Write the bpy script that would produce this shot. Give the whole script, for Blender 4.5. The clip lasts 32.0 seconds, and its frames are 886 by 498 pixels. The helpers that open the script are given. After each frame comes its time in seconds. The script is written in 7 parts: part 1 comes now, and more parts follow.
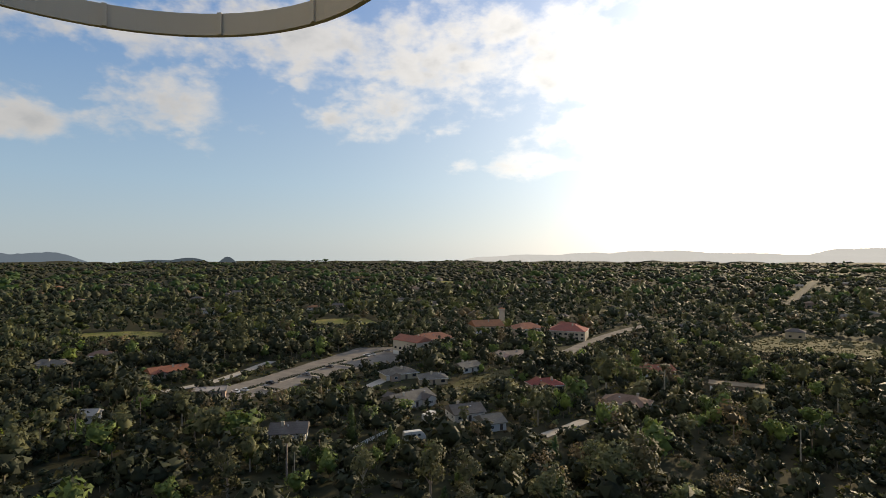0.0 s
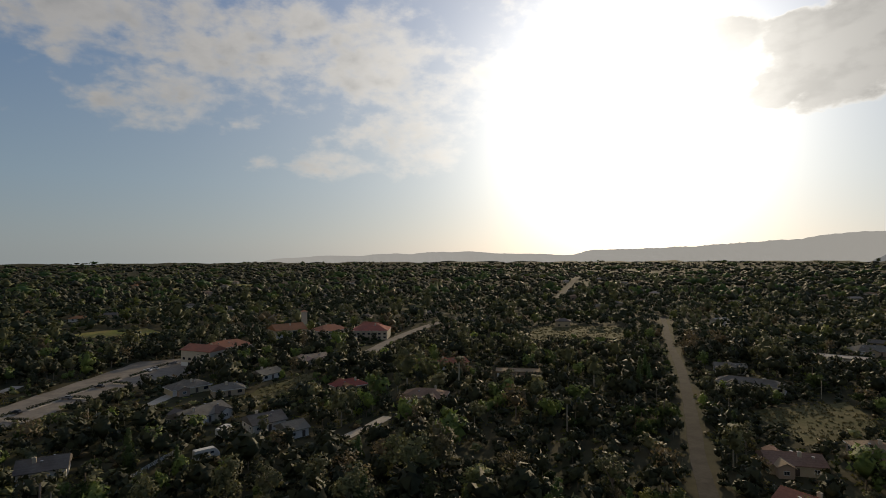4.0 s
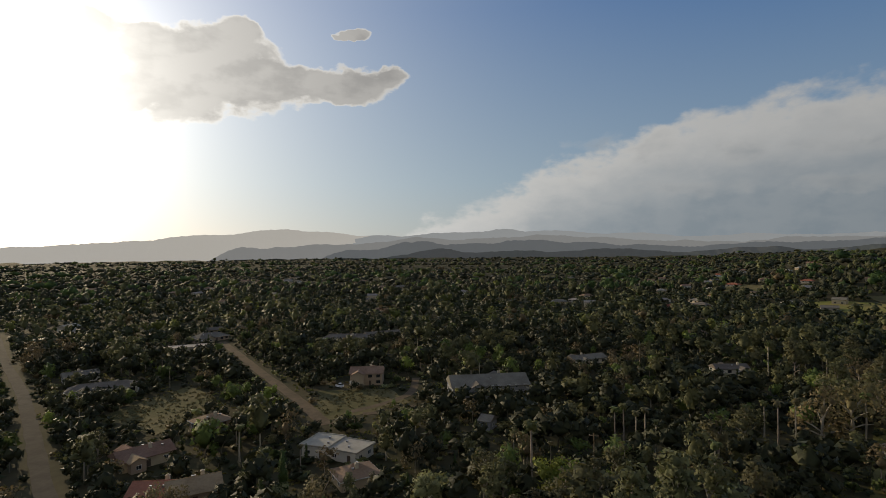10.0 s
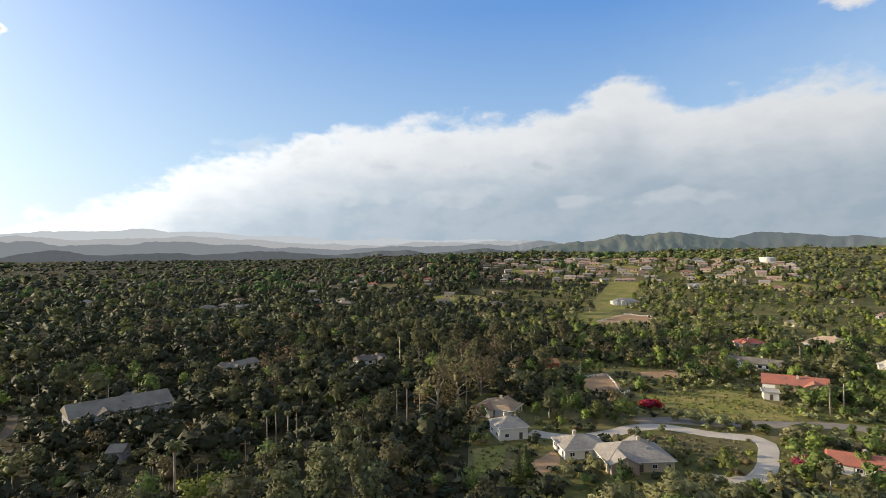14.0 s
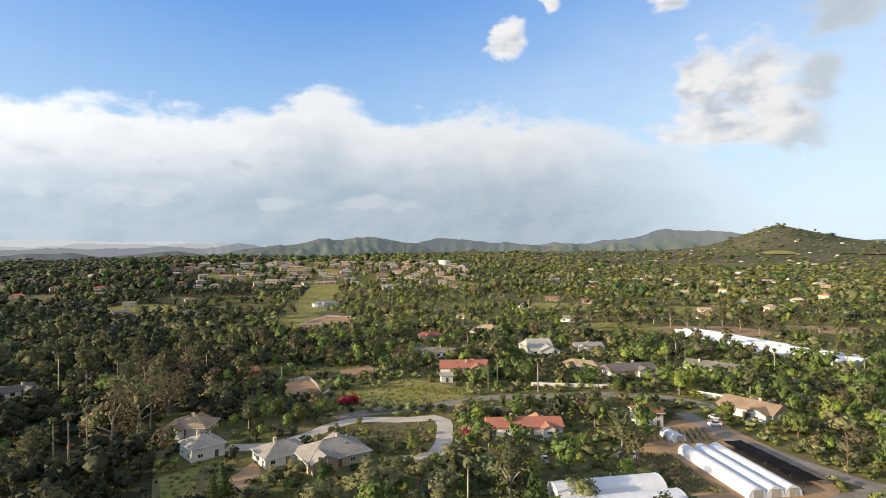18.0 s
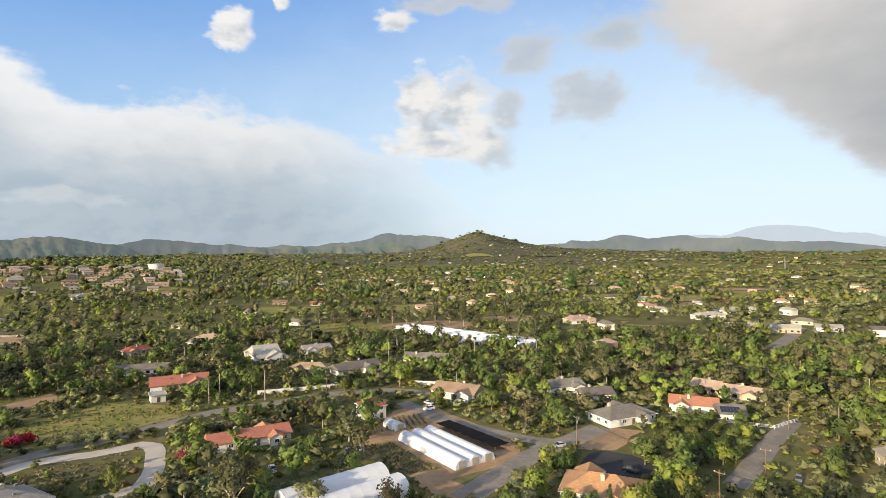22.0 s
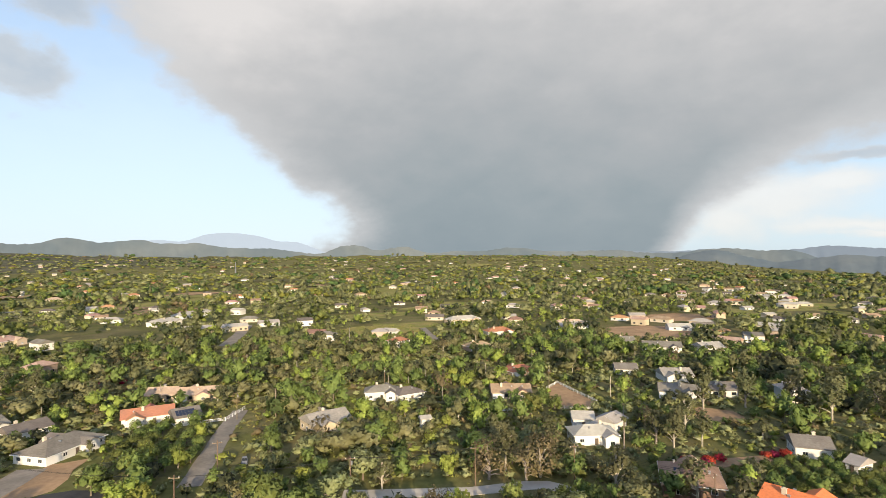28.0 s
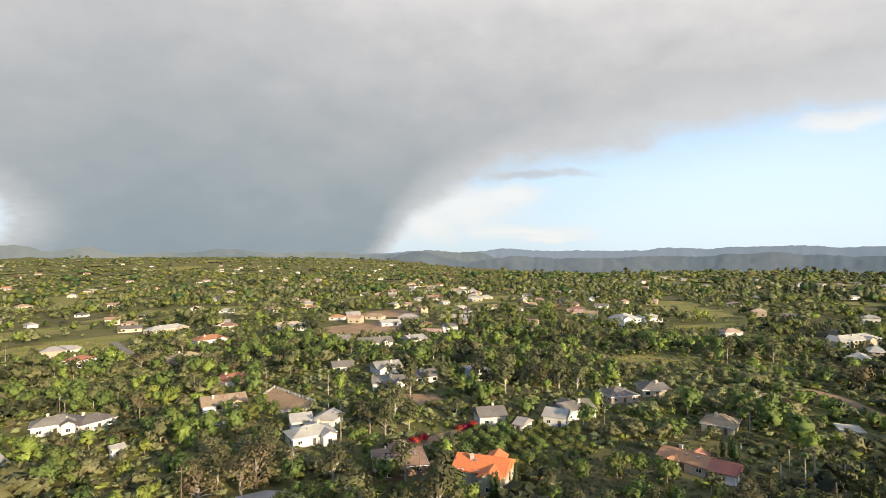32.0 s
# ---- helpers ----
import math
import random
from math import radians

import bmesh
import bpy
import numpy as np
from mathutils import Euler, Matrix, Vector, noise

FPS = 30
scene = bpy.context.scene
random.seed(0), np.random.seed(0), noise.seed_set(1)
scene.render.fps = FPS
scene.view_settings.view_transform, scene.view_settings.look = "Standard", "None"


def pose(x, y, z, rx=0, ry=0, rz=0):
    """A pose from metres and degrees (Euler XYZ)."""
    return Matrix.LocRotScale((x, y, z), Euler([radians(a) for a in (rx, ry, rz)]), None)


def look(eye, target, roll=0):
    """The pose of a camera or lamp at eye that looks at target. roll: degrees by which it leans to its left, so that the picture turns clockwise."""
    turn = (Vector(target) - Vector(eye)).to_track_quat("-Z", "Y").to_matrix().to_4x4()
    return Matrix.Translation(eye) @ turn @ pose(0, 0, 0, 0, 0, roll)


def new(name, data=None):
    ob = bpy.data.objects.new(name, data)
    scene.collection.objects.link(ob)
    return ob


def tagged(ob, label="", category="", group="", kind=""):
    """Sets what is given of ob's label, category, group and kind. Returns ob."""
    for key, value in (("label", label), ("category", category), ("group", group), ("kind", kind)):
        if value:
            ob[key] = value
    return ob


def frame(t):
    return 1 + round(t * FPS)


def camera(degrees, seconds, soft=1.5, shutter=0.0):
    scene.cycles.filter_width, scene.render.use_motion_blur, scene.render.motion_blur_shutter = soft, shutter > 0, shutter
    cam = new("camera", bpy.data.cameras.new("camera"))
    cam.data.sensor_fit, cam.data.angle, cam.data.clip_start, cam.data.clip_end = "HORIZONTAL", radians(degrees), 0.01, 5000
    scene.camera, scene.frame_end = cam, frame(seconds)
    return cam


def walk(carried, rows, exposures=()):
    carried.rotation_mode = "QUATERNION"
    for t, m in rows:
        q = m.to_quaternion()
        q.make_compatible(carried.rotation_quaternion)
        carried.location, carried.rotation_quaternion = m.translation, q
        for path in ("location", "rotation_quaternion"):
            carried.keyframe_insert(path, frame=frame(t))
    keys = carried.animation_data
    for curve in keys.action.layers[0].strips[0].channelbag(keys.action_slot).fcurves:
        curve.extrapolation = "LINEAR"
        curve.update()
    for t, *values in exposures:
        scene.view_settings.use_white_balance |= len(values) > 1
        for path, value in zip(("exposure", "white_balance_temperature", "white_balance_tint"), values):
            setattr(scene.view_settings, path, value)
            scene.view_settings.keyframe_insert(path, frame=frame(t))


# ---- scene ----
# the eye hangs still in the air and turns to the right
EYE = (0.0, 0.0, 60.0)
cam = camera(78.5, 32.0, 0.7)
PATH = [
    (0.0, pose(*EYE, 90.60, -0.06, 0.00)),
    (0.5, pose(*EYE, 90.62, 0.03, -3.82)),
    (1.0, pose(*EYE, 90.62, 0.05, -4.39)),
    (1.5, pose(*EYE, 90.64, 0.01, -5.96)),
    (2.0, pose(*EYE, 90.66, 0.09, -7.39)),
    (2.5, pose(*EYE, 90.67, 0.11, -10.10)),
    (4.5, pose(*EYE, 90.68, 0.25, -25.25)),
    (5.0, pose(*EYE, 90.66, 0.35, -30.71)),
    (5.5, pose(*EYE, 90.65, 0.41, -36.03)),
    (6.0, pose(*EYE, 90.63, 0.47, -41.65)),
    (6.5, pose(*EYE, 90.58, 0.51, -47.62)),
    (7.0, pose(*EYE, 90.52, 0.53, -52.61)),
    (7.5, pose(*EYE, 90.48, 0.56, -57.81)),
    (8.0, pose(*EYE, 90.43, 0.57, -62.95)),
    (8.5, pose(*EYE, 90.42, 0.55, -68.18)),
    (9.0, pose(*EYE, 90.41, 0.51, -73.31)),
    (9.5, pose(*EYE, 90.40, 0.53, -77.87)),
    (10.0, pose(*EYE, 90.37, 0.53, -82.14)),
    (10.5, pose(*EYE, 90.38, 0.42, -86.25)),
    (11.0, pose(*EYE, 90.36, 0.43, -90.54)),
    (11.5, pose(*EYE, 90.38, 0.51, -95.26)),
    (12.0, pose(*EYE, 90.38, 0.49, -99.82)),
    (12.5, pose(*EYE, 90.39, 0.45, -104.04)),
    (13.0, pose(*EYE, 90.38, 0.44, -108.29)),
    (13.5, pose(*EYE, 90.38, 0.48, -113.07)),
    (14.0, pose(*EYE, 90.39, 0.40, -117.59)),
    (14.5, pose(*EYE, 90.40, 0.39, -121.93)),
    (15.0, pose(*EYE, 90.42, 0.37, -126.15)),
    (15.5, pose(*EYE, 90.42, 0.38, -130.45)),
    (17.5, pose(*EYE, 90.52, 0.36, -145.19)),
    (18.0, pose(*EYE, 90.56, 0.35, -148.31)),
    (18.5, pose(*EYE, 90.60, 0.41, -151.62)),
    (19.0, pose(*EYE, 90.64, 0.42, -154.73)),
    (19.5, pose(*EYE, 90.66, 0.44, -157.19)),
    (20.0, pose(*EYE, 90.66, 0.40, -159.46)),
    (20.5, pose(*EYE, 90.64, 0.36, -162.33)),
    (21.0, pose(*EYE, 90.61, 0.46, -166.43)),
    (21.5, pose(*EYE, 90.65, 0.48, -171.24)),
    (22.0, pose(*EYE, 90.64, 0.47, -176.38)),
    (22.5, pose(*EYE, 90.64, 0.50, -181.84)),
    (23.0, pose(*EYE, 90.64, 0.58, -187.65)),
    (23.5, pose(*EYE, 90.64, 0.55, -193.45)),
    (24.0, pose(*EYE, 90.63, 0.56, -199.68)),
    (24.5, pose(*EYE, 90.65, 0.43, -205.73)),
    (25.0, pose(*EYE, 90.64, 0.41, -211.61)),
    (25.5, pose(*EYE, 90.64, 0.34, -216.79)),
    (26.0, pose(*EYE, 90.69, 0.36, -220.42)),
    (26.5, pose(*EYE, 90.71, 0.38, -224.79)),
    (28.5, pose(*EYE, 90.79, 0.43, -230.20)),
    (29.0, pose(*EYE, 90.79, 0.36, -232.00)),
    (29.5, pose(*EYE, 90.73, 0.43, -236.29)),
    (30.0, pose(*EYE, 90.66, 0.43, -242.42)),
    (30.5, pose(*EYE, 90.65, 0.47, -248.81)),
    (31.0, pose(*EYE, 90.64, 0.54, -254.78)),
    (31.5, pose(*EYE, 90.62, 0.59, -257.46)),
    (32.0, pose(*EYE, 90.66, 0.62, -258.61)),
]
walk(cam, PATH, [(0, -0.1, 7200, 10), (1.0, -0.55, 7150, 10), (2.5, -0.9, 7100, 10), (5, -1.05, 7200, 10), (9, -1.05, 7200, 10), (10.5, -0.5, 7200, 10), (12, 0.1, 7000, 10), (13, 0.25, 6850, 10), (18, 0.52, 6850, 10), (22, 0.53, 7050, 10), (26, 0.55, 7000, 10), (32, 0.6, 6950, 10)])

# ---- light ----
SUN_BEARING, SUN_HEIGHT = 39.7, 14.0


def bearing(b, r, z=0.0):
    """The place at compass bearing b (degrees, clockwise from +y) and distance r."""
    return Vector((r * math.sin(radians(b)), r * math.cos(radians(b)), z))


sun_data = bpy.data.lights.new("sun", "SUN")
sun_data.energy, sun_data.angle, sun_data.color = 5.0, radians(0.6), (1.0, 0.83, 0.58)
sun = new("sun", sun_data)
_h = radians(SUN_HEIGHT)
SUN_WAY = Vector((math.sin(radians(SUN_BEARING)) * math.cos(_h), math.cos(radians(SUN_BEARING)) * math.cos(_h), math.sin(_h)))
sun.matrix_world = look(SUN_WAY * 500, (0, 0, 0))

world = bpy.data.worlds.new("sky")
scene.world = world
world.use_nodes = True
WT = world.node_tree
WT.nodes.clear()


def wput(sock, v):
    if isinstance(v, bpy.types.NodeSocket):
        WT.links.new(v, sock)
    else:
        sock.default_value = v


def wm(op, a, b=0.0, c=0.0, clamp=False):
    n = WT.nodes.new("ShaderNodeMath")
    n.operation, n.use_clamp = op, clamp
    wput(n.inputs[0], a), wput(n.inputs[1], b), wput(n.inputs[2], c)
    return n.outputs[0]


def wstep(x, lo, hi):
    """0 below lo, 1 above hi, smooth between."""
    n = WT.nodes.new("ShaderNodeMapRange")
    n.interpolation_type = "SMOOTHSTEP"
    wput(n.inputs[0], x), wput(n.inputs[1], lo), wput(n.inputs[2], hi)
    return n.outputs[0]


def wmix(f, a, b):
    n = WT.nodes.new("ShaderNodeMix")
    n.data_type = "RGBA"
    wput(n.inputs[0], f), wput(n.inputs[6], a), wput(n.inputs[7], b)
    return n.outputs[2]


def wnoise(vec, scale, detail=6.0, rough=0.55):
    n = WT.nodes.new("ShaderNodeTexNoise")
    wput(n.inputs["Vector"], vec)
    n.inputs["Scale"].default_value, n.inputs["Detail"].default_value, n.inputs["Roughness"].default_value = scale, detail, rough
    return n.outputs["Fac"]


def wvec(op, a, b):
    n = WT.nodes.new("ShaderNodeVectorMath")
    n.operation = op
    wput(n.inputs[0], a), wput(n.inputs[1], b)
    return n.outputs[0]


coord = WT.nodes.new("ShaderNodeTexCoord").outputs["Generated"]
turn = WT.nodes.new("ShaderNodeVectorRotate")
turn.rotation_type = "Z_AXIS"
WT.links.new(coord, turn.inputs["Vector"])
turn.inputs["Angle"].default_value = radians(128)
sep = WT.nodes.new("ShaderNodeSeparateXYZ")
WT.links.new(turn.outputs[0], sep.inputs[0])
# compass bearing (with its seam where nothing is seen) and height over the horizon, in degrees
BRG = wm("ADD", wm("MULTIPLY", wm("ARCTAN2", sep.outputs[0], sep.outputs[1]), 57.2958), 128.0)
ELE = wm("MULTIPLY", wm("ARCSINE", sep.outputs[2]), 57.2958)
flat = WT.nodes.new("ShaderNodeCombineXYZ")
WT.links.new(BRG, flat.inputs[0])
WT.links.new(ELE, flat.inputs[1])
PLANE = wvec("MULTIPLY", flat.outputs[0], (0.1, 0.17, 0.1))


def clouds(puffs):
    """How deep the sky at each place lies inside a group of clouds, each given by bearing, height, half width and half height in degrees."""
    total = None
    for b, e, wb, we in puffs:
        x = wm("MULTIPLY", wm("SUBTRACT", BRG, b), 1.0 / wb)
        y = wm("MULTIPLY", wm("SUBTRACT", EWARP, e), 1.0 / we)
        d = wm("SUBTRACT", 1.0, wm("SQRT", wm("ADD", wm("MULTIPLY", x, x), wm("MULTIPLY", y, y))))
        total = d if total is None else wm("SMOOTH_MAX", total, d, 0.25)
    return total


sky = WT.nodes.new("ShaderNodeTexSky")
sky.sky_type, sky.sun_disc = "NISHITA", False
sky.sun_elevation, sky.sun_rotation = radians(SUN_HEIGHT), radians(SUN_BEARING)
sky.altitude, sky.air_density, sky.dust_density, sky.ozone_density = 200, 1.0, 1.2, 1.6
gain = WT.nodes.new("ShaderNodeVectorMath")
gain.operation = "SCALE"
WT.links.new(sky.outputs[0], gain.inputs[0])
gain.inputs["Scale"].default_value = 0.13
colour = gain.outputs[0]

# the outlines of the clouds are ragged
warp = WT.nodes.new("ShaderNodeTexNoise")
wput(warp.inputs["Vector"], PLANE)
warp.inputs["Scale"].default_value, warp.inputs["Detail"].default_value, warp.inputs["Roughness"].default_value = 0.9, 5.0, 0.6
split = WT.nodes.new("ShaderNodeSeparateColor")
wput(split.inputs[0], warp.outputs["Color"])
BRG = wm("ADD", BRG, wm("MULTIPLY", wm("SUBTRACT", split.outputs[0], 0.5), 6.0))
EWARP = wm("ADD", ELE, wm("MULTIPLY", wm("SUBTRACT", split.outputs[1], 0.5), 4.5))
# clear sky: blue overhead, paler towards the horizon
ramp = WT.nodes.new("ShaderNodeValToRGB")
wput(ramp.inputs[0], wm("MULTIPLY", ELE, 1 / 60.0, clamp=True))
ramp.color_ramp.elements[0].color, ramp.color_ramp.elements[1].color = (0.44, 0.55, 0.64, 1), (0.05, 0.14, 0.36, 1)
for at, c in ((0.12, (0.33, 0.51, 0.72)), (0.4, (0.09, 0.258, 0.62))):
    ramp.color_ramp.elements.new(at).color = (*c, 1)
colour = wmix(0.85, colour, ramp.outputs[0])
SUNNY = clouds([(-37.1, 11.5, 7.2, 1.7), (-26.9, 14.7, 5.2, 3.5), (-31.5, 20.1, 14.4, 2.0), (-13.2, 21.7, 14.7, 3.5), (-1.5, 19.6, 14.3, 4.3), (-5.6, 14.6, 6.5, 2.2), (6.9, 9.5, 4.4, 1.3), (6.9, 22.1, 12.9, 3.1), (11.7, 19.3, 11.7, 3.3), (16.4, 12.3, 6.4, 3.1), (8.2, 9.0, 5.0, 1.3), (36.2, 22.2, 10.1, 3.1), (25.3, 18.0, 9.9, 3.1)])
DARK = clouds([(59.6, 18.6, 6.5, 3.6), (61.2, 21.0, 2.7, 1.7), (63.3, 17.2, 5.7, 3.6), (56.8, 15.8, 6.1, 3.2), (54.5, 18.6, 3.4, 2.6), (52.2, 15.0, 3.5, 1.9), (67.3, 17.4, 5.8, 2.2), (73.3, 17.4, 4.8, 1.8), (76.9, 17.9, 2.8, 1.3), (47.6, 19.5, 5.3, 2.1), (72.4, 16.6, 5.1, 1.6), (72.9, 21.4, 1.5, 0.7), (72.5, 21.0, 1.6, 0.3)])
def profile(x, lo, hi, low, high, points):
    """A line drawn through (place, value) points between lo and hi, read at x."""
    n = WT.nodes.new("ShaderNodeValToRGB")
    wput(n.inputs[0], wm("MULTIPLY", wm("SUBTRACT", x, lo), 1.0 / (hi - lo), clamp=True))
    n.color_ramp.interpolation = "B_SPLINE"
    marks = [((p - lo) / (hi - lo), (v - low) / (high - low)) for p, v in points]
    first, last = n.color_ramp.elements
    first.position, first.color = marks[0][0], (marks[0][1],) * 3 + (1,)
    last.position, last.color = marks[-1][0], (marks[-1][1],) * 3 + (1,)
    for at, v in marks[1:-1]:
        n.color_ramp.elements.new(at).color = (v, v, v, 1)
    return wm("ADD", low, wm("MULTIPLY", n.outputs[0], high - low))


# a long bank of cloud over the mountains: the height of its top along the bearings
BANK_TOP = profile(BRG, 70, 190, -4, 20, [(70, -4), (79, 3), (87, 6), (97, 10.5), (106, 13), (116, 14), (127, 14.2), (131.5, 15.2), (135.5, 18.6), (139, 16.2), (142, 14.6), (148, 15.2), (160, 14), (170, 12.5), (178, 7), (190, -4)])
BANK = wm("MULTIPLY", wm("SUBTRACT", BANK_TOP, EWARP), 1 / 6.0)
# the rain cloud: its slanting flank, and the height of its base beyond the fall of rain
FLANK = profile(EWARP, 0, 30, 185, 230, [(0, 214), (2, 216), (4, 217.5), (7.4, 214.5), (14, 203.5), (19, 199), (24, 196), (30, 190)])
BASE = profile(BRG, 240, 310, -16, 16, [(240, -15), (248, -12), (252, -2), (256, 3.6), (261, 6.4), (268, 8.6), (274, 9.8), (282, 11), (300, 11.5), (310, 12)])
STORM = wm("SMOOTH_MIN", wm("MULTIPLY", wm("SUBTRACT", BRG, FLANK), 1 / 12.0), wm("MULTIPLY", wm("SUBTRACT", EWARP, BASE), 1 / 8.0), 0.3)
PUFF = clouds([(173.7, 16.0, 3.8, 3.1), (178.4, 16.0, 4.5, 3.8), (174.7, 12.1, 5.8, 3.5), (180.3, 12.7, 3.9, 3.1), (155.0, 21.4, 2.5, 2.1), (159.8, 24.0, 1.2, 1.3), (172.1, 23.2, 3.3, 1.1)])
GREYPUFF = clouds([(267.6, 8.5, 10.2, 0.9), (181.6, 11.0, 3.4, 3.0), (183.0, 14.5, 2.6, 3.0), (185.1, 19.8, 4.2, 2.5), (190.9, 15.9, 4.3, 3.6), (185.2, 20.5, 4.5, 2.5), (192.4, 15.8, 4.8, 3.3), (194.2, 21.6, 4.7, 3.1), (178.2, 24.6, 7.6, 1.3)])
WHITE = clouds([(260.5, 5.1, 8.9, 3.2), (267.5, 2.6, 9.1, 1.3), (261.4, 4.6, 7.7, 2.5), (265.6, 6.0, 5.3, 1.8), (269.0, 1.8, 6.3, 0.6), (257.2, 3.3, 4.6, 2.9), (295.5, 11.3, 5.0, 1.4), (253.6, 3.4, 3.6, 1.2)])
N1, N2, N3 = wnoise(PLANE, 1.1, 9, 0.58), wnoise(PLANE, 1.7, 4, 0.5), wnoise(PLANE, 3.6, 6, 0.58)


def billow(at):
    """Rounded heaps, as on cumulus."""
    n = WT.nodes.new("ShaderNodeTexVoronoi")
    n.feature = "SMOOTH_F1"
    wput(n.inputs["Vector"], wvec("ADD", at, wvec("MULTIPLY", warp.outputs["Color"], (0.6, 0.6, 0.6))))
    n.inputs["Scale"].default_value, n.inputs["Detail"].default_value, n.inputs["Roughness"].default_value, n.inputs["Smoothness"].default_value = 2.6, 3.0, 0.5, 0.8
    return n.outputs["Distance"]


HEAPS = wm("SUBTRACT", 0.55, billow(PLANE))
# wide soft swells with fine wisps for sheets of cloud, small rounded heads for heaped cloud
FLUFF = wm("ADD", wm("MULTIPLY", wm("SUBTRACT", N1, 0.5), 1.7), wm("MULTIPLY", wm("SUBTRACT", N3, 0.5), 0.5))
CURD = wm("ADD", wm("ADD", wm("MULTIPLY", wm("SUBTRACT", N3, 0.5), 1.5), wm("MULTIPLY", HEAPS, 0.9)), wm("MULTIPLY", wm("SUBTRACT", N2, 0.5), 1.0))
RAGGED = wm("ADD", wm("MULTIPLY", FLUFF, 0.75), wm("MULTIPLY", CURD, 0.7))
SIDE = wvec("ADD", PLANE, (0.14, -0.16, 0.0))
RELIEF = wstep(wm("ADD", wm("SUBTRACT", N2, wnoise(SIDE, 1.7, 4, 0.5)), wm("MULTIPLY", wm("SUBTRACT", N3, wnoise(wvec("ADD", PLANE, (0.05, -0.06, 0.0)), 3.6, 6, 0.58)), 0.35)), -0.18, 0.1)
# how near the sun stands to each part of the sky
dot = WT.nodes.new("ShaderNodeVectorMath")
dot.operation = "DOT_PRODUCT"
wput(dot.inputs[0], coord), wput(dot.inputs[1], SUN_WAY)
ASIDE = wm("ARCCOSINE", wm("MINIMUM", dot.outputs["Value"], 0.99999))
AURA = wm("POWER", 2.71828, wm("MULTIPLY", ASIDE, -3.75))
CORE = wm("POWER", 2.71828, wm("MULTIPLY", wm("MULTIPLY", ASIDE, ASIDE), -32.0))


# clouds before the sun shine through
FORWARD = wm("ADD", 0.82, wm("MULTIPLY", wm("POWER", 2.71828, wm("MULTIPLY", ASIDE, -1.3)), 1.3))


def layer(base, depth, fuzz, lo, hi, rim, body, shade, density=1.0, ragged=None, core=0.25):
    """Lays one group of clouds over the sky: bright at its thin rim and on its lit bulges, duller in its body."""
    d = wm("ADD", depth, wm("MULTIPLY", FLUFF if ragged is None else ragged, fuzz))
    inner = wstep(d, lo + 0.02, hi + core)
    lit = WT.nodes.new("ShaderNodeVectorMath")
    lit.operation = "SCALE"
    lit.inputs[0].default_value = rim
    wput(lit.inputs["Scale"], FORWARD)
    rim = lit.outputs[0]
    tint = wmix(wm("MULTIPLY", inner, wm("SUBTRACT", 1.0, wm("MULTIPLY", RELIEF, shade))), rim, body if isinstance(body, bpy.types.NodeSocket) else (*body, 1))
    cover = wm("MULTIPLY", wstep(d, lo, hi), density)
    return wmix(cover, base, tint), cover


gloom = WT.nodes.new("ShaderNodeValToRGB")
wput(gloom.inputs[0], wm("MULTIPLY", wm("ADD", wm("ADD", ELE, wm("MAXIMUM", wm("MULTIPLY", wm("SUBTRACT", 229.0, BRG), 0.42), wm("MULTIPLY", wm("SUBTRACT", BRG, 229.0), 0.13))), wm("ADD", wm("MULTIPLY", wm("SUBTRACT", N1, 0.5), 9.0), wm("MULTIPLY", wm("SUBTRACT", N2, 0.5), 9.0))), 1 / 32.0, clamp=True))
gloom.color_ramp.elements[0].color, gloom.color_ramp.elements[1].color = (0.185, 0.235, 0.275, 1), (0.5, 0.505, 0.53, 1)
for at, c in ((0.2, (0.215, 0.262, 0.3)), (0.5, (0.29, 0.318, 0.352)), (0.75, (0.37, 0.387, 0.417))):
    gloom.color_ramp.elements.new(at).color = (*c, 1)
swell = WT.nodes.new("ShaderNodeValToRGB")
wput(swell.inputs[0], wm("MULTIPLY", wm("ADD", ELE, wm("MULTIPLY", wm("SUBTRACT", N1, 0.5), 5.0)), 1 / 20.0, clamp=True))
swell.color_ramp.elements[0].color, swell.color_ramp.elements[1].color = (0.265, 0.34, 0.425, 1), (0.52, 0.555, 0.6, 1)
for at, c in ((0.3, (0.285, 0.36, 0.445)), (0.58, (0.375, 0.43, 0.5))):
    swell.color_ramp.elements.new(at).color = (*c, 1)
VEIL = clouds([(205.0, 6.0, 82.0, 36.0), (290.0, 5.0, 45.0, 15.0)])
colour, _ = layer(colour, VEIL, 0.1, 0.0, 0.9, (0.6, 0.73, 0.86), (0.6, 0.73, 0.86), 0.0, 0.6)
heap = WT.nodes.new("ShaderNodeVectorMath")
heap.operation = "SCALE"
wput(heap.inputs[0], swell.outputs[0]), wput(heap.inputs["Scale"], FORWARD)
colour, _ = layer(colour, WHITE, 0.6, -0.1, 0.8, (0.63, 0.635, 0.64), (0.63, 0.635, 0.64), 0.2, 0.75)
colour, _ = layer(colour, GREYPUFF, 0.55, -0.1, 0.5, (0.48, 0.52, 0.57), (0.33, 0.385, 0.455), 0.4, 0.85, CURD)
colour, _ = layer(colour, STORM, 0.32, -0.05, 0.3, (0.48, 0.505, 0.545), gloom.outputs[0], 0.0, 1.0, None, 0.5)
THINS = wm("SUBTRACT", 0.95, wm("MULTIPLY", wstep(BRG, 156, 182), 0.75))
colour, _ = layer(colour, BANK, 0.42, -0.12, 0.25, (0.63, 0.66, 0.7), heap.outputs[0], 0.14, THINS, RAGGED, 1.2)
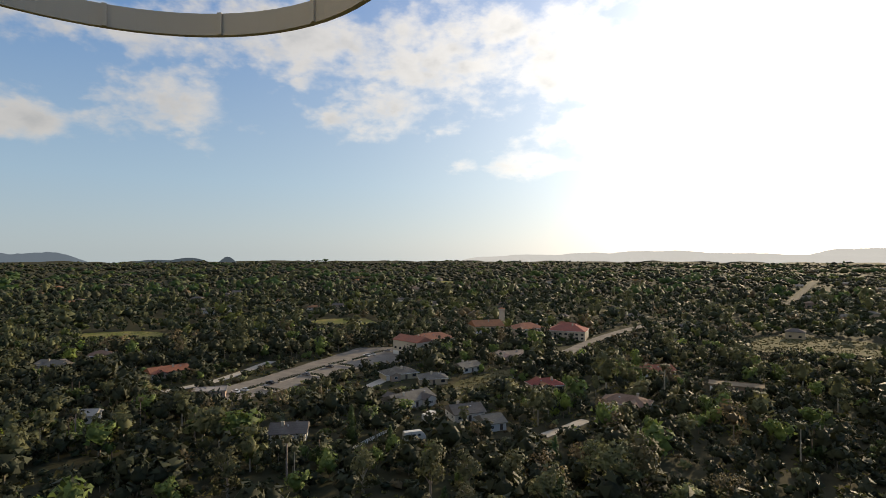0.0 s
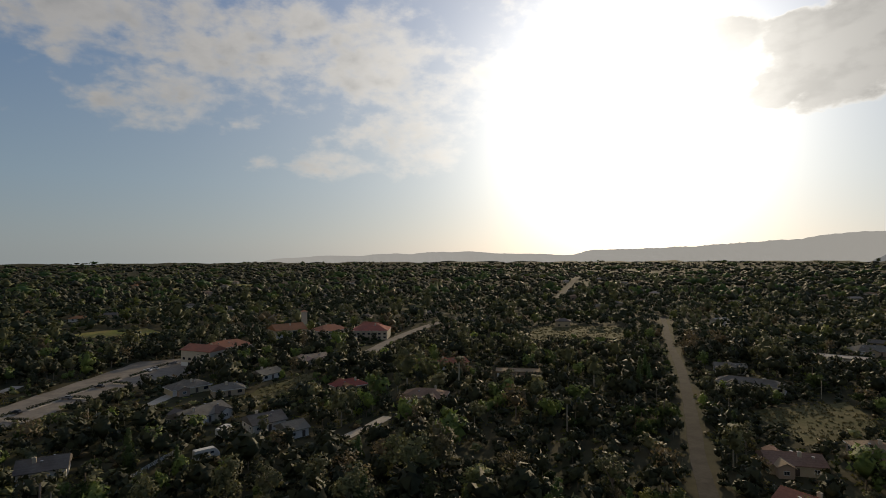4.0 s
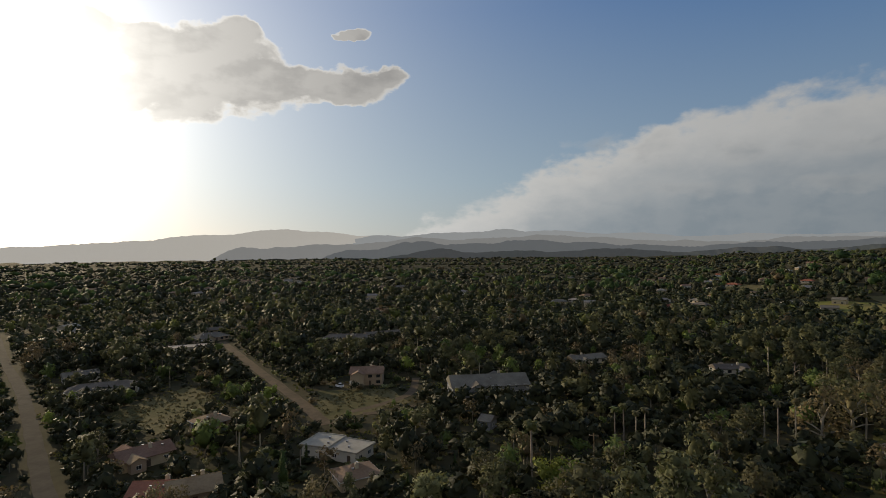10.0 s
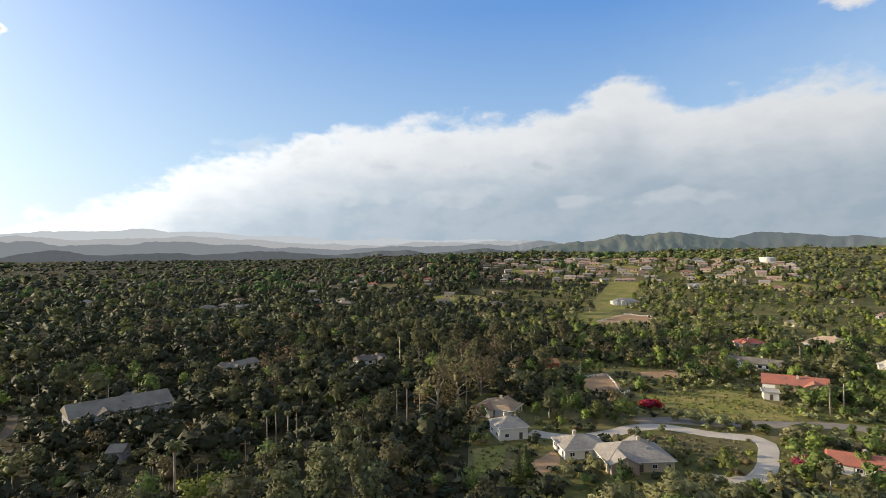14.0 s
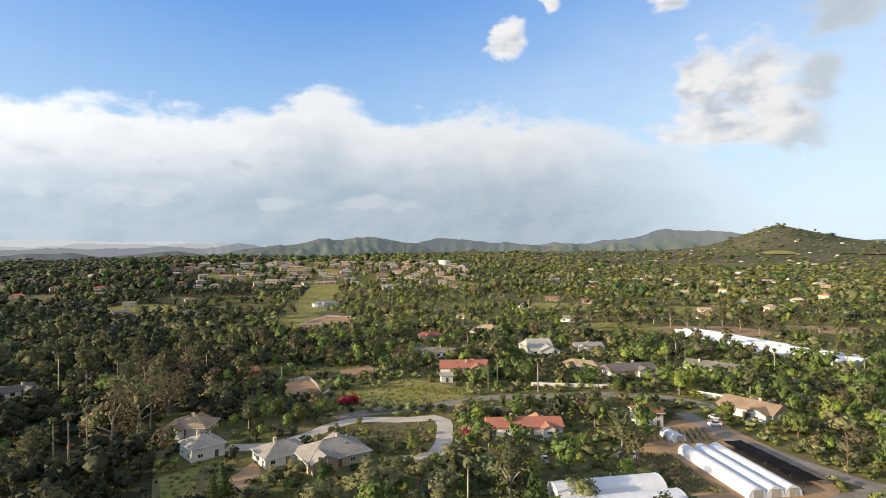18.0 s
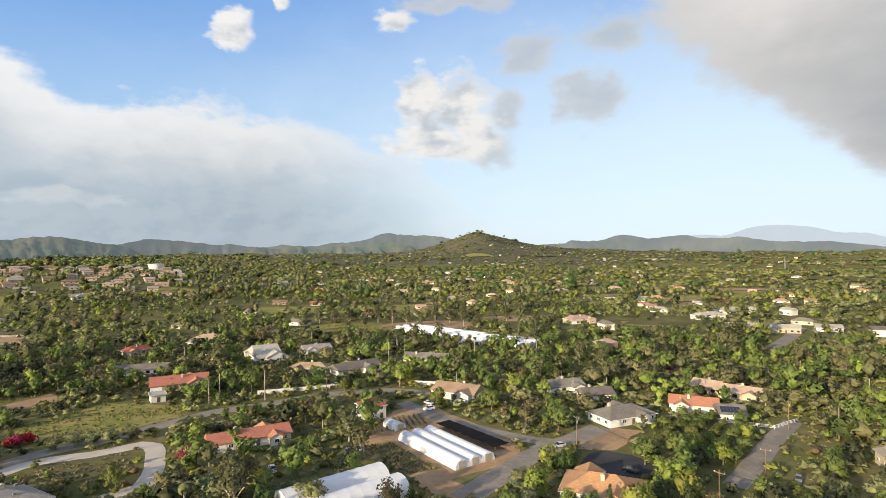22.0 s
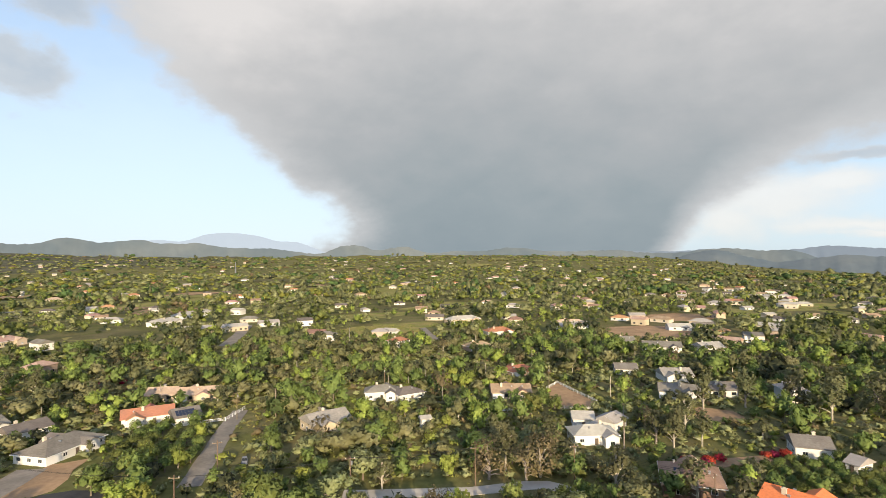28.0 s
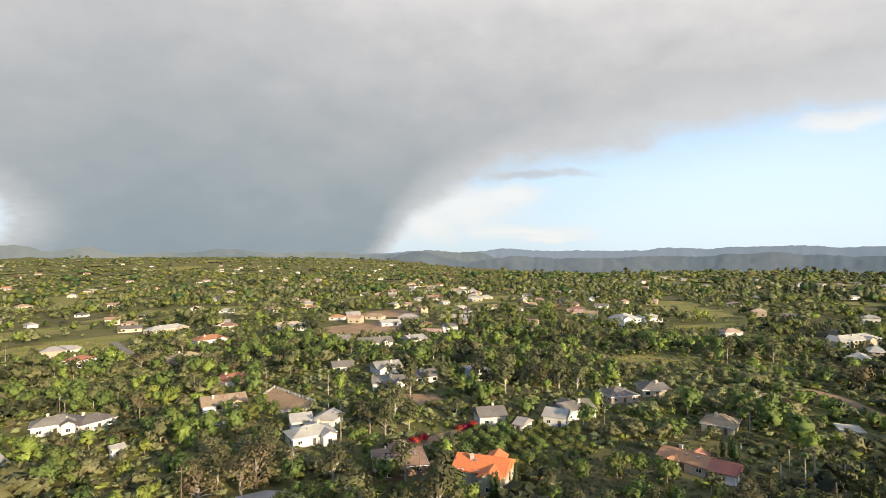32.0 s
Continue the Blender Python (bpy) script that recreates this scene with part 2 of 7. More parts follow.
HEAD = clouds([(96, 8.2, 5, 1.5), (104, 9.6, 6, 2.0), (112, 9.2, 7, 2.2), (120, 9.0, 6, 1.8), (127.5, 8.8, 4, 1.5), (106, 5.8, 9, 1.6), (119, 5.6, 8, 1.5), (131, 5, 5, 1.1), (99, 11.2, 4, 1.2), (142, 5.0, 9, 1.0)])
colour, _ = layer(colour, HEAD, 0.9, -0.1, 0.7, (0.66, 0.68, 0.71), (0.36, 0.405, 0.46), 0.5, 0.32, CURD, 0.3)
colour, _ = layer(colour, PUFF, 0.6, -0.12, 0.4, (0.69, 0.7, 0.72), (0.37, 0.415, 0.48), 0.92, 0.95, CURD, 0.05)
colour, _ = layer(colour, SUNNY, 1.5, -0.62, 0.65, (0.64, 0.64, 0.65), (0.44, 0.455, 0.48), 0.5, 0.86, RAGGED, 0.7)
colour, SHADE = layer(colour, DARK, 0.42, -0.04, 0.12, (0.66, 0.675, 0.69), (0.34, 0.352, 0.375), 0.25, 0.96, CURD, 0.12)
glow = WT.nodes.new("ShaderNodeVectorMath")
glow.operation = "SCALE"
glow.inputs[0].default_value = (0.97, 0.97, 0.95)
wput(glow.inputs["Scale"], wm("ADD", wm("MULTIPLY", wm("MULTIPLY", AURA, 3.0), wm("SUBTRACT", 1.0, wm("MULTIPLY", SHADE, 0.4))), wm("MULTIPLY", CORE, 2.0)))
colour = wvec("ADD", colour, glow.outputs[0])


back = WT.nodes.new("ShaderNodeBackground")
WT.links.new(colour, back.inputs["Color"])
WT.links.new(back.outputs[0], WT.nodes.new("ShaderNodeOutputWorld").inputs[0])

# ---- materials ----
def material(name, colour, vary=0.25, scale=1.0, rough=0.85, bump=0.0, second=None, each=0.0, island=0.0, metal=0.0, big=0.12, thin=0.0):
    """A rough natural surface: colour broken at two scales, towards a second colour, with a little relief and, if wanted, a difference from object to object."""
    m = bpy.data.materials.new(name)
    m.use_nodes = True
    t = m.node_tree
    p = t.nodes["Principled BSDF"]
    p.inputs["Roughness"].default_value, p.inputs["Metallic"].default_value = rough, metal
    p.inputs["Specular IOR Level"].default_value = 0.04 if rough > 0.8 else 0.25
    pos = t.nodes.new("ShaderNodeNewGeometry")

    def grain(s, detail):
        n = t.nodes.new("ShaderNodeTexNoise")
        t.links.new(pos.outputs["Position"], n.inputs["Vector"])
        n.inputs["Scale"].default_value, n.inputs["Detail"].default_value = s, detail
        return n.outputs["Fac"]

    def calc(op, a, b):
        n = t.nodes.new("ShaderNodeMath")
        n.operation = op
        for i, v in enumerate((a, b)):
            if isinstance(v, bpy.types.NodeSocket):
                t.links.new(v, n.inputs[i])
            else:
                n.inputs[i].default_value = v
        return n.outputs[0]

    fine, broad = grain(scale, 5), grain(scale * big, 3)
    ramp = t.nodes.new("ShaderNodeMapRange")
    t.links.new(broad, ramp.inputs[0])
    ramp.inputs[1].default_value, ramp.inputs[2].default_value = 0.38, 0.62
    mix = t.nodes.new("ShaderNodeMix")
    mix.data_type = "RGBA"
    t.links.new(ramp.outputs[0], mix.inputs[0])
    mix.inputs[6].default_value = (*colour, 1)
    mix.inputs[7].default_value = (*(second or [c * (1 - vary) for c in colour]), 1)
    value = calc("ADD", 1.0 - vary, calc("MULTIPLY", fine, 2 * vary))
    if each:
        info = t.nodes.new("ShaderNodeObjectInfo")
        value = calc("MULTIPLY", value, calc("ADD", 1 - each, calc("MULTIPLY", info.outputs["Random"], 2 * each)))
    if island:
        value = calc("MULTIPLY", value, calc("ADD", 1 - island, calc("MULTIPLY", pos.outputs["Random Per Island"], 2 * island)))
    hsv = t.nodes.new("ShaderNodeHueSaturation")
    t.links.new(mix.outputs[2], hsv.inputs["Color"])
    t.links.new(value, hsv.inputs["Value"])
    if each:
        t.links.new(calc("ADD", 0.475, calc("MULTIPLY", info.outputs["Random"], 0.05)), hsv.inputs["Hue"])
    t.links.new(hsv.outputs[0], p.inputs["Base Color"])
    if bump:
        b = t.nodes.new("ShaderNodeBump")
        b.inputs["Strength"].default_value, b.inputs["Distance"].default_value = bump, 0.1
        t.links.new(fine, b.inputs["Height"])
        t.links.new(b.outputs[0], p.inputs["Normal"])
    if thin:
        leaf, both = t.nodes.new("ShaderNodeBsdfTranslucent"), t.nodes.new("ShaderNodeMixShader")
        t.links.new(hsv.outputs[0], leaf.inputs["Color"])
        both.inputs[0].default_value = thin
        t.links.new(p.outputs[0], both.inputs[1])
        t.links.new(leaf.outputs[0], both.inputs[2])
        t.links.new(both.outputs[0], t.nodes["Material Output"].inputs[0])
    return m


def leaves(name, colour, second, thin=0.3):
    return material(name, colour, 0.3, 0.5, 0.7, 0, second, each=0.2, island=0.28, big=0.25, thin=thin)


M = {
    "soil": material("dry soil and grass", (0.12, 0.122, 0.042), 0.5, 0.4, 0.95, 0.5, (0.17, 0.148, 0.068), big=0.11),
    # woodland floor, darkened further to stand for the shaded look of the sunward land
    "shaded_litter": material("woodland floor with painted shade", (0.05, 0.05, 0.027), 0.4, 0.3, 0.95, 0.4, (0.075, 0.066, 0.038), big=0.1),
    "slope": material("scrubby dry slope", (0.085, 0.09, 0.05), 0.5, 0.06, 0.95, 0.3, (0.13, 0.115, 0.075), big=0.15),
    "grass": material("meadow grass", (0.19, 0.2, 0.055), 0.45, 0.6, 0.95, 0.5, (0.28, 0.23, 0.09), big=0.12),
    "straw": material("dry straw grass", (0.15, 0.13, 0.065), 0.45, 0.5, 0.95, 0.4, (0.1, 0.095, 0.042), big=0.1),
    "dirt": material("bare earth", (0.4, 0.26, 0.15), 0.3, 0.6, 0.95, 0.4, (0.3, 0.2, 0.12), big=0.15),
    "asphalt": material("worn asphalt", (0.27, 0.235, 0.195), 0.25, 0.8, 0.9, 0.2, (0.21, 0.185, 0.155), big=0.2),
    "dark_asphalt": material("fresh asphalt", (0.05, 0.05, 0.053), 0.25, 0.8, 0.9, 0.2, (0.07, 0.068, 0.066), big=0.2),
    "lane": material("dull worn lane", (0.08, 0.072, 0.06), 0.3, 0.8, 0.95, 0.2, (0.062, 0.056, 0.047), big=0.2),
    "track": material("trodden earth", (0.15, 0.115, 0.078), 0.3, 0.6, 0.95, 0.3, (0.115, 0.09, 0.062), big=0.2),
    "concrete": material("pale concrete", (0.52, 0.465, 0.39), 0.15, 0.6, 0.95, 0.2, (0.44, 0.39, 0.32), big=0.2),
    "white": material("white render", (0.66, 0.63, 0.57), 0.08, 0.6, 0.8, 0.1),
    "tan": material("tan render", (0.47, 0.38, 0.28), 0.12, 0.6, 0.85, 0.1, each=0.12),
    "cream": material("cream render", (0.56, 0.49, 0.385), 0.1, 0.6, 0.85, 0.1),
    "greywall": material("grey boards", (0.3, 0.31, 0.33), 0.12, 0.8, 0.8, 0.1),
    "redwall": material("red painted boards", (0.4, 0.09, 0.06), 0.15, 0.8, 0.8, 0.1),
    "brownwall": material("brown boards", (0.22, 0.14, 0.1), 0.15, 0.8, 0.8, 0.1),
    "slate": material("grey shingles", (0.155, 0.137, 0.118), 0.3, 1.6, 0.95, 0.5, (0.2, 0.18, 0.155), each=0.2),
    "stone": material("weathered pale shingles", (0.34, 0.305, 0.26), 0.4, 1.3, 0.85, 0.5, (0.26, 0.24, 0.21)),
    "brown": material("brown shingles", (0.25, 0.165, 0.115), 0.3, 1.6, 0.85, 0.5, (0.32, 0.22, 0.155), each=0.2),
    "terracotta": material("terracotta tiles", (0.45, 0.21, 0.12), 0.3, 1.6, 0.85, 0.5, (0.37, 0.19, 0.12), each=0.12),
    "red": material("red roof tiles", (0.38, 0.155, 0.095), 0.3, 1.6, 0.85, 0.5, (0.31, 0.14, 0.09), each=0.12),
    "brightred": material("bright orange tiles", (0.68, 0.2, 0.07), 0.25, 1.6, 0.8, 0.5, (0.6, 0.19, 0.08)),
    "pink": material("faded pink tiles", (0.43, 0.3, 0.24), 0.3, 1.6, 0.85, 0.5, (0.38, 0.25, 0.19), each=0.12),
    "pale": material("pale flat roofing", (0.39, 0.36, 0.315), 0.2, 0.8, 0.85, 0.2, (0.33, 0.305, 0.27), each=0.12),
    "trim": material("white trim paint", (0.76, 0.75, 0.72), 0.05, 1.0, 0.6),
    "door": material("dark door paint", (0.12, 0.09, 0.07), 0.15, 2.0, 0.6),
    "glass": material("window glass", (0.03, 0.035, 0.04), 0.1, 0.5, 0.08),
    "bark": material("grey-brown bark", (0.2, 0.16, 0.125), 0.35, 2.0, 0.95, 0.5, each=0.2),
    "palebark": material("pale peeling bark", (0.38, 0.33, 0.27), 0.35, 2.0, 0.9, 0.4, each=0.2),
    "leaf_broad": leaves("broad green leaves", (0.168, 0.2, 0.054), (0.115, 0.146, 0.04)),
    "leaf_olive": leaves("grey-green leaves", (0.25, 0.252, 0.118), (0.18, 0.19, 0.08)),
    "leaf_euc": leaves("dull gum leaves", (0.155, 0.152, 0.07), (0.11, 0.112, 0.05)),
    "leaf_lime": leaves("fresh lime leaves", (0.27, 0.295, 0.064), (0.19, 0.222, 0.048)),
    "leaf_dark": leaves("dark needles", (0.08, 0.115, 0.035), (0.06, 0.09, 0.03)),
    "leaf_brown": leaves("rusty leaves", (0.2, 0.16, 0.08), (0.165, 0.14, 0.07)),
    # oak leaves this dark also carry the shade of the backlit sunward woods
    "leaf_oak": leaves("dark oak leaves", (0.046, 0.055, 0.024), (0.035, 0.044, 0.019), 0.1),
    "tuft_green": material("grass blades", (0.17, 0.185, 0.052), 0.3, 0.3, 0.95, 0, (0.22, 0.19, 0.075), island=0.25, big=0.15, thin=0.12),
    "tuft_dry": material("dry grass blades", (0.19, 0.165, 0.085), 0.3, 0.3, 0.95, 0, (0.14, 0.125, 0.06), island=0.25, big=0.15, thin=0.12),
    "leaf_red": leaves("crimson flowers", (0.4, 0.03, 0.04), (0.28, 0.03, 0.05)),
    "frond": leaves("palm fronds", (0.13, 0.15, 0.05), (0.18, 0.16, 0.08)),
    "film": material("white greenhouse film", (0.68, 0.68, 0.68), 0.05, 0.4, 0.5, 0.05),
    "wood": material("weathered timber", (0.22, 0.16, 0.11), 0.3, 2.0, 0.9, 0.2, each=0.15),
    "metal": material("grey metal", (0.4, 0.4, 0.41), 0.1, 1.0, 0.4, metal=0.7),
    "rubber": material("black rubber", (0.02, 0.02, 0.02), 0.1, 1.0, 0.8),
    "paint": material("car paint", (0.6, 0.6, 0.6), 0.03, 1.0, 0.3, each=0.35),
    "panel": material("solar panel", (0.02, 0.03, 0.06), 0.1, 1.0, 0.15),
    "net": material("black net", (0.018, 0.018, 0.02), 0.3, 2.0, 0.9),
    "tarp": material("blue tarpaulin", (0.03, 0.08, 0.35), 0.2, 1.0, 0.6),
}

# ---- land ----
def smooth(x, lo, hi):
    s = np.clip((np.asarray(x, float) - lo) / (hi - lo), 0, 1)
    return s * s * (3 - 2 * s)


def sector(b, lo, hi, soft):
    """1 for bearings between lo and hi, fading over soft degrees."""
    mid, half = (lo + hi) / 2, (hi - lo) / 2
    d = np.abs((np.asarray(b, float) - mid + 180) % 360 - 180)
    return 1 - smooth(d, half - soft / 2, half + soft / 2)


def wavy(x, y, size, seed):
    """A cheap smooth random field of about -1 to 1."""
    rng = np.random.default_rng(seed)
    out = 0.0
    for k in range(7):
        a, f, p = rng.uniform(0, math.tau), rng.uniform(0.6, 1.9) / size, rng.uniform(0, math.tau)
        out = out + np.sin((np.cos(a) * x + np.sin(a) * y) * f * math.tau + p)
    return out / 3.2


def ground(x, y):
    """The height of the land: level near the eye, a housing ridge to the south-east, rising country to the south, a valley to the west."""
    x, y = np.asarray(x, float), np.asarray(y, float)
    r, b = np.hypot(x, y), np.degrees(np.arctan2(x, y)) % 360
    z = 45 * sector(b, 112, 156, 26) * smooth(r, 560, 1150)
    z = z + smooth(r, 1200, 4200) * (58 * sector(b, 150, 250, 30) + 12 * sector(b, 50, 110, 40))
    z = z + smooth(r, 2300, 3800) * (84 * np.exp(-(((b - 180.0) / 4.6) ** 2)) + 24 * np.exp(-(((b - 179.8) / 1.5) ** 2)) + 56 * np.exp(-(((b - 183) / 11.0) ** 2)) + 9 * wavy(x, y, 330, 8) + 5 * wavy(x, y, 140, 9) * sector(b, 165, 200, 8))
    z = z - 95 * smooth(r, 1700, 2600) * sector(b, 262, 306, 24)
    z = z + smooth(r, 700, 1800) * 6 * wavy(x, y, 700, 3)
    return z


def lift(x, y):
    return float(ground(x, y))


def mesh_from(name, verts, faces, mat, flat_shade=True):
    """A mesh from arrays of points and triangles."""
    me = bpy.data.meshes.new(name)
    verts, faces = np.asarray(verts, np.float32), np.asarray(faces, np.int32)
    me.vertices.add(len(verts))
    me.vertices.foreach_set("co", verts.ravel())
    n = faces.shape[1]
    me.loops.add(faces.size)
    me.loops.foreach_set("vertex_index", faces.ravel())
    me.polygons.add(len(faces))
    me.polygons.foreach_set("loop_start", np.arange(0, faces.size, n, dtype=np.int32))
    me.update(calc_edges=True)
    me.materials.append(mat)
    if not flat_shade:
        me.shade_smooth()
    return me


def crown_normals(v, f):
    """Normals that follow the swell of a crown as well as its single leaves."""
    v = np.asarray(v, float)
    leaf = np.zeros_like(v)
    face = np.cross(v[f[:, 1]] - v[f[:, 0]], v[f[:, 2]] - v[f[:, 0]])
    face /= np.maximum(np.linalg.norm(face, axis=1, keepdims=True), 1e-9)
    for k in range(3):
        np.add.at(leaf, f[:, k], face)
    out = v - np.array([0, 0, 0.42])
    both = leaf / np.maximum(np.linalg.norm(leaf, axis=1, keepdims=True), 1e-9) * 0.75 + out / np.maximum(np.linalg.norm(out, axis=1, keepdims=True), 1e-9)
    return both / np.maximum(np.linalg.norm(both, axis=1, keepdims=True), 1e-9)


def bend_normals(me, normals):
    at = me.attributes.new("custom_normal", "FLOAT_VECTOR", "POINT")
    at.data.foreach_set("vector", np.asarray(normals, np.float32).ravel())
    me.update()


def grid_faces(rows, cols, closed=False):
    i, j = np.meshgrid(np.arange(rows - 1), np.arange(cols if closed else cols - 1), indexing="ij")
    a = i * cols + j
    b = i * cols + (j + 1) % cols
    return np.stack([a, b, b + cols, a + cols], -1).reshape(-1, 4)


def build_land():
    rings = np.concatenate([np.linspace(0.05, 600, 14), np.geomspace(640, 4960, 90)])
    th = np.radians(np.arange(0, 360, 1.25))
    R, T = np.meshgrid(rings, th, indexing="ij")
    x, y = R * np.sin(T) + 3.0, R * np.cos(T) + 2.0
    v = np.stack([x, y, ground(x, y)], -1).reshape(-1, 3)
    f = grid_faces(len(rings), len(th), True)[:, ::-1]
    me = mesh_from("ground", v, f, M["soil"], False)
    me.materials.append(M["shaded_litter"])
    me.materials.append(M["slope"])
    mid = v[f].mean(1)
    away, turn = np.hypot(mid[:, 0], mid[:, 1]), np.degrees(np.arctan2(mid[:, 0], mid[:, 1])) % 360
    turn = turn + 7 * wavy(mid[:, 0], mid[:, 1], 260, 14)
    # the sunward bearings take the floor with shade in its colour
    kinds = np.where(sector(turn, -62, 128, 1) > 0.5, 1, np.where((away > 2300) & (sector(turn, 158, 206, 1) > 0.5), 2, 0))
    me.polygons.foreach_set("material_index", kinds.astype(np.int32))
    ob = new("ground", me)
    tagged(ob, "dry olive-brown land with scrub reaching the horizon", "ground", kind="structure")


build_land()


def hills(name, mat, lo, hi, r, peaks, low, rough, label, seed, fold=0.12, deep=110):
    """A far range: its crest follows a few broad peaks (bearing, height in degrees, half width) over a low line, with spurs and gullies down its flank."""
    bs = np.arange(lo, hi, 0.24)
    crest = low + sum(((e - low) * np.exp(-(((bs - b) / (1.35 * w)) ** 2))) ** 3 for b, e, w in peaks) ** (1 / 3)
    x, y = r * np.sin(np.radians(bs)), r * np.cos(np.radians(bs))
    crest = crest + rough * (0.6 * wavy(x, y, 900, seed) + 0.5 * wavy(x, y, 330, seed + 1) + 0.35 * (0.5 - np.abs(wavy(x, y, 140, seed + 2))) + 0.16 * wavy(x, y, 52, seed + 3) + 0.08 * wavy(x, y, 19, seed + 6))
    edge = np.minimum(smooth(bs, lo, lo + 6), 1 - smooth(bs, hi - 6, hi))
    top = 60 + r * np.tan(np.radians(crest))
    rows = []
    for k in np.linspace(0, 1, 14):
        rr = r - deep * (1 - k)
        xx, yy = rr * np.sin(np.radians(bs)), rr * np.cos(np.radians(bs))
        bend = 90 * wavy(xx, yy, 400, seed + 7)
        spur = np.abs(wavy(xx + bend, yy + bend, 260, seed + 4)) + 0.45 * np.abs(wavy(xx - bend, yy + bend, 95, seed + 5))
        gully = fold * (spur - 0.45) * math.sin(k * math.pi) ** 0.8
        z = -170 + (top * edge + 170 - 70 * (1 - edge)) * np.clip(k ** 0.75 - gully, 0, 1)
        rows.append(np.stack([xx, yy, z], -1))
    v = np.concatenate(rows)
    me = mesh_from(name, v, grid_faces(14, len(bs))[:, ::-1], mat, False)
    tagged(new(name, me), label, "hills", kind="structure")


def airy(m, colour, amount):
    """Makes a far backdrop glow, so the haze before it sits in its material."""
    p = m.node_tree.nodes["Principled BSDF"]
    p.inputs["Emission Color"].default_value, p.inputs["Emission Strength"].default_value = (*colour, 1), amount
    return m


# haze is painted in by tinted base colours and glow, strongest towards the sun
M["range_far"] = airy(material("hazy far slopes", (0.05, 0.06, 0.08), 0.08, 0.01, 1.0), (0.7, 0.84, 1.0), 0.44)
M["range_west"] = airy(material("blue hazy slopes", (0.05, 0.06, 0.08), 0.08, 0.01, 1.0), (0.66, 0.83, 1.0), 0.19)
M["range_sun"] = airy(material("far slopes paled by sun haze", (0.2, 0.2, 0.2), 0.08, 0.01, 1.0), (0.97, 0.96, 0.93), 0.6)
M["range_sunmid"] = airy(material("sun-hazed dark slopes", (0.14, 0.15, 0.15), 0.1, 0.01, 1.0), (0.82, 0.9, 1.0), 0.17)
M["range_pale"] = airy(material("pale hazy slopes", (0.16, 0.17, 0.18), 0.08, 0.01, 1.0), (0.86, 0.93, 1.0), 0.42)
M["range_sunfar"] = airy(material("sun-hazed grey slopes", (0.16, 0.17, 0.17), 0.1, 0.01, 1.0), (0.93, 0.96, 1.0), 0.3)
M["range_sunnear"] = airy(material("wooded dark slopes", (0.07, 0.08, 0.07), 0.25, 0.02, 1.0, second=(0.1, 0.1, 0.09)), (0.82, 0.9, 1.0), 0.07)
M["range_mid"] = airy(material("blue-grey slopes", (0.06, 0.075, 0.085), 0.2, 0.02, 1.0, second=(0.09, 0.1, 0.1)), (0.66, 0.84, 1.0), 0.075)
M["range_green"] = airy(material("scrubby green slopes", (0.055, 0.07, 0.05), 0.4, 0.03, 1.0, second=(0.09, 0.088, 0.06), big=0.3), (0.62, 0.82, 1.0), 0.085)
hills("backdrop_far_range", M["range_sun"], 30, 84, 4890, [(52, 1.1, 6), (58, 1.8, 5), (65, 2.4, 5), (70.5, 2.1, 4), (76, 1.8, 4)], 0.6, 0.13, "pale sun-hazed mountain range on the horizon", 13)
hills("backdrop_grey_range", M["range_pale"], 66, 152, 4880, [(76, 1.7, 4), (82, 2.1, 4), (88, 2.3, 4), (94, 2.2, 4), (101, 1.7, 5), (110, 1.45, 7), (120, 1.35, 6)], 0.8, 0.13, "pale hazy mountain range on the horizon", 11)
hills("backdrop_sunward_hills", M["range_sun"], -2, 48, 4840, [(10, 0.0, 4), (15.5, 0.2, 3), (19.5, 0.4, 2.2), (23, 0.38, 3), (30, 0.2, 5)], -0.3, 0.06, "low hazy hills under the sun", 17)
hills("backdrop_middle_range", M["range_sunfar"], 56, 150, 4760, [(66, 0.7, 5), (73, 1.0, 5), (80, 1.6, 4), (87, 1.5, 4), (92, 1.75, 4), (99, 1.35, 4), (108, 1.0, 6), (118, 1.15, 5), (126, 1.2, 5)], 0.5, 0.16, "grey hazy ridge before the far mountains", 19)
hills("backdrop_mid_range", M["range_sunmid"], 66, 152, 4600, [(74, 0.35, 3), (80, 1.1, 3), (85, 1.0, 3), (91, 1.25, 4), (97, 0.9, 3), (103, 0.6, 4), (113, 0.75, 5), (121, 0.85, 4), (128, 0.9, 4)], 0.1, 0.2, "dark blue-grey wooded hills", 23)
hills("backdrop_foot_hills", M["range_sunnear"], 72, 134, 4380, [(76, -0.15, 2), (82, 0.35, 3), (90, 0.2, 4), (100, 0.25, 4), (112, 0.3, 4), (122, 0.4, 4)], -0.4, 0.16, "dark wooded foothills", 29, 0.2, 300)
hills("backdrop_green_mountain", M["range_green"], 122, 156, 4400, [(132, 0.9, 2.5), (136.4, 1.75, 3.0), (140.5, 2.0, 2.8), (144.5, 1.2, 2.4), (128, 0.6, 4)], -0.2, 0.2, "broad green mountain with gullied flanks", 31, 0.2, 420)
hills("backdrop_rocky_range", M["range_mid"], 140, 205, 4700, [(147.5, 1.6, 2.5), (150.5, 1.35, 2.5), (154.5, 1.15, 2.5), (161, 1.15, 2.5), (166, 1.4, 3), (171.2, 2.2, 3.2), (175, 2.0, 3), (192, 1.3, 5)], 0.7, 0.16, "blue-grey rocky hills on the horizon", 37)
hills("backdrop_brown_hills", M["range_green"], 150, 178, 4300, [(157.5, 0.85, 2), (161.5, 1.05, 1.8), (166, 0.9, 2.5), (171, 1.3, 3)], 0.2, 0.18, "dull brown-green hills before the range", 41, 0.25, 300)
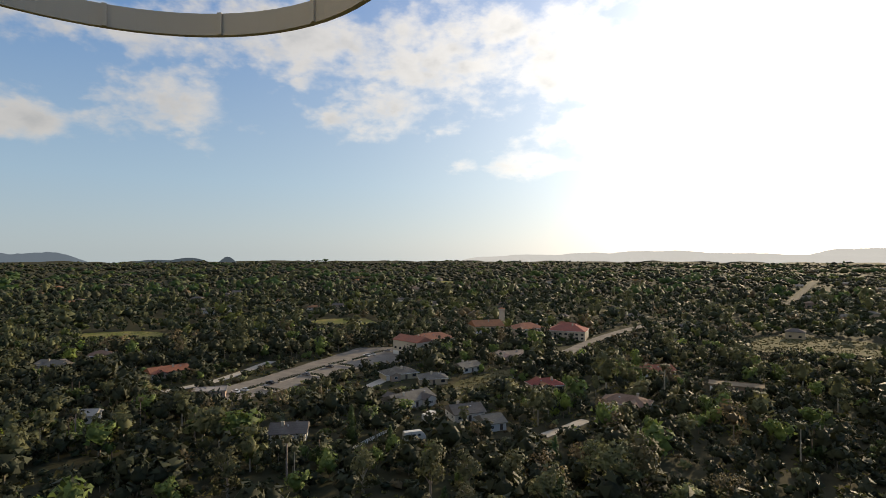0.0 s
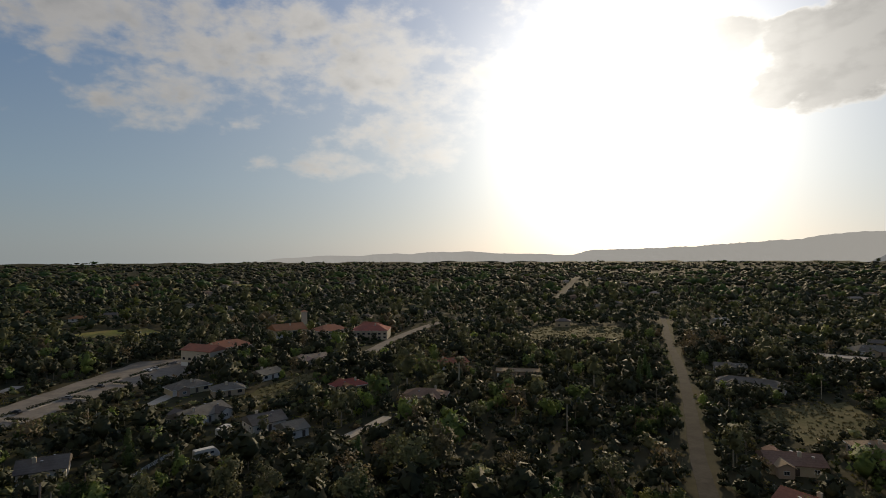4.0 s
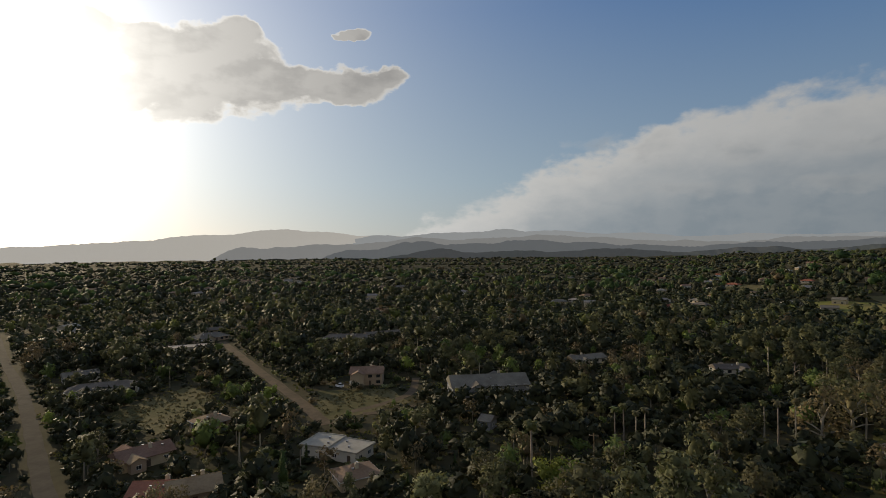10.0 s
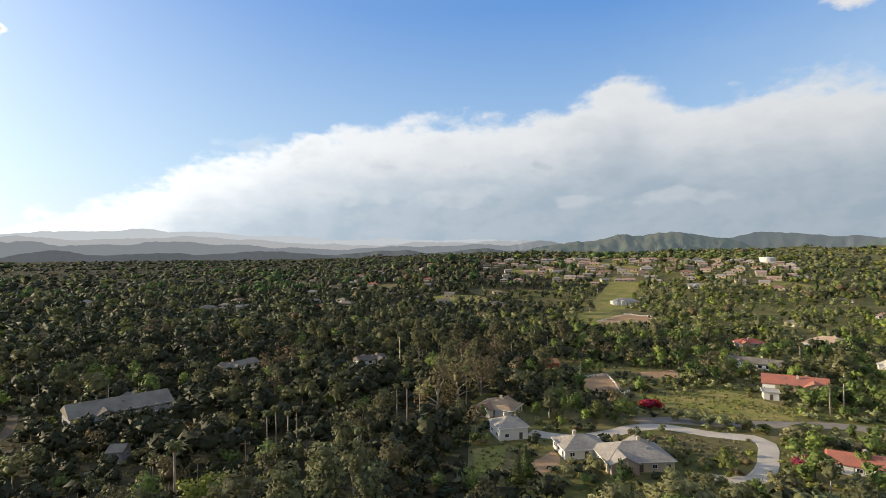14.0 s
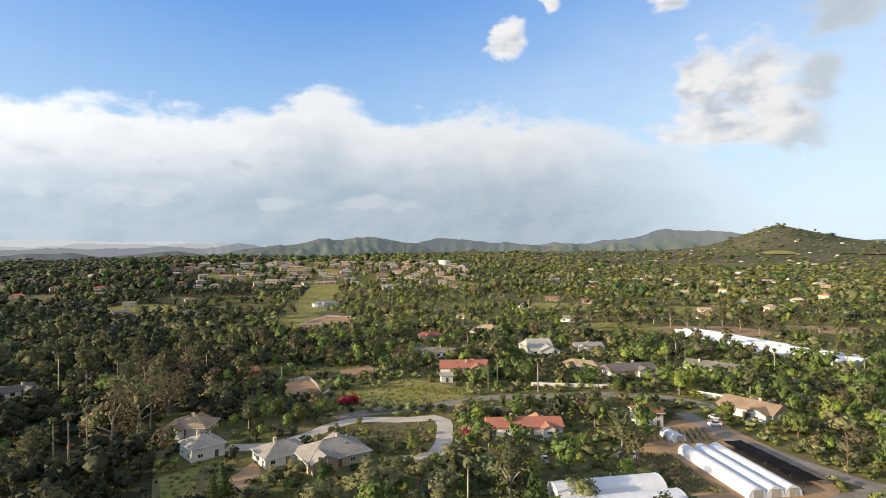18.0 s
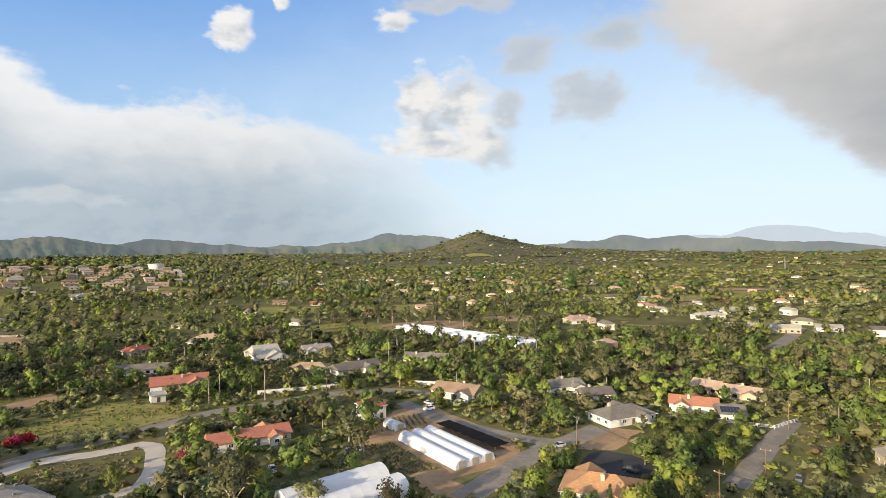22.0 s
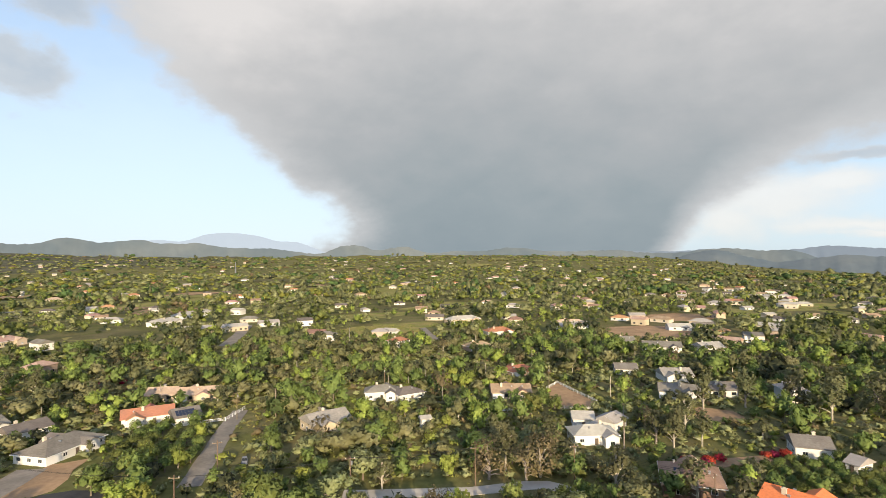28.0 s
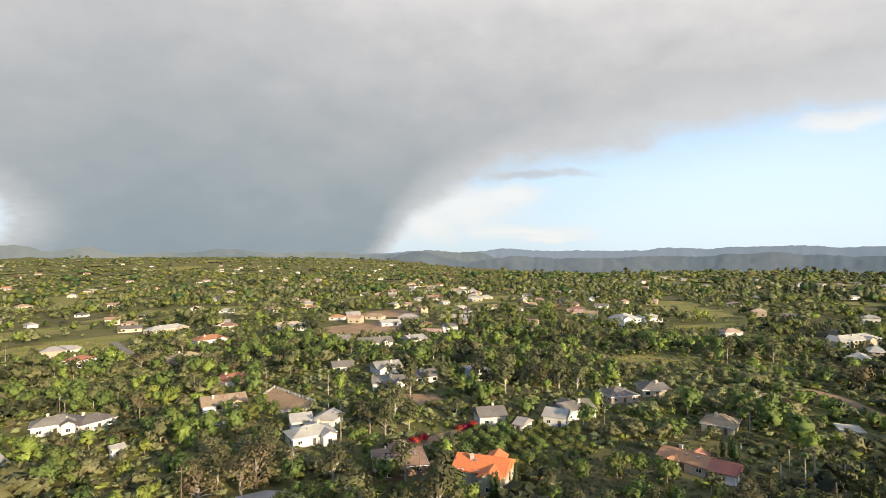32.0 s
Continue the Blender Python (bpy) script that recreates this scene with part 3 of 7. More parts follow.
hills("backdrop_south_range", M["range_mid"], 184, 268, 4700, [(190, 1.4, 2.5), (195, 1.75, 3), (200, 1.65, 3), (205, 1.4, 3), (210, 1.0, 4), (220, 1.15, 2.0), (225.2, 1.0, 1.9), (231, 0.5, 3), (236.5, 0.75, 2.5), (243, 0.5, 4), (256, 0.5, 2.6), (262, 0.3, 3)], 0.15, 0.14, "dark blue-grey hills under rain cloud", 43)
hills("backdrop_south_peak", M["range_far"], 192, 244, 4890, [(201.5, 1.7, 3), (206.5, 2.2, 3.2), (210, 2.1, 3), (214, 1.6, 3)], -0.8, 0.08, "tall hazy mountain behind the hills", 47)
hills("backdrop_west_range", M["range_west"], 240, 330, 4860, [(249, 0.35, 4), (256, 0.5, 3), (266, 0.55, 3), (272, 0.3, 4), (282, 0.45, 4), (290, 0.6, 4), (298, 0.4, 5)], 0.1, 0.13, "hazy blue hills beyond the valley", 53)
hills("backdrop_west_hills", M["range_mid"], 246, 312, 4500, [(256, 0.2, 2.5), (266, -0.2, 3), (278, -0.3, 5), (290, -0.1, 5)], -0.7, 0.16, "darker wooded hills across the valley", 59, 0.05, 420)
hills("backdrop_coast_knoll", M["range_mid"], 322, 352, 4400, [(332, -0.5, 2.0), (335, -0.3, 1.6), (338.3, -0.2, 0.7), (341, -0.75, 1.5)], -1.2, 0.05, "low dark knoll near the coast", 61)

# ---- helpers for things ----
def part(name, mesh, parent, label="", at=None):
    """Links a mesh as one part under a thing or a part."""
    ob = new(name, mesh)
    ob.parent = parent
    if at is not None:
        ob.matrix_basis = at
    if label:
        ob["label"] = label
    return ob


def thing(name, at, label, category, group=""):
    ob = new(name)
    ob.empty_display_size = 0.5
    ob.matrix_basis = at
    return tagged(ob, label, category, group)


def shape(name, pieces, mat):
    """One mesh out of several (points, faces of three or four corners)."""
    verts, faces = [], []
    for v, f in pieces:
        k = len(verts)
        verts.extend(tuple(map(float, p)) for p in v)
        faces.extend([tuple(int(i) + k for i in q) for q in f])
    me = bpy.data.meshes.new(name)
    me.from_pydata(verts, [], faces)
    me.materials.append(mat)
    me.update()
    return me


def block(x0, x1, y0, y1, z0, z1):
    v = [(x, y, z) for z in (z0, z1) for x, y in ((x0, y0), (x1, y0), (x1, y1), (x0, y1))]
    return v, [(3, 2, 1, 0), (4, 5, 6, 7), (0, 1, 5, 4), (1, 2, 6, 5), (2, 3, 7, 6), (3, 0, 4, 7)]


def tube(points, radii, sides=6):
    """A bent tapering tube along points."""
    v, f = [], []
    pts = [Vector(p) for p in points]
    for i, (p, r) in enumerate(zip(pts, radii)):
        way = (pts[min(i + 1, len(pts) - 1)] - pts[max(i - 1, 0)]).normalized()
        a = way.orthogonal().normalized()
        b = way.cross(a)
        for k in range(sides):
            t = math.tau * k / sides
            v.append(p + (a * math.cos(t) + b * math.sin(t)) * r)
    for i in range(len(pts) - 1):
        for k in range(sides):
            a, b = i * sides + k, i * sides + (k + 1) % sides
            f.append((a, b, b + sides, a + sides))
    f.append(tuple(range(sides))[::-1])
    f.append(tuple(range((len(pts) - 1) * sides, len(pts) * sides)))
    return v, f



# ---- roads, drives, fields ----
ROADS, FIELDS, FIELD_MATS = [], [], []


def drape(x, y, up):
    return (x, y, lift(x, y) + up + max(0.0, math.hypot(x, y) - 560) * 0.0018)


def road(name, width, mat, pts):
    """A paved strip along a smooth line through pts, with a low worn edge."""
    P = [Vector(p) for p in pts]
    line = []
    for i in range(len(P) - 1):
        a, b, c, d = P[max(i - 1, 0)], P[i], P[i + 1], P[min(i + 2, len(P) - 1)]
        n = max(2, int((c - b).length / 5))
        for k in range(n):
            t = k / n
            line.append(0.5 * (2 * b + (c - a) * t + (2 * a - 5 * b + 4 * c - d) * t * t + (3 * b - a - 3 * c + d) * t ** 3))
    line.append(P[-1])
    ROADS.append((np.array([p[:] for p in line]), width))
    up = 0.06 + 0.005 * len(ROADS)
    v, f = [], []
    rng = np.random.default_rng(len(ROADS))
    for i, p in enumerate(line):
        way = (line[min(i + 1, len(line) - 1)] - line[max(i - 1, 0)]).normalized()
        side = Vector((-way.y, way.x))
        for k in (-1, 1):
            q = p + side * k * (width / 2 + rng.uniform(-0.25, 0.25))
            v += [drape(q.x, q.y, up), drape(q.x + side.x * k * 0.15, q.y + side.y * k * 0.15, -0.3)]
    for i in range(len(line) - 1):
        a = i * 4
        f += [(a, a + 2, a + 6, a + 4), (a + 1, a, a + 4, a + 5), (a + 2, a + 3, a + 7, a + 6)]
    words = {"lane": "dull grey lane", "track": "brown trodden dirt track", "asphalt": "worn grey asphalt road", "concrete": "pale concrete driveway", "dirt": "bare brown dirt track"}
    kind = {"lane": "road", "track": "track", "asphalt": "road", "concrete": "driveway", "dirt": "track"}[mat]
    tagged(new("road_" + name, shape("road", [(v, f)], M[mat])), words[mat] + " between trees", kind, kind="structure")


def field(name, mat, pts):
    """A patch of open ground with an uneven outline."""
    FIELDS.append(np.array(pts, float))
    FIELD_MATS.append(mat)
    up = 0.02 + 0.0018 * len(FIELDS)
    rng = np.random.default_rng(40 + len(FIELDS))
    cen = Vector(np.mean(pts, axis=0))
    rim = []
    for i, p in enumerate(pts):
        a, b = Vector(p), Vector(pts[(i + 1) % len(pts)])
        n = max(2, int((b - a).length / 6))
        rim += [a.lerp(b, k / n) for k in range(n)]
    v = [drape(cen.x, cen.y, up)]
    f = []
    n = len(rim)
    for k in range(1, 6):
        for p in rim:
            q = cen.lerp(p, k / 5)
            j = rng.uniform(-1.1, 1.1, 2) if k == 5 else (0, 0)
            v.append(drape(q.x + j[0], q.y + j[1], up))
    for i in range(n):
        f.append((0, 1 + i, 1 + (i + 1) % n))
        for k in range(4):
            a, b = 1 + k * n + i, 1 + k * n + (i + 1) % n
            f.append((a, a + n, b + n, b))
    words = {"grass": "green-yellow meadow grass", "dirt": "bare brown earth", "straw": "dry straw-coloured grass", "asphalt": "grey asphalt apron"}
    tagged(new("ground_" + name, shape("ground", [(v, f)], M["dark_asphalt" if name == "cul_de_sac" else mat])), words[mat] + " among trees", "ground", kind="structure")


road("main_street", 4.6, "lane", [(102, 95), (124, 121), (160, 160), (214, 220), (273, 291), (384, 418)])
road("dirt_lane", 5.0, "track", [(349, 202), (268, 136), (215, 92), (183, 67)])
road("lower_track", 3.5, "track", [(197, 65), (204, 59), (215, 51), (230, 46), (256, 49)])
road("house_drive", 3.5, "track", [(197, 58), (202, 47), (210, 40)])
road("drive", 6.0, "concrete", [(147, -109), (136.5, -117), (133.6, -129), (133.4, -144), (128.5, -153.5), (118, -159), (107, -168.5)])
road("drive_b", 5.5, "concrete", [(110, -168), (103, -166.5), (96.5, -157), (90.5, -145), (88.5, -137), (94, -129)])
road("street", 7.0, "asphalt", [(139, -149), (134, -159), (123, -172), (112, -189), (102, -204), (87, -215), (63, -233), (36, -240), (20, -232)])
road("cross", 6.5, "asphalt", [(31, -220), (11, -197), (-12, -180), (-27, -174)])
road("lane", 8.0, "asphalt", [(4, -134), (-6, -149), (-19, -168), (-31, -179), (-42, -191)])
road("right_lane", 6.0, "asphalt", [(-65, -144), (-79, -161), (-94, -180), (-111, -200)])
road("far_road", 9.0, "asphalt", [(-186, -355), (-222, -401), (-256, -449)])
road("low_road", 5.0, "concrete", [(-88, -109), (-101, -95), (-109, -86), (-117, -80), (-126, -72), (-125, -65)])
road("orange_drive", 5.0, "dirt", [(-156, -48), (-170, -41), (-183, -31)])
road("creek_road", 8.0, "asphalt", [(75, 332), (111, 388), (154, 442), (190, 478)])
road("lot_drive", 5.0, "concrete", [(-122, 237), (-108, 257), (-101, 282), (-96, 305)])
road("lane_t0", 4.0, "concrete", [(33, 180), (42, 188), (52, 197)])
road("far_avenue", 9.0, "lane", [(390, 618), (559, 844), (871, 1246)])
road("mid_lane", 5.0, "concrete", [(-26, 266), (-36, 241)])
road("rview", 5.0, "asphalt", [(-350, -326), (-318, -288), (-293, -256)])
road("hill_drive", 6.0, "dirt", [(-262, 106), (-249, 113), (-222, 116)])

field("green_field", "grass", [(160, -179), (154, -216), (121, -212), (111, -199), (122, -180), (138, -164)])
field("bare_patch", "dirt", [(193, -211), (189, -230), (175, -218), (183, -201)])
field("nursery", "dirt", [(38, -170), (33, -208), (19, -220), (13, -209), (-13, -172), (-10, -156), (15, -141)])
field("bank", "dirt", [(-3, -138), (13, -149), (15, -141), (5, -133)])
field("school_lot", "asphalt", [(-107, 227), (-89, 266), (-67, 318), (-53, 351), (-23, 352), (-22, 305), (-53, 276), (-74, 234), (-88, 221)])
field("meadow", "straw", [(213, 389), (260, 405), (298, 365), (250, 307), (237, 327), (186, 327)])
field("dirt_field", "straw", [(-3, 242), (16, 270), (36, 287), (32, 264), (12, 242)])
field("paddock", "dirt", [(-217, -124), (-230, -126), (-209, -97), (-198, -94), (-191, -106)])
field("hill_dirt", "dirt", [(-227, -64), (-230, -50), (-219, -44), (-204, -56)])
field("meadow_far", "grass", [(-328, 32), (-339, 56), (-335, 83), (-314, 80), (-307, 36)])
field("park", "grass", [(-474, 96), (-500, 155), (-469, 141), (-448, 99)])
field("yard", "dirt", [(-28, -171), (-46, -192), (-55, -187), (-42, -168)])
field("cul_de_sac", "asphalt", [(-27, -156), (-32, -166), (-40, -169), (-49, -161), (-48, -153), (-37, -145), (-29, -146)])
field("ridge_green", "grass", [(424, -378), (693, -719), (620, -697), (341, -337), (338, -295)])
field("arena", "dirt", [(195, -174), (202, -195), (177, -181), (170, -170), (177, -161)])
field("arena_oval", "dirt", [(353, -334), (382, -395), (353, -402), (328, -369), (333, -323)])
field("pale_lawn", "grass", [(-284, -310), (-312, -291), (-356, -335), (-330, -364)])
field("dirt_yard", "dirt", [(126, -91), (130, -105), (119, -99), (117, -88)])
field("grass_bank", "grass", [(143, -85), (142, -96), (126, -84), (126, -73)])
field("dirt_bank", "straw", [(127, -142), (125, -151), (114, -159), (104, -160), (98, -148), (97, -140), (110, -141)])
field("slope_grass", "straw", [(181, 154), (231, 149), (207, 121), (166, 119)])
field("slope_soil", "straw", [(227, 87), (234, 58), (214, 43), (195, 60), (185, 71)])
field("orchard_soil", "straw", [(-155, -3), (-177, 20), (-174, 33), (-145, 25), (-137, 2)])
field("drive_yard", "straw", [(-181, 43), (-183, 56), (-156, 48), (-159, 42)])



def far_fields(seed, n, b0, b1, r0, r1, mats):
    """Open plots between distant trees and houses."""
    rng = np.random.default_rng(seed)
    for i in range(n):
        c = bearing(rng.uniform(b0, b1), rng.uniform(r0, r1))
        size = rng.uniform(12, 30) * (1 + math.hypot(c.x, c.y) / 1500)
        turn = rng.uniform(0, math.tau)
        pts = []
        for k in range(7):
            a = math.tau * k / 7 + turn
            d = size * rng.uniform(0.6, 1.1)
            pts.append((c.x + d * math.cos(a) * 1.4, c.y + d * math.sin(a)))
        field("plot", mats[rng.integers(len(mats))], pts)


far_fields(3, 80, 165, 262, 420, 1200, ["grass", "straw", "grass", "grass", "dirt"])
far_fields(4, 44, 165, 262, 1200, 2900, ["straw", "grass"])
far_fields(5, 14, 108, 165, 430, 1000, ["grass", "straw"])
far_fields(6, 22, 262, 298, 430, 1400, ["grass", "straw"])
far_fields(7, 16, -36, 105, 430, 1400, ["straw", "grass"])

# ---- trees: shapes of one metre height, so that a scale gives their size ----
ICO = bmesh.new()
bmesh.ops.create_icosphere(ICO, subdivisions=1, radius=1.0)
ICO_V = np.array([v.co[:] for v in ICO.verts])
ICO_F = np.array([[v.index for v in f.verts] for f in ICO.faces])
ICO.free()


def unit(v):
    return v / np.maximum(np.linalg.norm(v, axis=-1, keepdims=True), 1e-6)


OCTA_V = np.array([(1, 0, 0), (-1, 0, 0), (0, 1, 0), (0, -1, 0), (0, 0, 1), (0, 0, -1)], float)
OCTA_F = np.array([(0, 2, 4), (2, 1, 4), (1, 3, 4), (3, 0, 4), (2, 0, 5), (1, 2, 5), (3, 1, 5), (0, 3, 5)])


def foliage(rng, lobes, cards, size, core=0.6, coarse=False):
    """Leaf clumps strewn through several lobes (centre, half axes), with a small ragged core inside each. Triangles."""
    V, F, n = [], [], 0
    cv, cf = (OCTA_V, OCTA_F) if coarse else (ICO_V, ICO_F)
    for c, a in lobes if core else []:
        v = cv * np.array(a) * core * rng.uniform(0.65, 1.25, (len(cv), 1)) + np.array(c)
        V.append(v)
        F.append(cf + n)
        n += len(v)
    area = np.array([a[0] * a[1] + a[2] * a[0] for c, a in lobes])
    pick = rng.choice(len(lobes), cards, p=area / area.sum())
    out = unit(rng.normal(size=(cards, 3)))
    out[:, 2] = np.where(out[:, 2] < -0.35, -out[:, 2], out[:, 2])
    deep = rng.uniform(0.0, 1.0, (cards, 1)) ** 0.5
    cen = np.array([lobes[i][0] for i in pick]) + out * np.array([lobes[i][1] for i in pick]) * (0.5 + 0.66 * deep)
    nrm = unit(out + rng.normal(size=(cards, 3)) * 0.6)
    a = unit(np.cross(nrm, rng.normal(size=(cards, 3))))
    b = np.cross(nrm, a)
    s = size * rng.uniform(0.5, 1.4, (cards, 1))
    k = rng.uniform(0.55, 1.0, (cards, 1))
    tri = np.stack([cen - a * s - b * s * 0.6 * k, cen + a * s * 0.9 - b * s * 0.4, cen + b * s * 1.15 * k], 1)
    V.append(tri.reshape(-1, 3))
    F.append(n + np.arange(cards * 3).reshape(-1, 3))
    return np.concatenate(V), np.concatenate(F)


def lobed(rng, kind):
    """The lobes of a crown for one kind of tree, in a height of one."""
    L = []
    if kind in ("broad", "oak", "lime", "brown", "citrus"):
        wide = 0.36 if kind == "citrus" else 0.3
        L.append(((0, 0, 0.55), (wide, wide, 0.36)))
        for i in range(9):
            a, q = rng.uniform(0, math.tau), rng.uniform(0.16, 0.36)
            L.append(((q * math.cos(a), q * math.sin(a), rng.uniform(0.15, 0.84)), [rng.uniform(0.13, 0.23)] * 3))
    elif kind == "olive":
        L.append(((0, 0, 0.5), (0.36, 0.36, 0.32)))
        for i in range(9):
            a, q = rng.uniform(0, math.tau), rng.uniform(0.12, 0.46)
            L.append(((q * math.cos(a), q * math.sin(a), rng.uniform(0.15, 0.84)), (rng.uniform(0.16, 0.26),) * 2 + (rng.uniform(0.13, 0.2),)))
    elif kind == "euc":
        L.append(((0, 0, 0.55), (0.17, 0.17, 0.3)))
        for i in range(13):
            a, h = rng.uniform(0, math.tau), rng.uniform(0.2, 0.94)
            q = rng.uniform(0.06, 0.27) * (1.15 - 0.5 * h)
            L.append(((q * math.cos(a), q * math.sin(a), h), (rng.uniform(0.08, 0.15),) * 2 + (rng.uniform(0.07, 0.13),)))
    elif kind == "cypress":
        for i in range(6):
            h = 0.14 + i * 0.15
            w = 0.13 * (1 - 0.75 * (i / 6) ** 2)
            L.append(((rng.uniform(-0.015, 0.015), rng.uniform(-0.015, 0.015), h), (w, w, 0.14)))
    elif kind == "pine":
        for i in range(7):
            h = 0.2 + i * 0.115
            w = 0.26 * (1 - i / 7.6)
            for k in range(2):
                a = rng.uniform(0, math.tau)
                L.append(((w * 0.35 * math.cos(a), w * 0.35 * math.sin(a), h), (w, w, 0.09)))
    elif kind == "shrub":
        for i in range(5):
            a, q = rng.uniform(0, math.tau), rng.uniform(0, 0.5)
            L.append(((q * math.cos(a), q * math.sin(a), rng.uniform(0.35, 0.6)), (rng.uniform(0.35, 0.5),) * 2 + (rng.uniform(0.3, 0.42),)))
    return L


def palm_head(rng, fronds, pieces):
    """Drooping fronds from the top of a palm one metre high."""
    V, F = [], []
    for i in range(fronds):
        a, up = math.tau * i / fronds + rng.uniform(-0.2, 0.2), rng.uniform(-0.7, 1.0)
        ln, side = rng.uniform(0.13, 0.18), np.array([-math.sin(a), math.cos(a), 0])
        p = np.array([0, 0, 0.965])
        prev = None
        for k in range(pieces + 1):
            s = k / pieces
            w = 0.03 * math.sin(math.pi * min(0.96, s * 0.85 + 0.12))
            n = len(V)
            V += [p - side * w - [0, 0, w * 0.5], p, p + side * w - [0, 0, w * 0.5]]
            if prev is not None:
                for j in (0, 1):
                    F += [(prev + j, prev + j + 1, n + j + 1), (prev + j, n + j + 1, n + j)]
            prev = n
            slope = up * 0.9 - s * 1.9
            p = p + ln / pieces * np.array([math.cos(a) * math.cos(slope), math.sin(a) * math.cos(slope), math.sin(slope)])
    skirt = foliage(rng, [((0, 0, 0.9), (0.035, 0.035, 0.08))], 24, 0.03, 0.8)
    n = len(V)
    return np.concatenate([np.array(V), skirt[0]]), np.concatenate([np.array(F), skirt[1] + n])


def wooden(rng, kind, lobes):
    """A tapering trunk with limbs that reach into the lobes."""
    if kind == "palm":
        lean = rng.uniform(-0.04, 0.04, 2)
        return [tube([(0, 0, -0.02), (lean[0] * 0.4, lean[1] * 0.4, 0.4), (0, 0, 0.96)], [0.024, 0.017, 0.015], 6)]
    top = 0.7 if kind in ("euc", "pine", "cypress") else 0.5
    thick = {"euc": 0.024, "cypress": 0.02, "pine": 0.022, "shrub": 0.05}.get(kind, 0.035)
    out = [tube([(0, 0, -0.03), (rng.uniform(-0.02, 0.02), rng.uniform(-0.02, 0.02), top * 0.5), (0, 0, top)], [thick, thick * 0.75, thick * 0.35], 6)]
    for c, a in lobes if kind in ("brown", "euc") else lobes[:5]:
        z0 = min(top * 0.85, c[2] * rng.uniform(0.45, 0.7))
        mid = (c[0] * 0.45, c[1] * 0.45, (z0 + c[2]) / 2 + 0.02)
        out.append(tube([(0, 0, z0), mid, c], [thick * 0.5, thick * 0.35, thick * 0.15], 4))
    return out


KINDS = {  # leaves, bark, clumps near, their size, clumps far, their size, name, label, category
    "broad": ("leaf_broad", "bark", 560, 0.046, 135, 0.07, "broadleaf_tree", "leafy green broadleaf tree with a rounded crown", "tree"),
    "oak": ("leaf_oak", "bark", 560, 0.046, 48, 0.11, "oak_tree", "dense dark green oak with a domed crown", "tree"),
    "lime": ("leaf_lime", "bark", 560, 0.046, 135, 0.07, "lime_green_tree", "fresh lime-green leafy tree in a garden", "tree"),
    "brown": ("leaf_brown", "palebark", 600, 0.031, 150, 0.047, "rusty_tree", "thin rusty-brown tree with sparse leaves", "tree"),
    "olive": ("leaf_olive", "bark", 560, 0.048, 135, 0.074, "olive_tree", "wide grey-green tree with an airy crown", "tree"),
    "euc": ("leaf_euc", "palebark", 640, 0.03, 150, 0.049, "gum_tree", "tall gum tree with pale trunk and dull olive clumps", "tree"),
    "cypress": ("leaf_dark", "bark", 420, 0.03, 90, 0.052, "cypress", "narrow dark green cypress", "tree"),
    "pine": ("leaf_dark", "bark", 640, 0.035, 150, 0.055, "pine_tree", "dark green conifer with tiered boughs", "tree"),
    "palm": ("frond", "palebark", 26, 5, 9, 2, "palm_tree", "tall fan palm with drooping fronds and a shaggy skirt", "palm"),
    "shrub": ("leaf_olive", "bark", 300, 0.1, 60, 0.16, "shrub", "low rounded grey-green shrub", "shrub"),
    "citrus": ("leaf_broad", "bark", 560, 0.052, 70, 0.1, "orchard_tree", "small round dark green orchard tree", "tree"),
    "bloom": ("leaf_red", "bark", 300, 0.1, 40, 0.2, "flowering_shrub", "crimson flowering shrub beside a drive", "shrub"),
}
NEAR, FAR, MID, DOT, LOW = {}, {}, {}, {}, {}
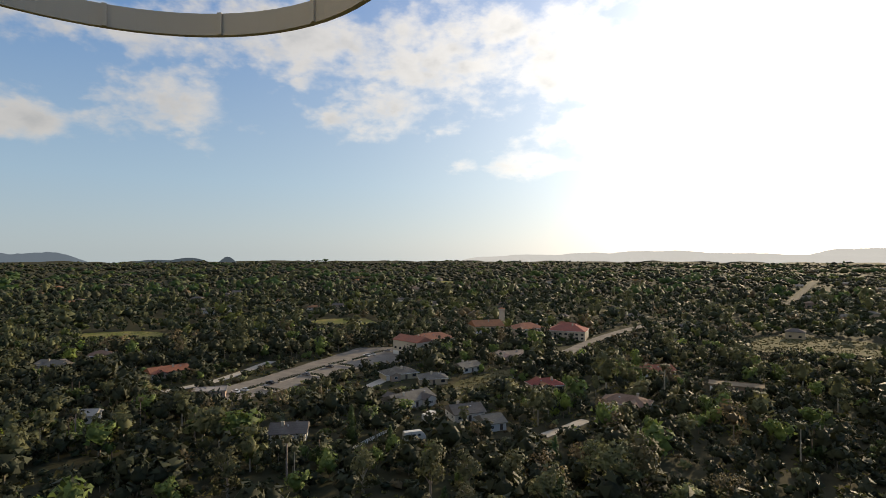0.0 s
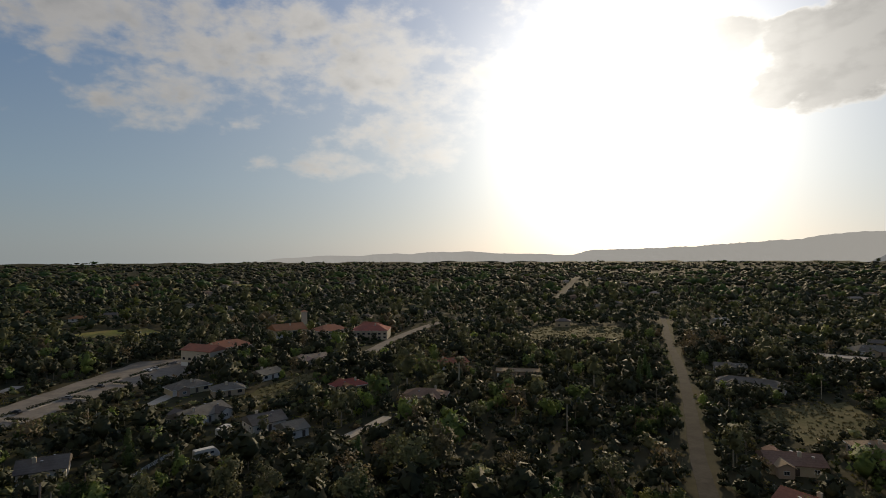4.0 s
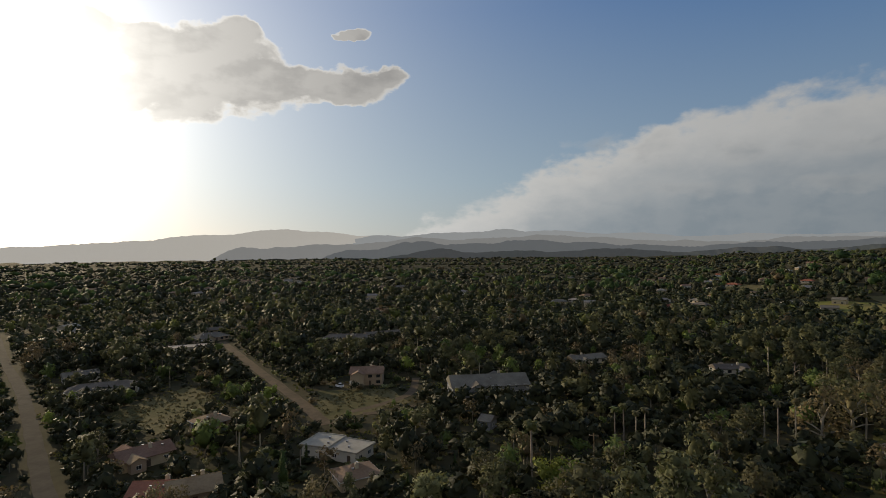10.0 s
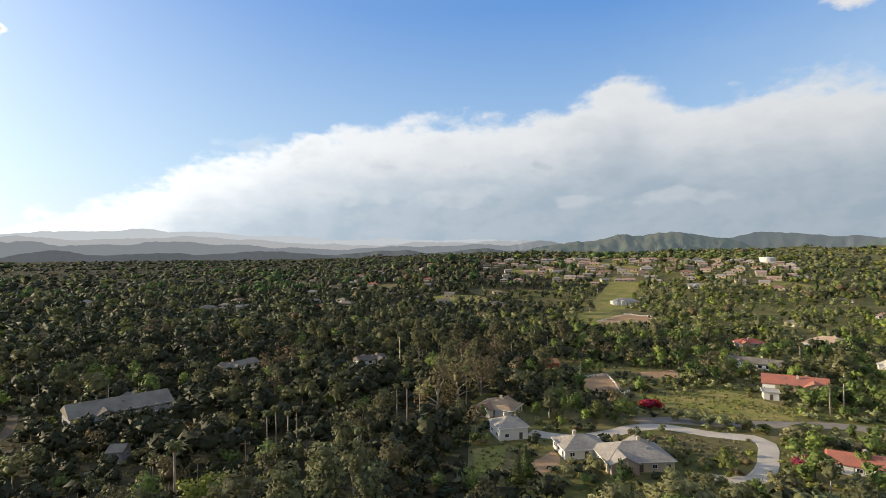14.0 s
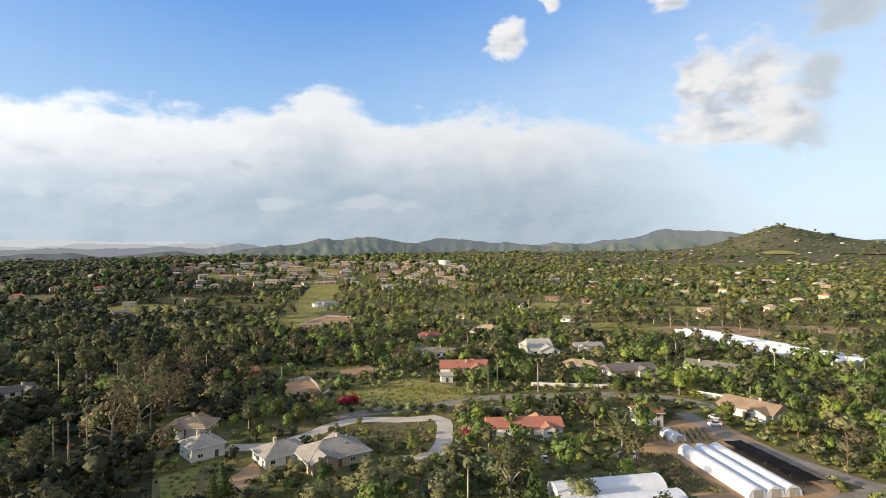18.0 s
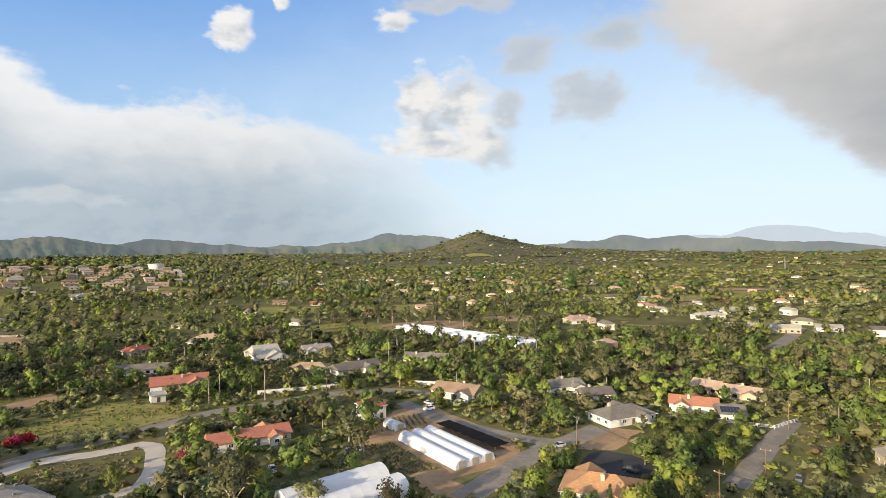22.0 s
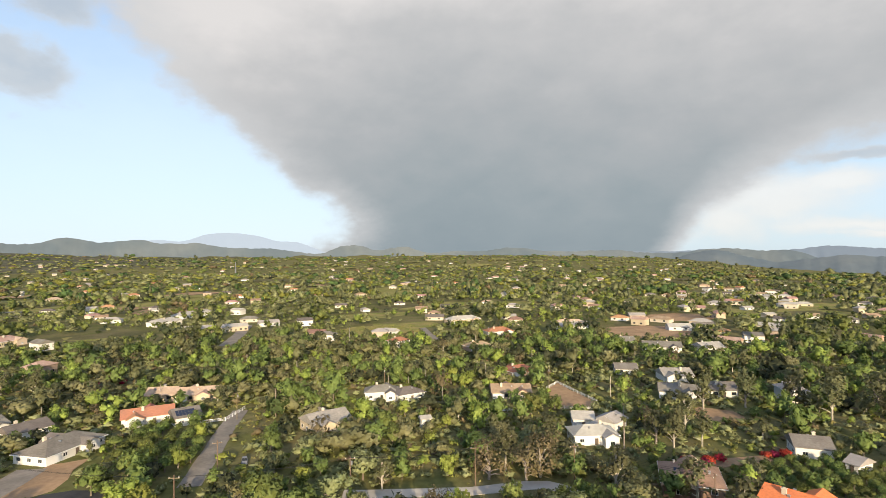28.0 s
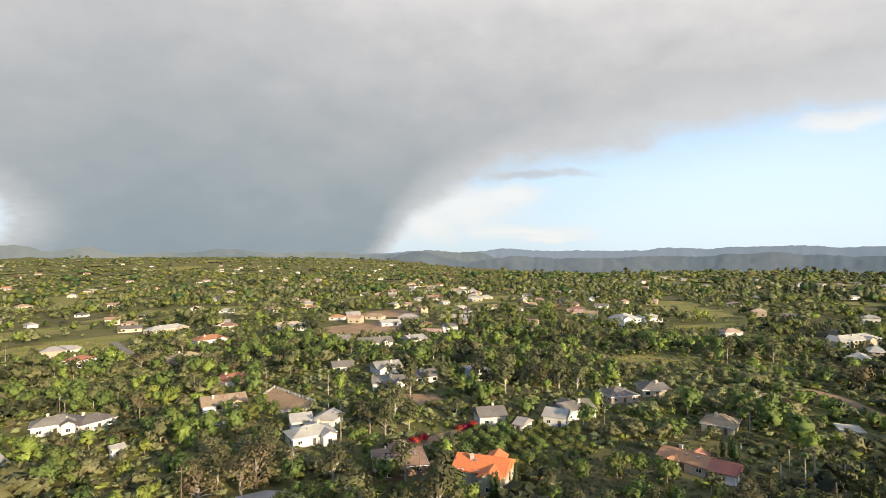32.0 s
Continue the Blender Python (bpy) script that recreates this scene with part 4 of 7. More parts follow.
for _k, (_leaf, _bark, _n1, _s1, _n2, _s2, *_rest) in KINDS.items():
    NEAR[_k], FAR[_k], MID[_k], DOT[_k], LOW[_k] = [], [], [], [], []
    _form = "shrub" if _k == "bloom" else _k
    for _i in range(4):
        _rng = np.random.default_rng(100 * len(NEAR) + _i)
        if _k == "palm":
            _lob, _crown, _small = [], palm_head(_rng, _n1, _s1), palm_head(_rng, 7, 1)
            _dot = _small
        else:
            _lob = lobed(_rng, _form)
            _crown = foliage(_rng, _lob, _n1, _s1, {"brown": 0.25, "euc": 0.45, "cypress": 0.8, "pine": 0.6}.get(_k, 0.62))
            _small = foliage(_rng, _lob[:4] if _k != "cypress" else _lob[::2], _n2, _s2, 0.45 if _k == "brown" else 0.85, True)
            if _k in ("cypress", "euc"):
                _big = [((0, 0, 0.5), (0.13, 0.13, 0.36)), ((0.04, 0.03, 0.72), (0.11, 0.11, 0.24))]
            else:
                _a = _rng.uniform(0, 6.28)
                _big = [((0.1 * math.cos(_a), 0.1 * math.sin(_a), 0.5), (0.29, 0.29, 0.38)), ((-0.2 * math.cos(_a), -0.2 * math.sin(_a), 0.4), (0.2, 0.2, 0.3))]
            _dot = foliage(_rng, _big, 5 if _k == "oak" else 15, 0.17 if _k not in ("cypress", "euc") else 0.11, 1.12, True)
            LOW[_k].append((foliage(_rng, [((0, 0, 0.4), (0.42, 0.42, 0.4))], 10, 0.25, 1.0, True), None))
        _wood = wooden(_rng, _k, _lob)
        _mesh = mesh_from("crown", *_crown, M[_leaf], False)
        if _k != "palm":
            bend_normals(_mesh, crown_normals(*_crown))
        NEAR[_k].append((_mesh, shape("trunk", _wood, M[_bark])))
        _tv, _tf = tube([(0, 0, -0.03), (0, 0, 0.6 if _k != "palm" else 0.93)], [0.02, 0.012], 3)
        _tf = [t for q in _tf[:-2] for t in ((q[0], q[1], q[2]), (q[0], q[2], q[3]))]
        FAR[_k].append((_small, (np.array([p[:] for p in _tv]), np.array(_tf))))
        MID[_k].append((_dot if _k == "palm" else foliage(_rng, _lob[:3], 18 if _k == "oak" else 36, 0.13 if _k == "oak" else 0.1 if _k not in ("cypress", "euc", "brown") else 0.075, 0.8, True), None))
        DOT[_k].append((_dot, None))
COUNT = {k: 0 for k in KINDS}


def tree(kind, x, y, height, seed=0, spread=1.0):
    """One tree as a thing of its own, with trunk and crown."""
    crown, trunk = NEAR[kind][seed % 4]
    name, label, cat = KINDS[kind][6:]
    m = Matrix.Translation((x, y, lift(x, y))) @ Matrix.Rotation(seed * 1.7, 4, "Z") @ Matrix.Diagonal((height * spread, height * spread, height, 1))
    root = thing(name, m, label, cat, name.replace("_", " ") + "s of the valley")
    part("crown", crown, root)
    part("trunk", trunk, root)
    COUNT[kind] += 1


def woods(name, kind, rows, label, shapes, trunks=False):
    """Many far trees of one kind as one mass: rows of x, y, height, spread, turn, variant."""
    if not len(rows):
        return
    for wood in (0, 1)[: 2 if trunks else 1]:
        VV, FF, NN, n = [], [], [], 0
        for var in range(4):
            v, f = shapes[kind][var][wood]
            nv = crown_normals(v, f)
            q = rows[rows[:, 5] == var]
            if not len(q):
                continue
            c, s = np.cos(q[:, 4])[:, None], np.sin(q[:, 4])[:, None]
            hx, hz = (q[:, 2] * q[:, 3])[:, None], q[:, 2][:, None]
            X = (v[:, 0] * c - v[:, 1] * s) * hx + q[:, 0][:, None]
            Y = (v[:, 0] * s + v[:, 1] * c) * hx + q[:, 1][:, None]
            Z = v[:, 2] * hz + ground(q[:, 0], q[:, 1])[:, None]
            VV.append(np.stack([X, Y, Z], -1).reshape(-1, 3))
            NN.append(np.stack([nv[:, 0] * c - nv[:, 1] * s, nv[:, 0] * s + nv[:, 1] * c, nv[:, 2] + 0 * s], -1).reshape(-1, 3))
            FF.append((f[None] + (np.arange(len(q)) * len(v))[:, None, None] + n).reshape(-1, 3))
            n += len(q) * len(v)
        me = mesh_from(name, np.concatenate(VV), np.concatenate(FF), M[KINDS[kind][wood]], wood == 1 or kind == "palm")
        if wood == 0 and kind != "palm":
            bend_normals(me, np.concatenate(NN))
        if wood == 0:
            ob = tagged(new(name, me), label, "trees", kind="stuff")
        else:
            part("trunks", me, ob)

# ---- houses ----
HOUSES = []
WIN_FRAME = shape("window", [block(-0.75, 0.75, -0.05, 0.03, 0.0, 0.1), block(-0.75, 0.75, -0.05, 0.03, 1.1, 1.2), block(-0.75, -0.65, -0.05, 0.03, 0.1, 1.1),
                             block(0.65, 0.75, -0.05, 0.03, 0.1, 1.1), block(-0.04, 0.04, -0.05, 0.03, 0.1, 1.1)], M["trim"])
WIN_PANE = shape("pane", [block(-0.65, 0.65, -0.02, 0.0, 0.1, 1.1)], M["glass"])
DOOR = shape("door", [block(-0.55, 0.55, -0.05, 0.05, 0.0, 2.1), block(-0.4, 0.4, -0.08, -0.05, 0.25, 0.95), block(-0.4, 0.4, -0.08, -0.05, 1.1, 1.9)], M["door"])
GARAGE = shape("garage_door", [block(-2.4, 2.4, -0.06, 0.05, k * 0.55, k * 0.55 + 0.52) for k in range(4)], M["trim"])
CHIMNEY = shape("chimney", [block(-0.45, 0.45, -0.35, 0.35, -1.2, 1.0), block(-0.55, 0.55, -0.45, 0.45, 1.0, 1.15), block(-0.2, 0.2, -0.2, 0.2, 1.15, 1.35)], M["cream"])
VENT = shape("roof_vent", [block(-0.25, 0.25, -0.25, 0.25, -0.3, 0.35), block(-0.32, 0.32, -0.32, 0.32, 0.35, 0.42)], M["metal"])
FAR_WINDOW = shape("window", [block(-0.9, 0.9, -0.05, 0.05, 0.0, 1.3)], M["glass"])


def roof_shape(L, W, H, kind, courses=True):
    """The roof as one closed body with eaves, its ridge along x; its courses step up the slopes."""
    o = 0.55
    x, y = L / 2 + o, W / 2 + o
    if kind == "flat":
        rings = [(x, y, H - 0.02), (x, y, H + 0.42), (x - 0.25, y - 0.25, H + 0.42), (x - 0.25, y - 0.25, H + 0.2)]
        rise = 0.2
    else:
        rise = W * (0.2 if kind == "gable" else 0.21)
        low, top = H - o * rise / (W / 2), H + rise
        k = x if kind == "gable" else max(0.4, x - y * 0.95)
        n = int(W / 2 / 0.75) if courses else 1
        rings = [(x, y, low - 0.2)]
        for i in range(n):
            a, b = i / n, (i + 1) / n
            rings.append((x + (k - x) * a, y * (1 - a), low + (top - low) * a + 0.03))
            rings.append((x + (k - x) * b + (0.02 if kind == "hip" else 0), y * (1 - b) + 0.06, low + (top - low) * b - 0.02))
        rings.append((k, 0.06, top + 0.1))
    v, f = [], []
    for a, b, c in rings:
        v += [(-a, -b, c), (a, -b, c), (a, b, c), (-a, b, c)]
    for i in range(len(rings) - 1):
        q = i * 4
        for e in range(4):
            g = (e + 1) % 4
            f.append((q + e, q + g, q + g + 4, q + e + 4))
    m = len(v)
    f += [(3, 2, 1, 0), (m - 4, m - 3, m - 2, m - 1)]
    return [(v, f)], rise


def loop_shape(x, y, t, z0, z1):
    """A flat board running round a rectangle."""
    v = [(sx * (x + d), sy * (y + d), z) for z in (z0, z1) for d in (-t, 0) for sx, sy in ((-1, -1), (1, -1), (1, 1), (-1, 1))]
    f = []
    for e in range(4):
        g = (e + 1) % 4
        f += [(4 + e, 4 + g, 12 + g, 12 + e), (g, e, 8 + e, 8 + g), (8 + e, 12 + e, 12 + g, 8 + g), (e, g, 4 + g, 4 + e)]
    return v, f


def house(x, y, rot, L, W, H, roof, rc, wc, label, windows=True):
    """A house with walls, eaved roof, windows, door, and a chimney or vents."""
    z = lift(x, y)
    HOUSES.append((x, y, L, W, radians(rot), H))
    name = "school_building" if "school" in label else "bell_tower" if "tower" in label else "house"
    root = thing(name, pose(x, y, z, 0, 0, rot), label, "tower" if "tower" in label else "building" if "school" in label else "house")
    rng = np.random.default_rng(int(abs(x * 7 + y * 3)))
    hx, hy = L / 2, W / 2
    pieces, rise = roof_shape(L, W, H, roof)
    walls = [block(-hx, hx, -hy, hy, -0.6, H), block(-hx - 0.06, hx + 0.06, -hy - 0.06, hy + 0.06, -0.6, 0.25)]
    if roof == "gable":
        for s in (-1, 1):
            a, b = s * hx, s * (hx - 0.25)
            walls.append(([(a, -hy, H), (a, hy, H), (a, 0, H + rise * 0.97), (b, -hy, H), (b, hy, H), (b, 0, H + rise * 0.97)], [(0, 1, 2), (3, 5, 4), (0, 3, 4, 1), (1, 4, 5, 2), (2, 5, 3, 0)]))
    part("wall", shape("wall", walls, M[wc]), root)
    part("roof", shape("roof", pieces, M[rc]), root)
    if roof == "hip":
        part("fascia", shape("fascia", [loop_shape(hx + 0.58, hy + 0.58, 0.06, H - 0.42, H - 0.2)], M["trim"]), root)
    if L > 13 and roof != "flat" and "school" not in label:
        # a cross gable to the front and one to the back
        for side, u in ((-1, rng.uniform(0.18, 0.3) * L * rng.choice([-1, 1])), (1, rng.uniform(-0.25, 0.25) * L)):
            w, d, hh = W * rng.uniform(0.42, 0.56), rng.uniform(1.8, 3.2), H - 0.15
            g, y0, y1 = w * 0.24, side * (hy - 1.0), side * (hy + d)
            at = pose(u, 0, 0)
            ends = [(-w / 2, y1, -0.5), (w / 2, y1, -0.5), (w / 2, y1, hh), (0, y1, hh + g), (-w / 2, y1, hh)]
            back_ = [(p[0], y0, p[2]) for p in ends]
            part("wing_wall", shape("wing_wall", [(ends + back_, [(0, 1, 2, 3, 4), (9, 8, 7, 6, 5), (0, 5, 6, 1), (1, 6, 7, 2), (4, 9, 5, 0)])], M[wc]), root, at=at)
            ya, yb, o = side * (hy - W * 0.42), y1 + side * 0.45, 0.5
            v = [(-w / 2 - o, yb, hh - o * 0.48), (0, yb, hh + g), (w / 2 + o, yb, hh - o * 0.48), (w / 2 + o, yb, hh - o * 0.48 + 0.2), (0, yb, hh + g + 0.22), (-w / 2 - o, yb, hh - o * 0.48 + 0.2)]
            v += [(p[0], ya, p[2]) for p in v]
            part("wing_roof", shape("wing_roof", [(v, [(0, 1, 4, 5), (1, 2, 3, 4), (6, 11, 10, 7), (7, 10, 9, 8), (5, 4, 10, 11), (4, 3, 9, 10), (0, 6, 7, 1), (1, 7, 8, 2), (0, 5, 11, 6), (2, 8, 9, 3)])], M[rc]), root, at=at)
            wi = part("window", WIN_FRAME, root, at=at @ Matrix.Translation((0, y1 + side * 0.04, 0.95)) @ Matrix.Rotation(0 if side < 0 else math.pi, 4, "Z"))
            part("pane", WIN_PANE, wi)
    if not windows:
        return root
    far = math.hypot(x, y) > 235
    sides = [(0, -hy, 0, L), (0, hy, 180, L)] + ([] if far else [(hx, 0, 90, W), (-hx, 0, -90, W)])
    n_door = 0
    for cx, cy, turn, length in sides:
        n = max(1, int(length / 3.6))
        for i in range(n):
            u = (i + 0.5) / n * length - length / 2
            q = Matrix.Translation((cx, cy, 0)) @ Matrix.Rotation(radians(turn), 4, "Z") @ Matrix.Translation((u, -0.04, 0))
            for floor in range(2 if H > 4.3 else 1):
                if floor == 0 and length == L and i == n // 2 and n_door < 2:
                    part("door", DOOR, root, at=q @ Matrix.Translation((0, 0, 0.1)))
                    n_door += 1
                    continue
                if floor == 0 and n > 3 and i == 0 and turn == 0 and L > 11:
                    part("garage_door", GARAGE, root, at=q @ Matrix.Translation((0.4, 0, 0.1)))
                    continue
                if far:
                    part("window", FAR_WINDOW, root, at=q @ Matrix.Translation((0, 0, 0.95 + floor * 2.6)))
                    continue
                w = part("window", WIN_FRAME, root, at=q @ Matrix.Translation((0, 0, 0.95 + floor * 2.6)))
                part("pane", WIN_PANE, w)
    if roof != "flat" and L > 9:
        part("chimney", CHIMNEY, root, at=pose(rng.uniform(-0.25, 0.25) * L, rng.choice([-1, 1]) * W * 0.16, H + rise * 0.75))
    for i in range(2 if L > 8 else 0):
        yy = rng.choice([-1, 1]) * W * 0.2
        part("roof_vent", VENT, root, at=pose(rng.uniform(-0.35, 0.35) * L, yy, H + (rise * (1 - 0.4) if roof != "flat" else 0.3)))
    return root


house(233.4, 13.5, -74, 32.5, 16, 4.6, "gable", "slate", "greywall", "two-storey grey house with a grey shingle gable roof")
house(244.3, 69.7, -80, 14.6, 10, 5.6, "gable", "brown", "tan", "two-storey tan house with a brown shingle gable roof")
house(358.6, 116.4, -84, 30.8, 10, 3.0, "hip", "slate", "white", "low white house with a grey shingle hip roof")
house(376.0, 96.2, -52, 24.9, 9, 3.0, "gable", "slate", "white", "low white house with a grey shingle gable roof")
house(157.9, 58.9, -101, 8.6, 10, 3.4, "flat", "pale", "white", "low white house with a pale flat roof")
house(155.0, 49.4, -108, 9.9, 9, 3.2, "flat", "pale", "white", "low white house with a pale flat roof")
house(121.4, 87.9, -77, 9.6, 10, 3.2, "gable", "terracotta", "tan", "low tan house with a terracotta tile gable roof")
house(124.6, 79.9, -54, 11.8, 10, 3.2, "gable", "brown", "tan", "low tan house with a brown shingle gable roof")
house(143.8, 108.1, -34, 14.2, 9, 3.2, "gable", "brown", "tan", "low tan house with a brown shingle gable roof")
house(175.8, 106.2, -33, 10.7, 9, 3.0, "hip", "brown", "tan", "low tan house with a brown shingle hip roof")
house(214.4, 179.6, -57, 26.6, 9, 3.0, "hip", "slate", "white", "low white house with a grey shingle hip roof")
house(234.7, 208.9, -40, 14.1, 9, 3.0, "gable", "slate", "white", "low white house with a grey shingle gable roof")
house(138.1, 42.8, -53, 10.5, 9, 3.0, "hip", "brown", "tan", "low tan house with a brown shingle hip roof")
house(309.5, 203.4, -56, 26.3, 10, 3.5, "flat", "pale", "white", "low white house with a pale flat roof")
house(353.2, 214.0, -27, 22.4, 12, 3.2, "hip", "slate", "tan", "low tan house with a grey shingle hip roof")
house(148.5, -101.4, -104, 9.5, 10, 4.2, "hip", "stone", "white", "low white house with a weathered pale shingle hip roof")
house(171.2, -112.9, -147, 13.9, 11, 3.0, "hip", "brown", "white", "low white house with a brown shingle hip roof")
house(125.5, -111.4, -111, 13.0, 11, 3.1, "hip", "stone", "white", "low white house with a weathered pale shingle hip roof")
house(112.3, -118.6, -115, 18.6, 14, 3.2, "hip", "stone", "tan", "low tan house with a weathered pale shingle hip roof")
house(225.3, -180.1, -110, 7.1, 8, 3.0, "gable", "red", "redwall", "low red house with a red tile gable roof")
house(299.9, -35.7, -59, 20.9, 8, 3.0, "gable", "slate", "white", "low white house with a grey shingle gable roof")
house(400.3, -115.1, -105, 27.9, 8, 3.0, "hip", "brown", "tan", "low tan house with a brown shingle hip roof")
house(281.1, -101.5, -82, 15.7, 8, 3.0, "gable", "slate", "white", "low white house with a grey shingle gable roof")
house(137.8, -242.8, -148, 23.8, 13, 3.2, "gable", "terracotta", "tan", "low tan house with a terracotta tile gable roof")
house(133.9, -219.3, -142, 5.4, 6, 3.0, "flat", "pale", "white", "low white house with a pale flat roof")
house(173.6, -271.0, -161, 25.4, 10, 3.0, "gable", "slate", "white", "low white house with a grey shingle gable roof")
house(212.2, -325.6, -122, 15.8, 10, 3.2, "hip", "red", "tan", "low tan house with a red tile hip roof")
house(186.7, -365.8, -162, 24.0, 18, 3.0, "hip", "pink", "tan", "low tan house with a faded pink tile hip roof")
house(125.5, -312.7, -144, 13.9, 26, 3.0, "gable", "pale", "white", "low white house with a pale flat-sheet gable roof")
house(100.9, -333.0, -146, 16.9, 11, 3.0, "gable", "pale", "white", "low white house with a pale flat-sheet gable roof")
house(86.8, -276.8, 179, 20.8, 10, 3.0, "hip", "brown", "tan", "low tan house with a brown shingle hip roof")
house(63.8, -278.7, -136, 24.6, 12, 3.0, "gable", "slate", "white", "low white house with a grey shingle gable roof")
house(73.9, -170.9, -146, 24.6, 9, 3.0, "gable", "terracotta", "white", "low white house with a terracotta tile gable roof")
house(40.1, -200.8, -140, 7.7, 9, 5.0, "hip", "red", "white", "two-storey white house with a red tile hip roof")
house(463.7, -605.3, -123, 18.1, 12, 4.0, "gable", "pale", "white", "low white house with a pale flat-sheet gable roof")
house(437.6, -453.8, -103, 27.3, 12, 4.0, "hip", "pale", "white", "low white house with a pale flat-sheet hip roof")
house(8.5, -231.3, 155, 19.7, 12, 3.2, "gable", "brown", "white", "low white house with a brown shingle gable roof")
house(28.7, -304.9, 168, 24.6, 11, 3.0, "gable", "slate", "tan", "low tan house with a grey shingle gable roof")
house(-51.5, -200.1, -153, 20.6, 12, 3.0, "hip", "slate", "white", "low white house with a grey shingle hip roof")
house(-37.1, -242.9, -160, 16.1, 10, 3.0, "gable", "slate", "white", "low white house with a grey shingle gable roof")
house(-48.4, -229.1, -166, 12.6, 9, 3.0, "gable", "slate", "white", "low white house with a grey shingle gable roof")
house(-82.2, -214.2, 159, 16.7, 10, 3.2, "gable", "terracotta", "white", "low white house with a terracotta tile gable roof")
house(-90.3, -202.1, 168, 8.7, 10, 3.4, "gable", "slate", "white", "low white house with a grey shingle gable roof")
house(-108.9, -231.5, 143, 16.5, 10, 3.1, "gable", "pink", "tan", "low tan house with a faded pink tile gable roof")
house(-99.4, -242.6, 138, 11.4, 10, 3.1, "gable", "pink", "tan", "low tan house with a faded pink tile gable roof")
house(-30.5, -136.9, 162, 18.7, 13, 3.0, "hip", "terracotta", "tan", "low tan house with a terracotta tile hip roof")
house(-88.2, -480.1, -157, 24.1, 14, 4.0, "hip", "pink", "tan", "low tan house with a faded pink tile hip roof")
house(-257.2, -555.2, -163, 43.8, 12, 4.0, "hip", "pale", "white", "low white house with a pale flat-sheet hip roof")
house(-209.3, -508.7, -159, 28.5, 12, 4.0, "hip", "pale", "white", "low white house with a pale flat-sheet hip roof")
house(-204.4, -433.2, 167, 25.9, 10, 4.0, "gable", "pale", "tan", "low tan house with a pale flat-sheet gable roof")
house(-228.0, -423.2, 159, 22.8, 10, 4.0, "gable", "pale", "tan", "low tan house with a pale flat-sheet gable roof")
house(-159.4, -170.8, 136, 13.7, 9, 3.6, "hip", "slate", "white", "low white house with a grey shingle hip roof")
house(-165.1, -161.4, 163, 12.1, 9, 3.2, "hip", "slate", "white", "low white house with a grey shingle hip roof")
house(-118.0, -155.1, 168, 13.8, 12, 4.0, "gable", "stone", "tan", "low tan house with a weathered pale shingle gable roof")
house(-196.1, -130.0, 131, 16.2, 11, 3.0, "gable", "brown", "tan", "low tan house with a brown shingle gable roof")
house(-165.1, -78.0, 133, 13.9, 9, 3.4, "hip", "pale", "white", "low white house with a pale flat-sheet hip roof")
house(-178.1, -87.8, 123, 7.0, 8, 3.4, "gable", "pale", "white", "low white house with a pale flat-sheet gable roof")
house(-181.7, -79.1, 176, 8.3, 8, 3.4, "gable", "pale", "white", "low white house with a pale flat-sheet gable roof")
house(-141.3, -129.4, 147, 3.2, 3, 3.6, "gable", "pale", "white", "low white house with a pale flat-sheet gable roof")
house(-235.1, -150.1, 155, 14.7, 10, 2.6, "hip", "red", "tan", "low tan house with a red tile hip roof")
house(-341.1, -236.2, 146, 20.6, 12, 3.6, "hip", "red", "white", "low white house with a red tile hip roof")
house(-407.1, -209.0, 156, 28.8, 11, 3.4, "gable", "pale", "white", "low white house with a pale flat-sheet gable roof")
house(-256.8, -258.7, 176, 12.8, 9, 4.5, "hip", "red", "white", "two-storey white house with a red tile hip roof")
house(-279.8, -210.0, 159, 16.5, 10, 3.2, "hip", "brown", "tan", "low tan house with a brown shingle hip roof")
house(-383.9, -304.9, 159, 31.0, 12, 4.0, "hip", "pale", "tan", "low tan house with a pale flat-sheet hip roof")
house(-414.1, -214.7, 134, 27.5, 12, 4.0, "hip", "pink", "tan", "low tan house with a faded pink tile hip roof")
house(-149.2, -43.4, 112, 14.2, 14, 3.0, "hip", "brown", "brownwall", "low brown house with a brown shingle hip roof")
house(-143.8, -18.5, 81, 13.7, 11, 4.6, "gable", "brightred", "tan", "two-storey tan house with a bright orange tile gable roof")
house(-162.5, 36.6, 52, 13.7, 8, 3.0, "gable", "terracotta", "tan", "low tan house with a terracotta tile gable roof")
house(-156.2, 44.4, 61, 6.1, 8, 3.0, "gable", "terracotta", "white", "low white house with a terracotta tile gable roof")
house(-197.3, 1.0, 75, 7.6, 9, 3.6, "gable", "pale", "white", "low white house with a pale flat-sheet gable roof")
house(-206.2, 6.3, 129, 13.6, 9, 4.0, "gable", "slate", "white", "low white house with a grey shingle gable roof")
house(-194.8, -22.7, 111, 9.6, 10, 3.6, "gable", "slate", "white", "low white house with a grey shingle gable roof")
house(-199.3, 55.2, 64, 9.8, 11, 3.0, "hip", "brown", "tan", "low tan house with a brown shingle hip roof")
house(-245.1, 41.7, 95, 11.7, 12, 3.2, "hip", "slate", "tan", "low tan house with a grey shingle hip roof")
house(-232.7, 25.5, 115, 12.1, 11, 3.2, "hip", "slate", "tan", "low tan house with a grey shingle hip roof")
house(-261.4, -36.6, 123, 8.4, 10, 5.4, "hip", "pale", "white", "two-storey white house with a pale flat-sheet hip roof")
house(-343.5, -115.9, 115, 22.0, 12, 4.0, "gable", "slate", "white", "low white house with a grey shingle gable roof")
house(-357.8, -92.6, 139, 13.9, 12, 4.0, "gable", "pale", "white", "low white house with a pale flat-sheet gable roof")
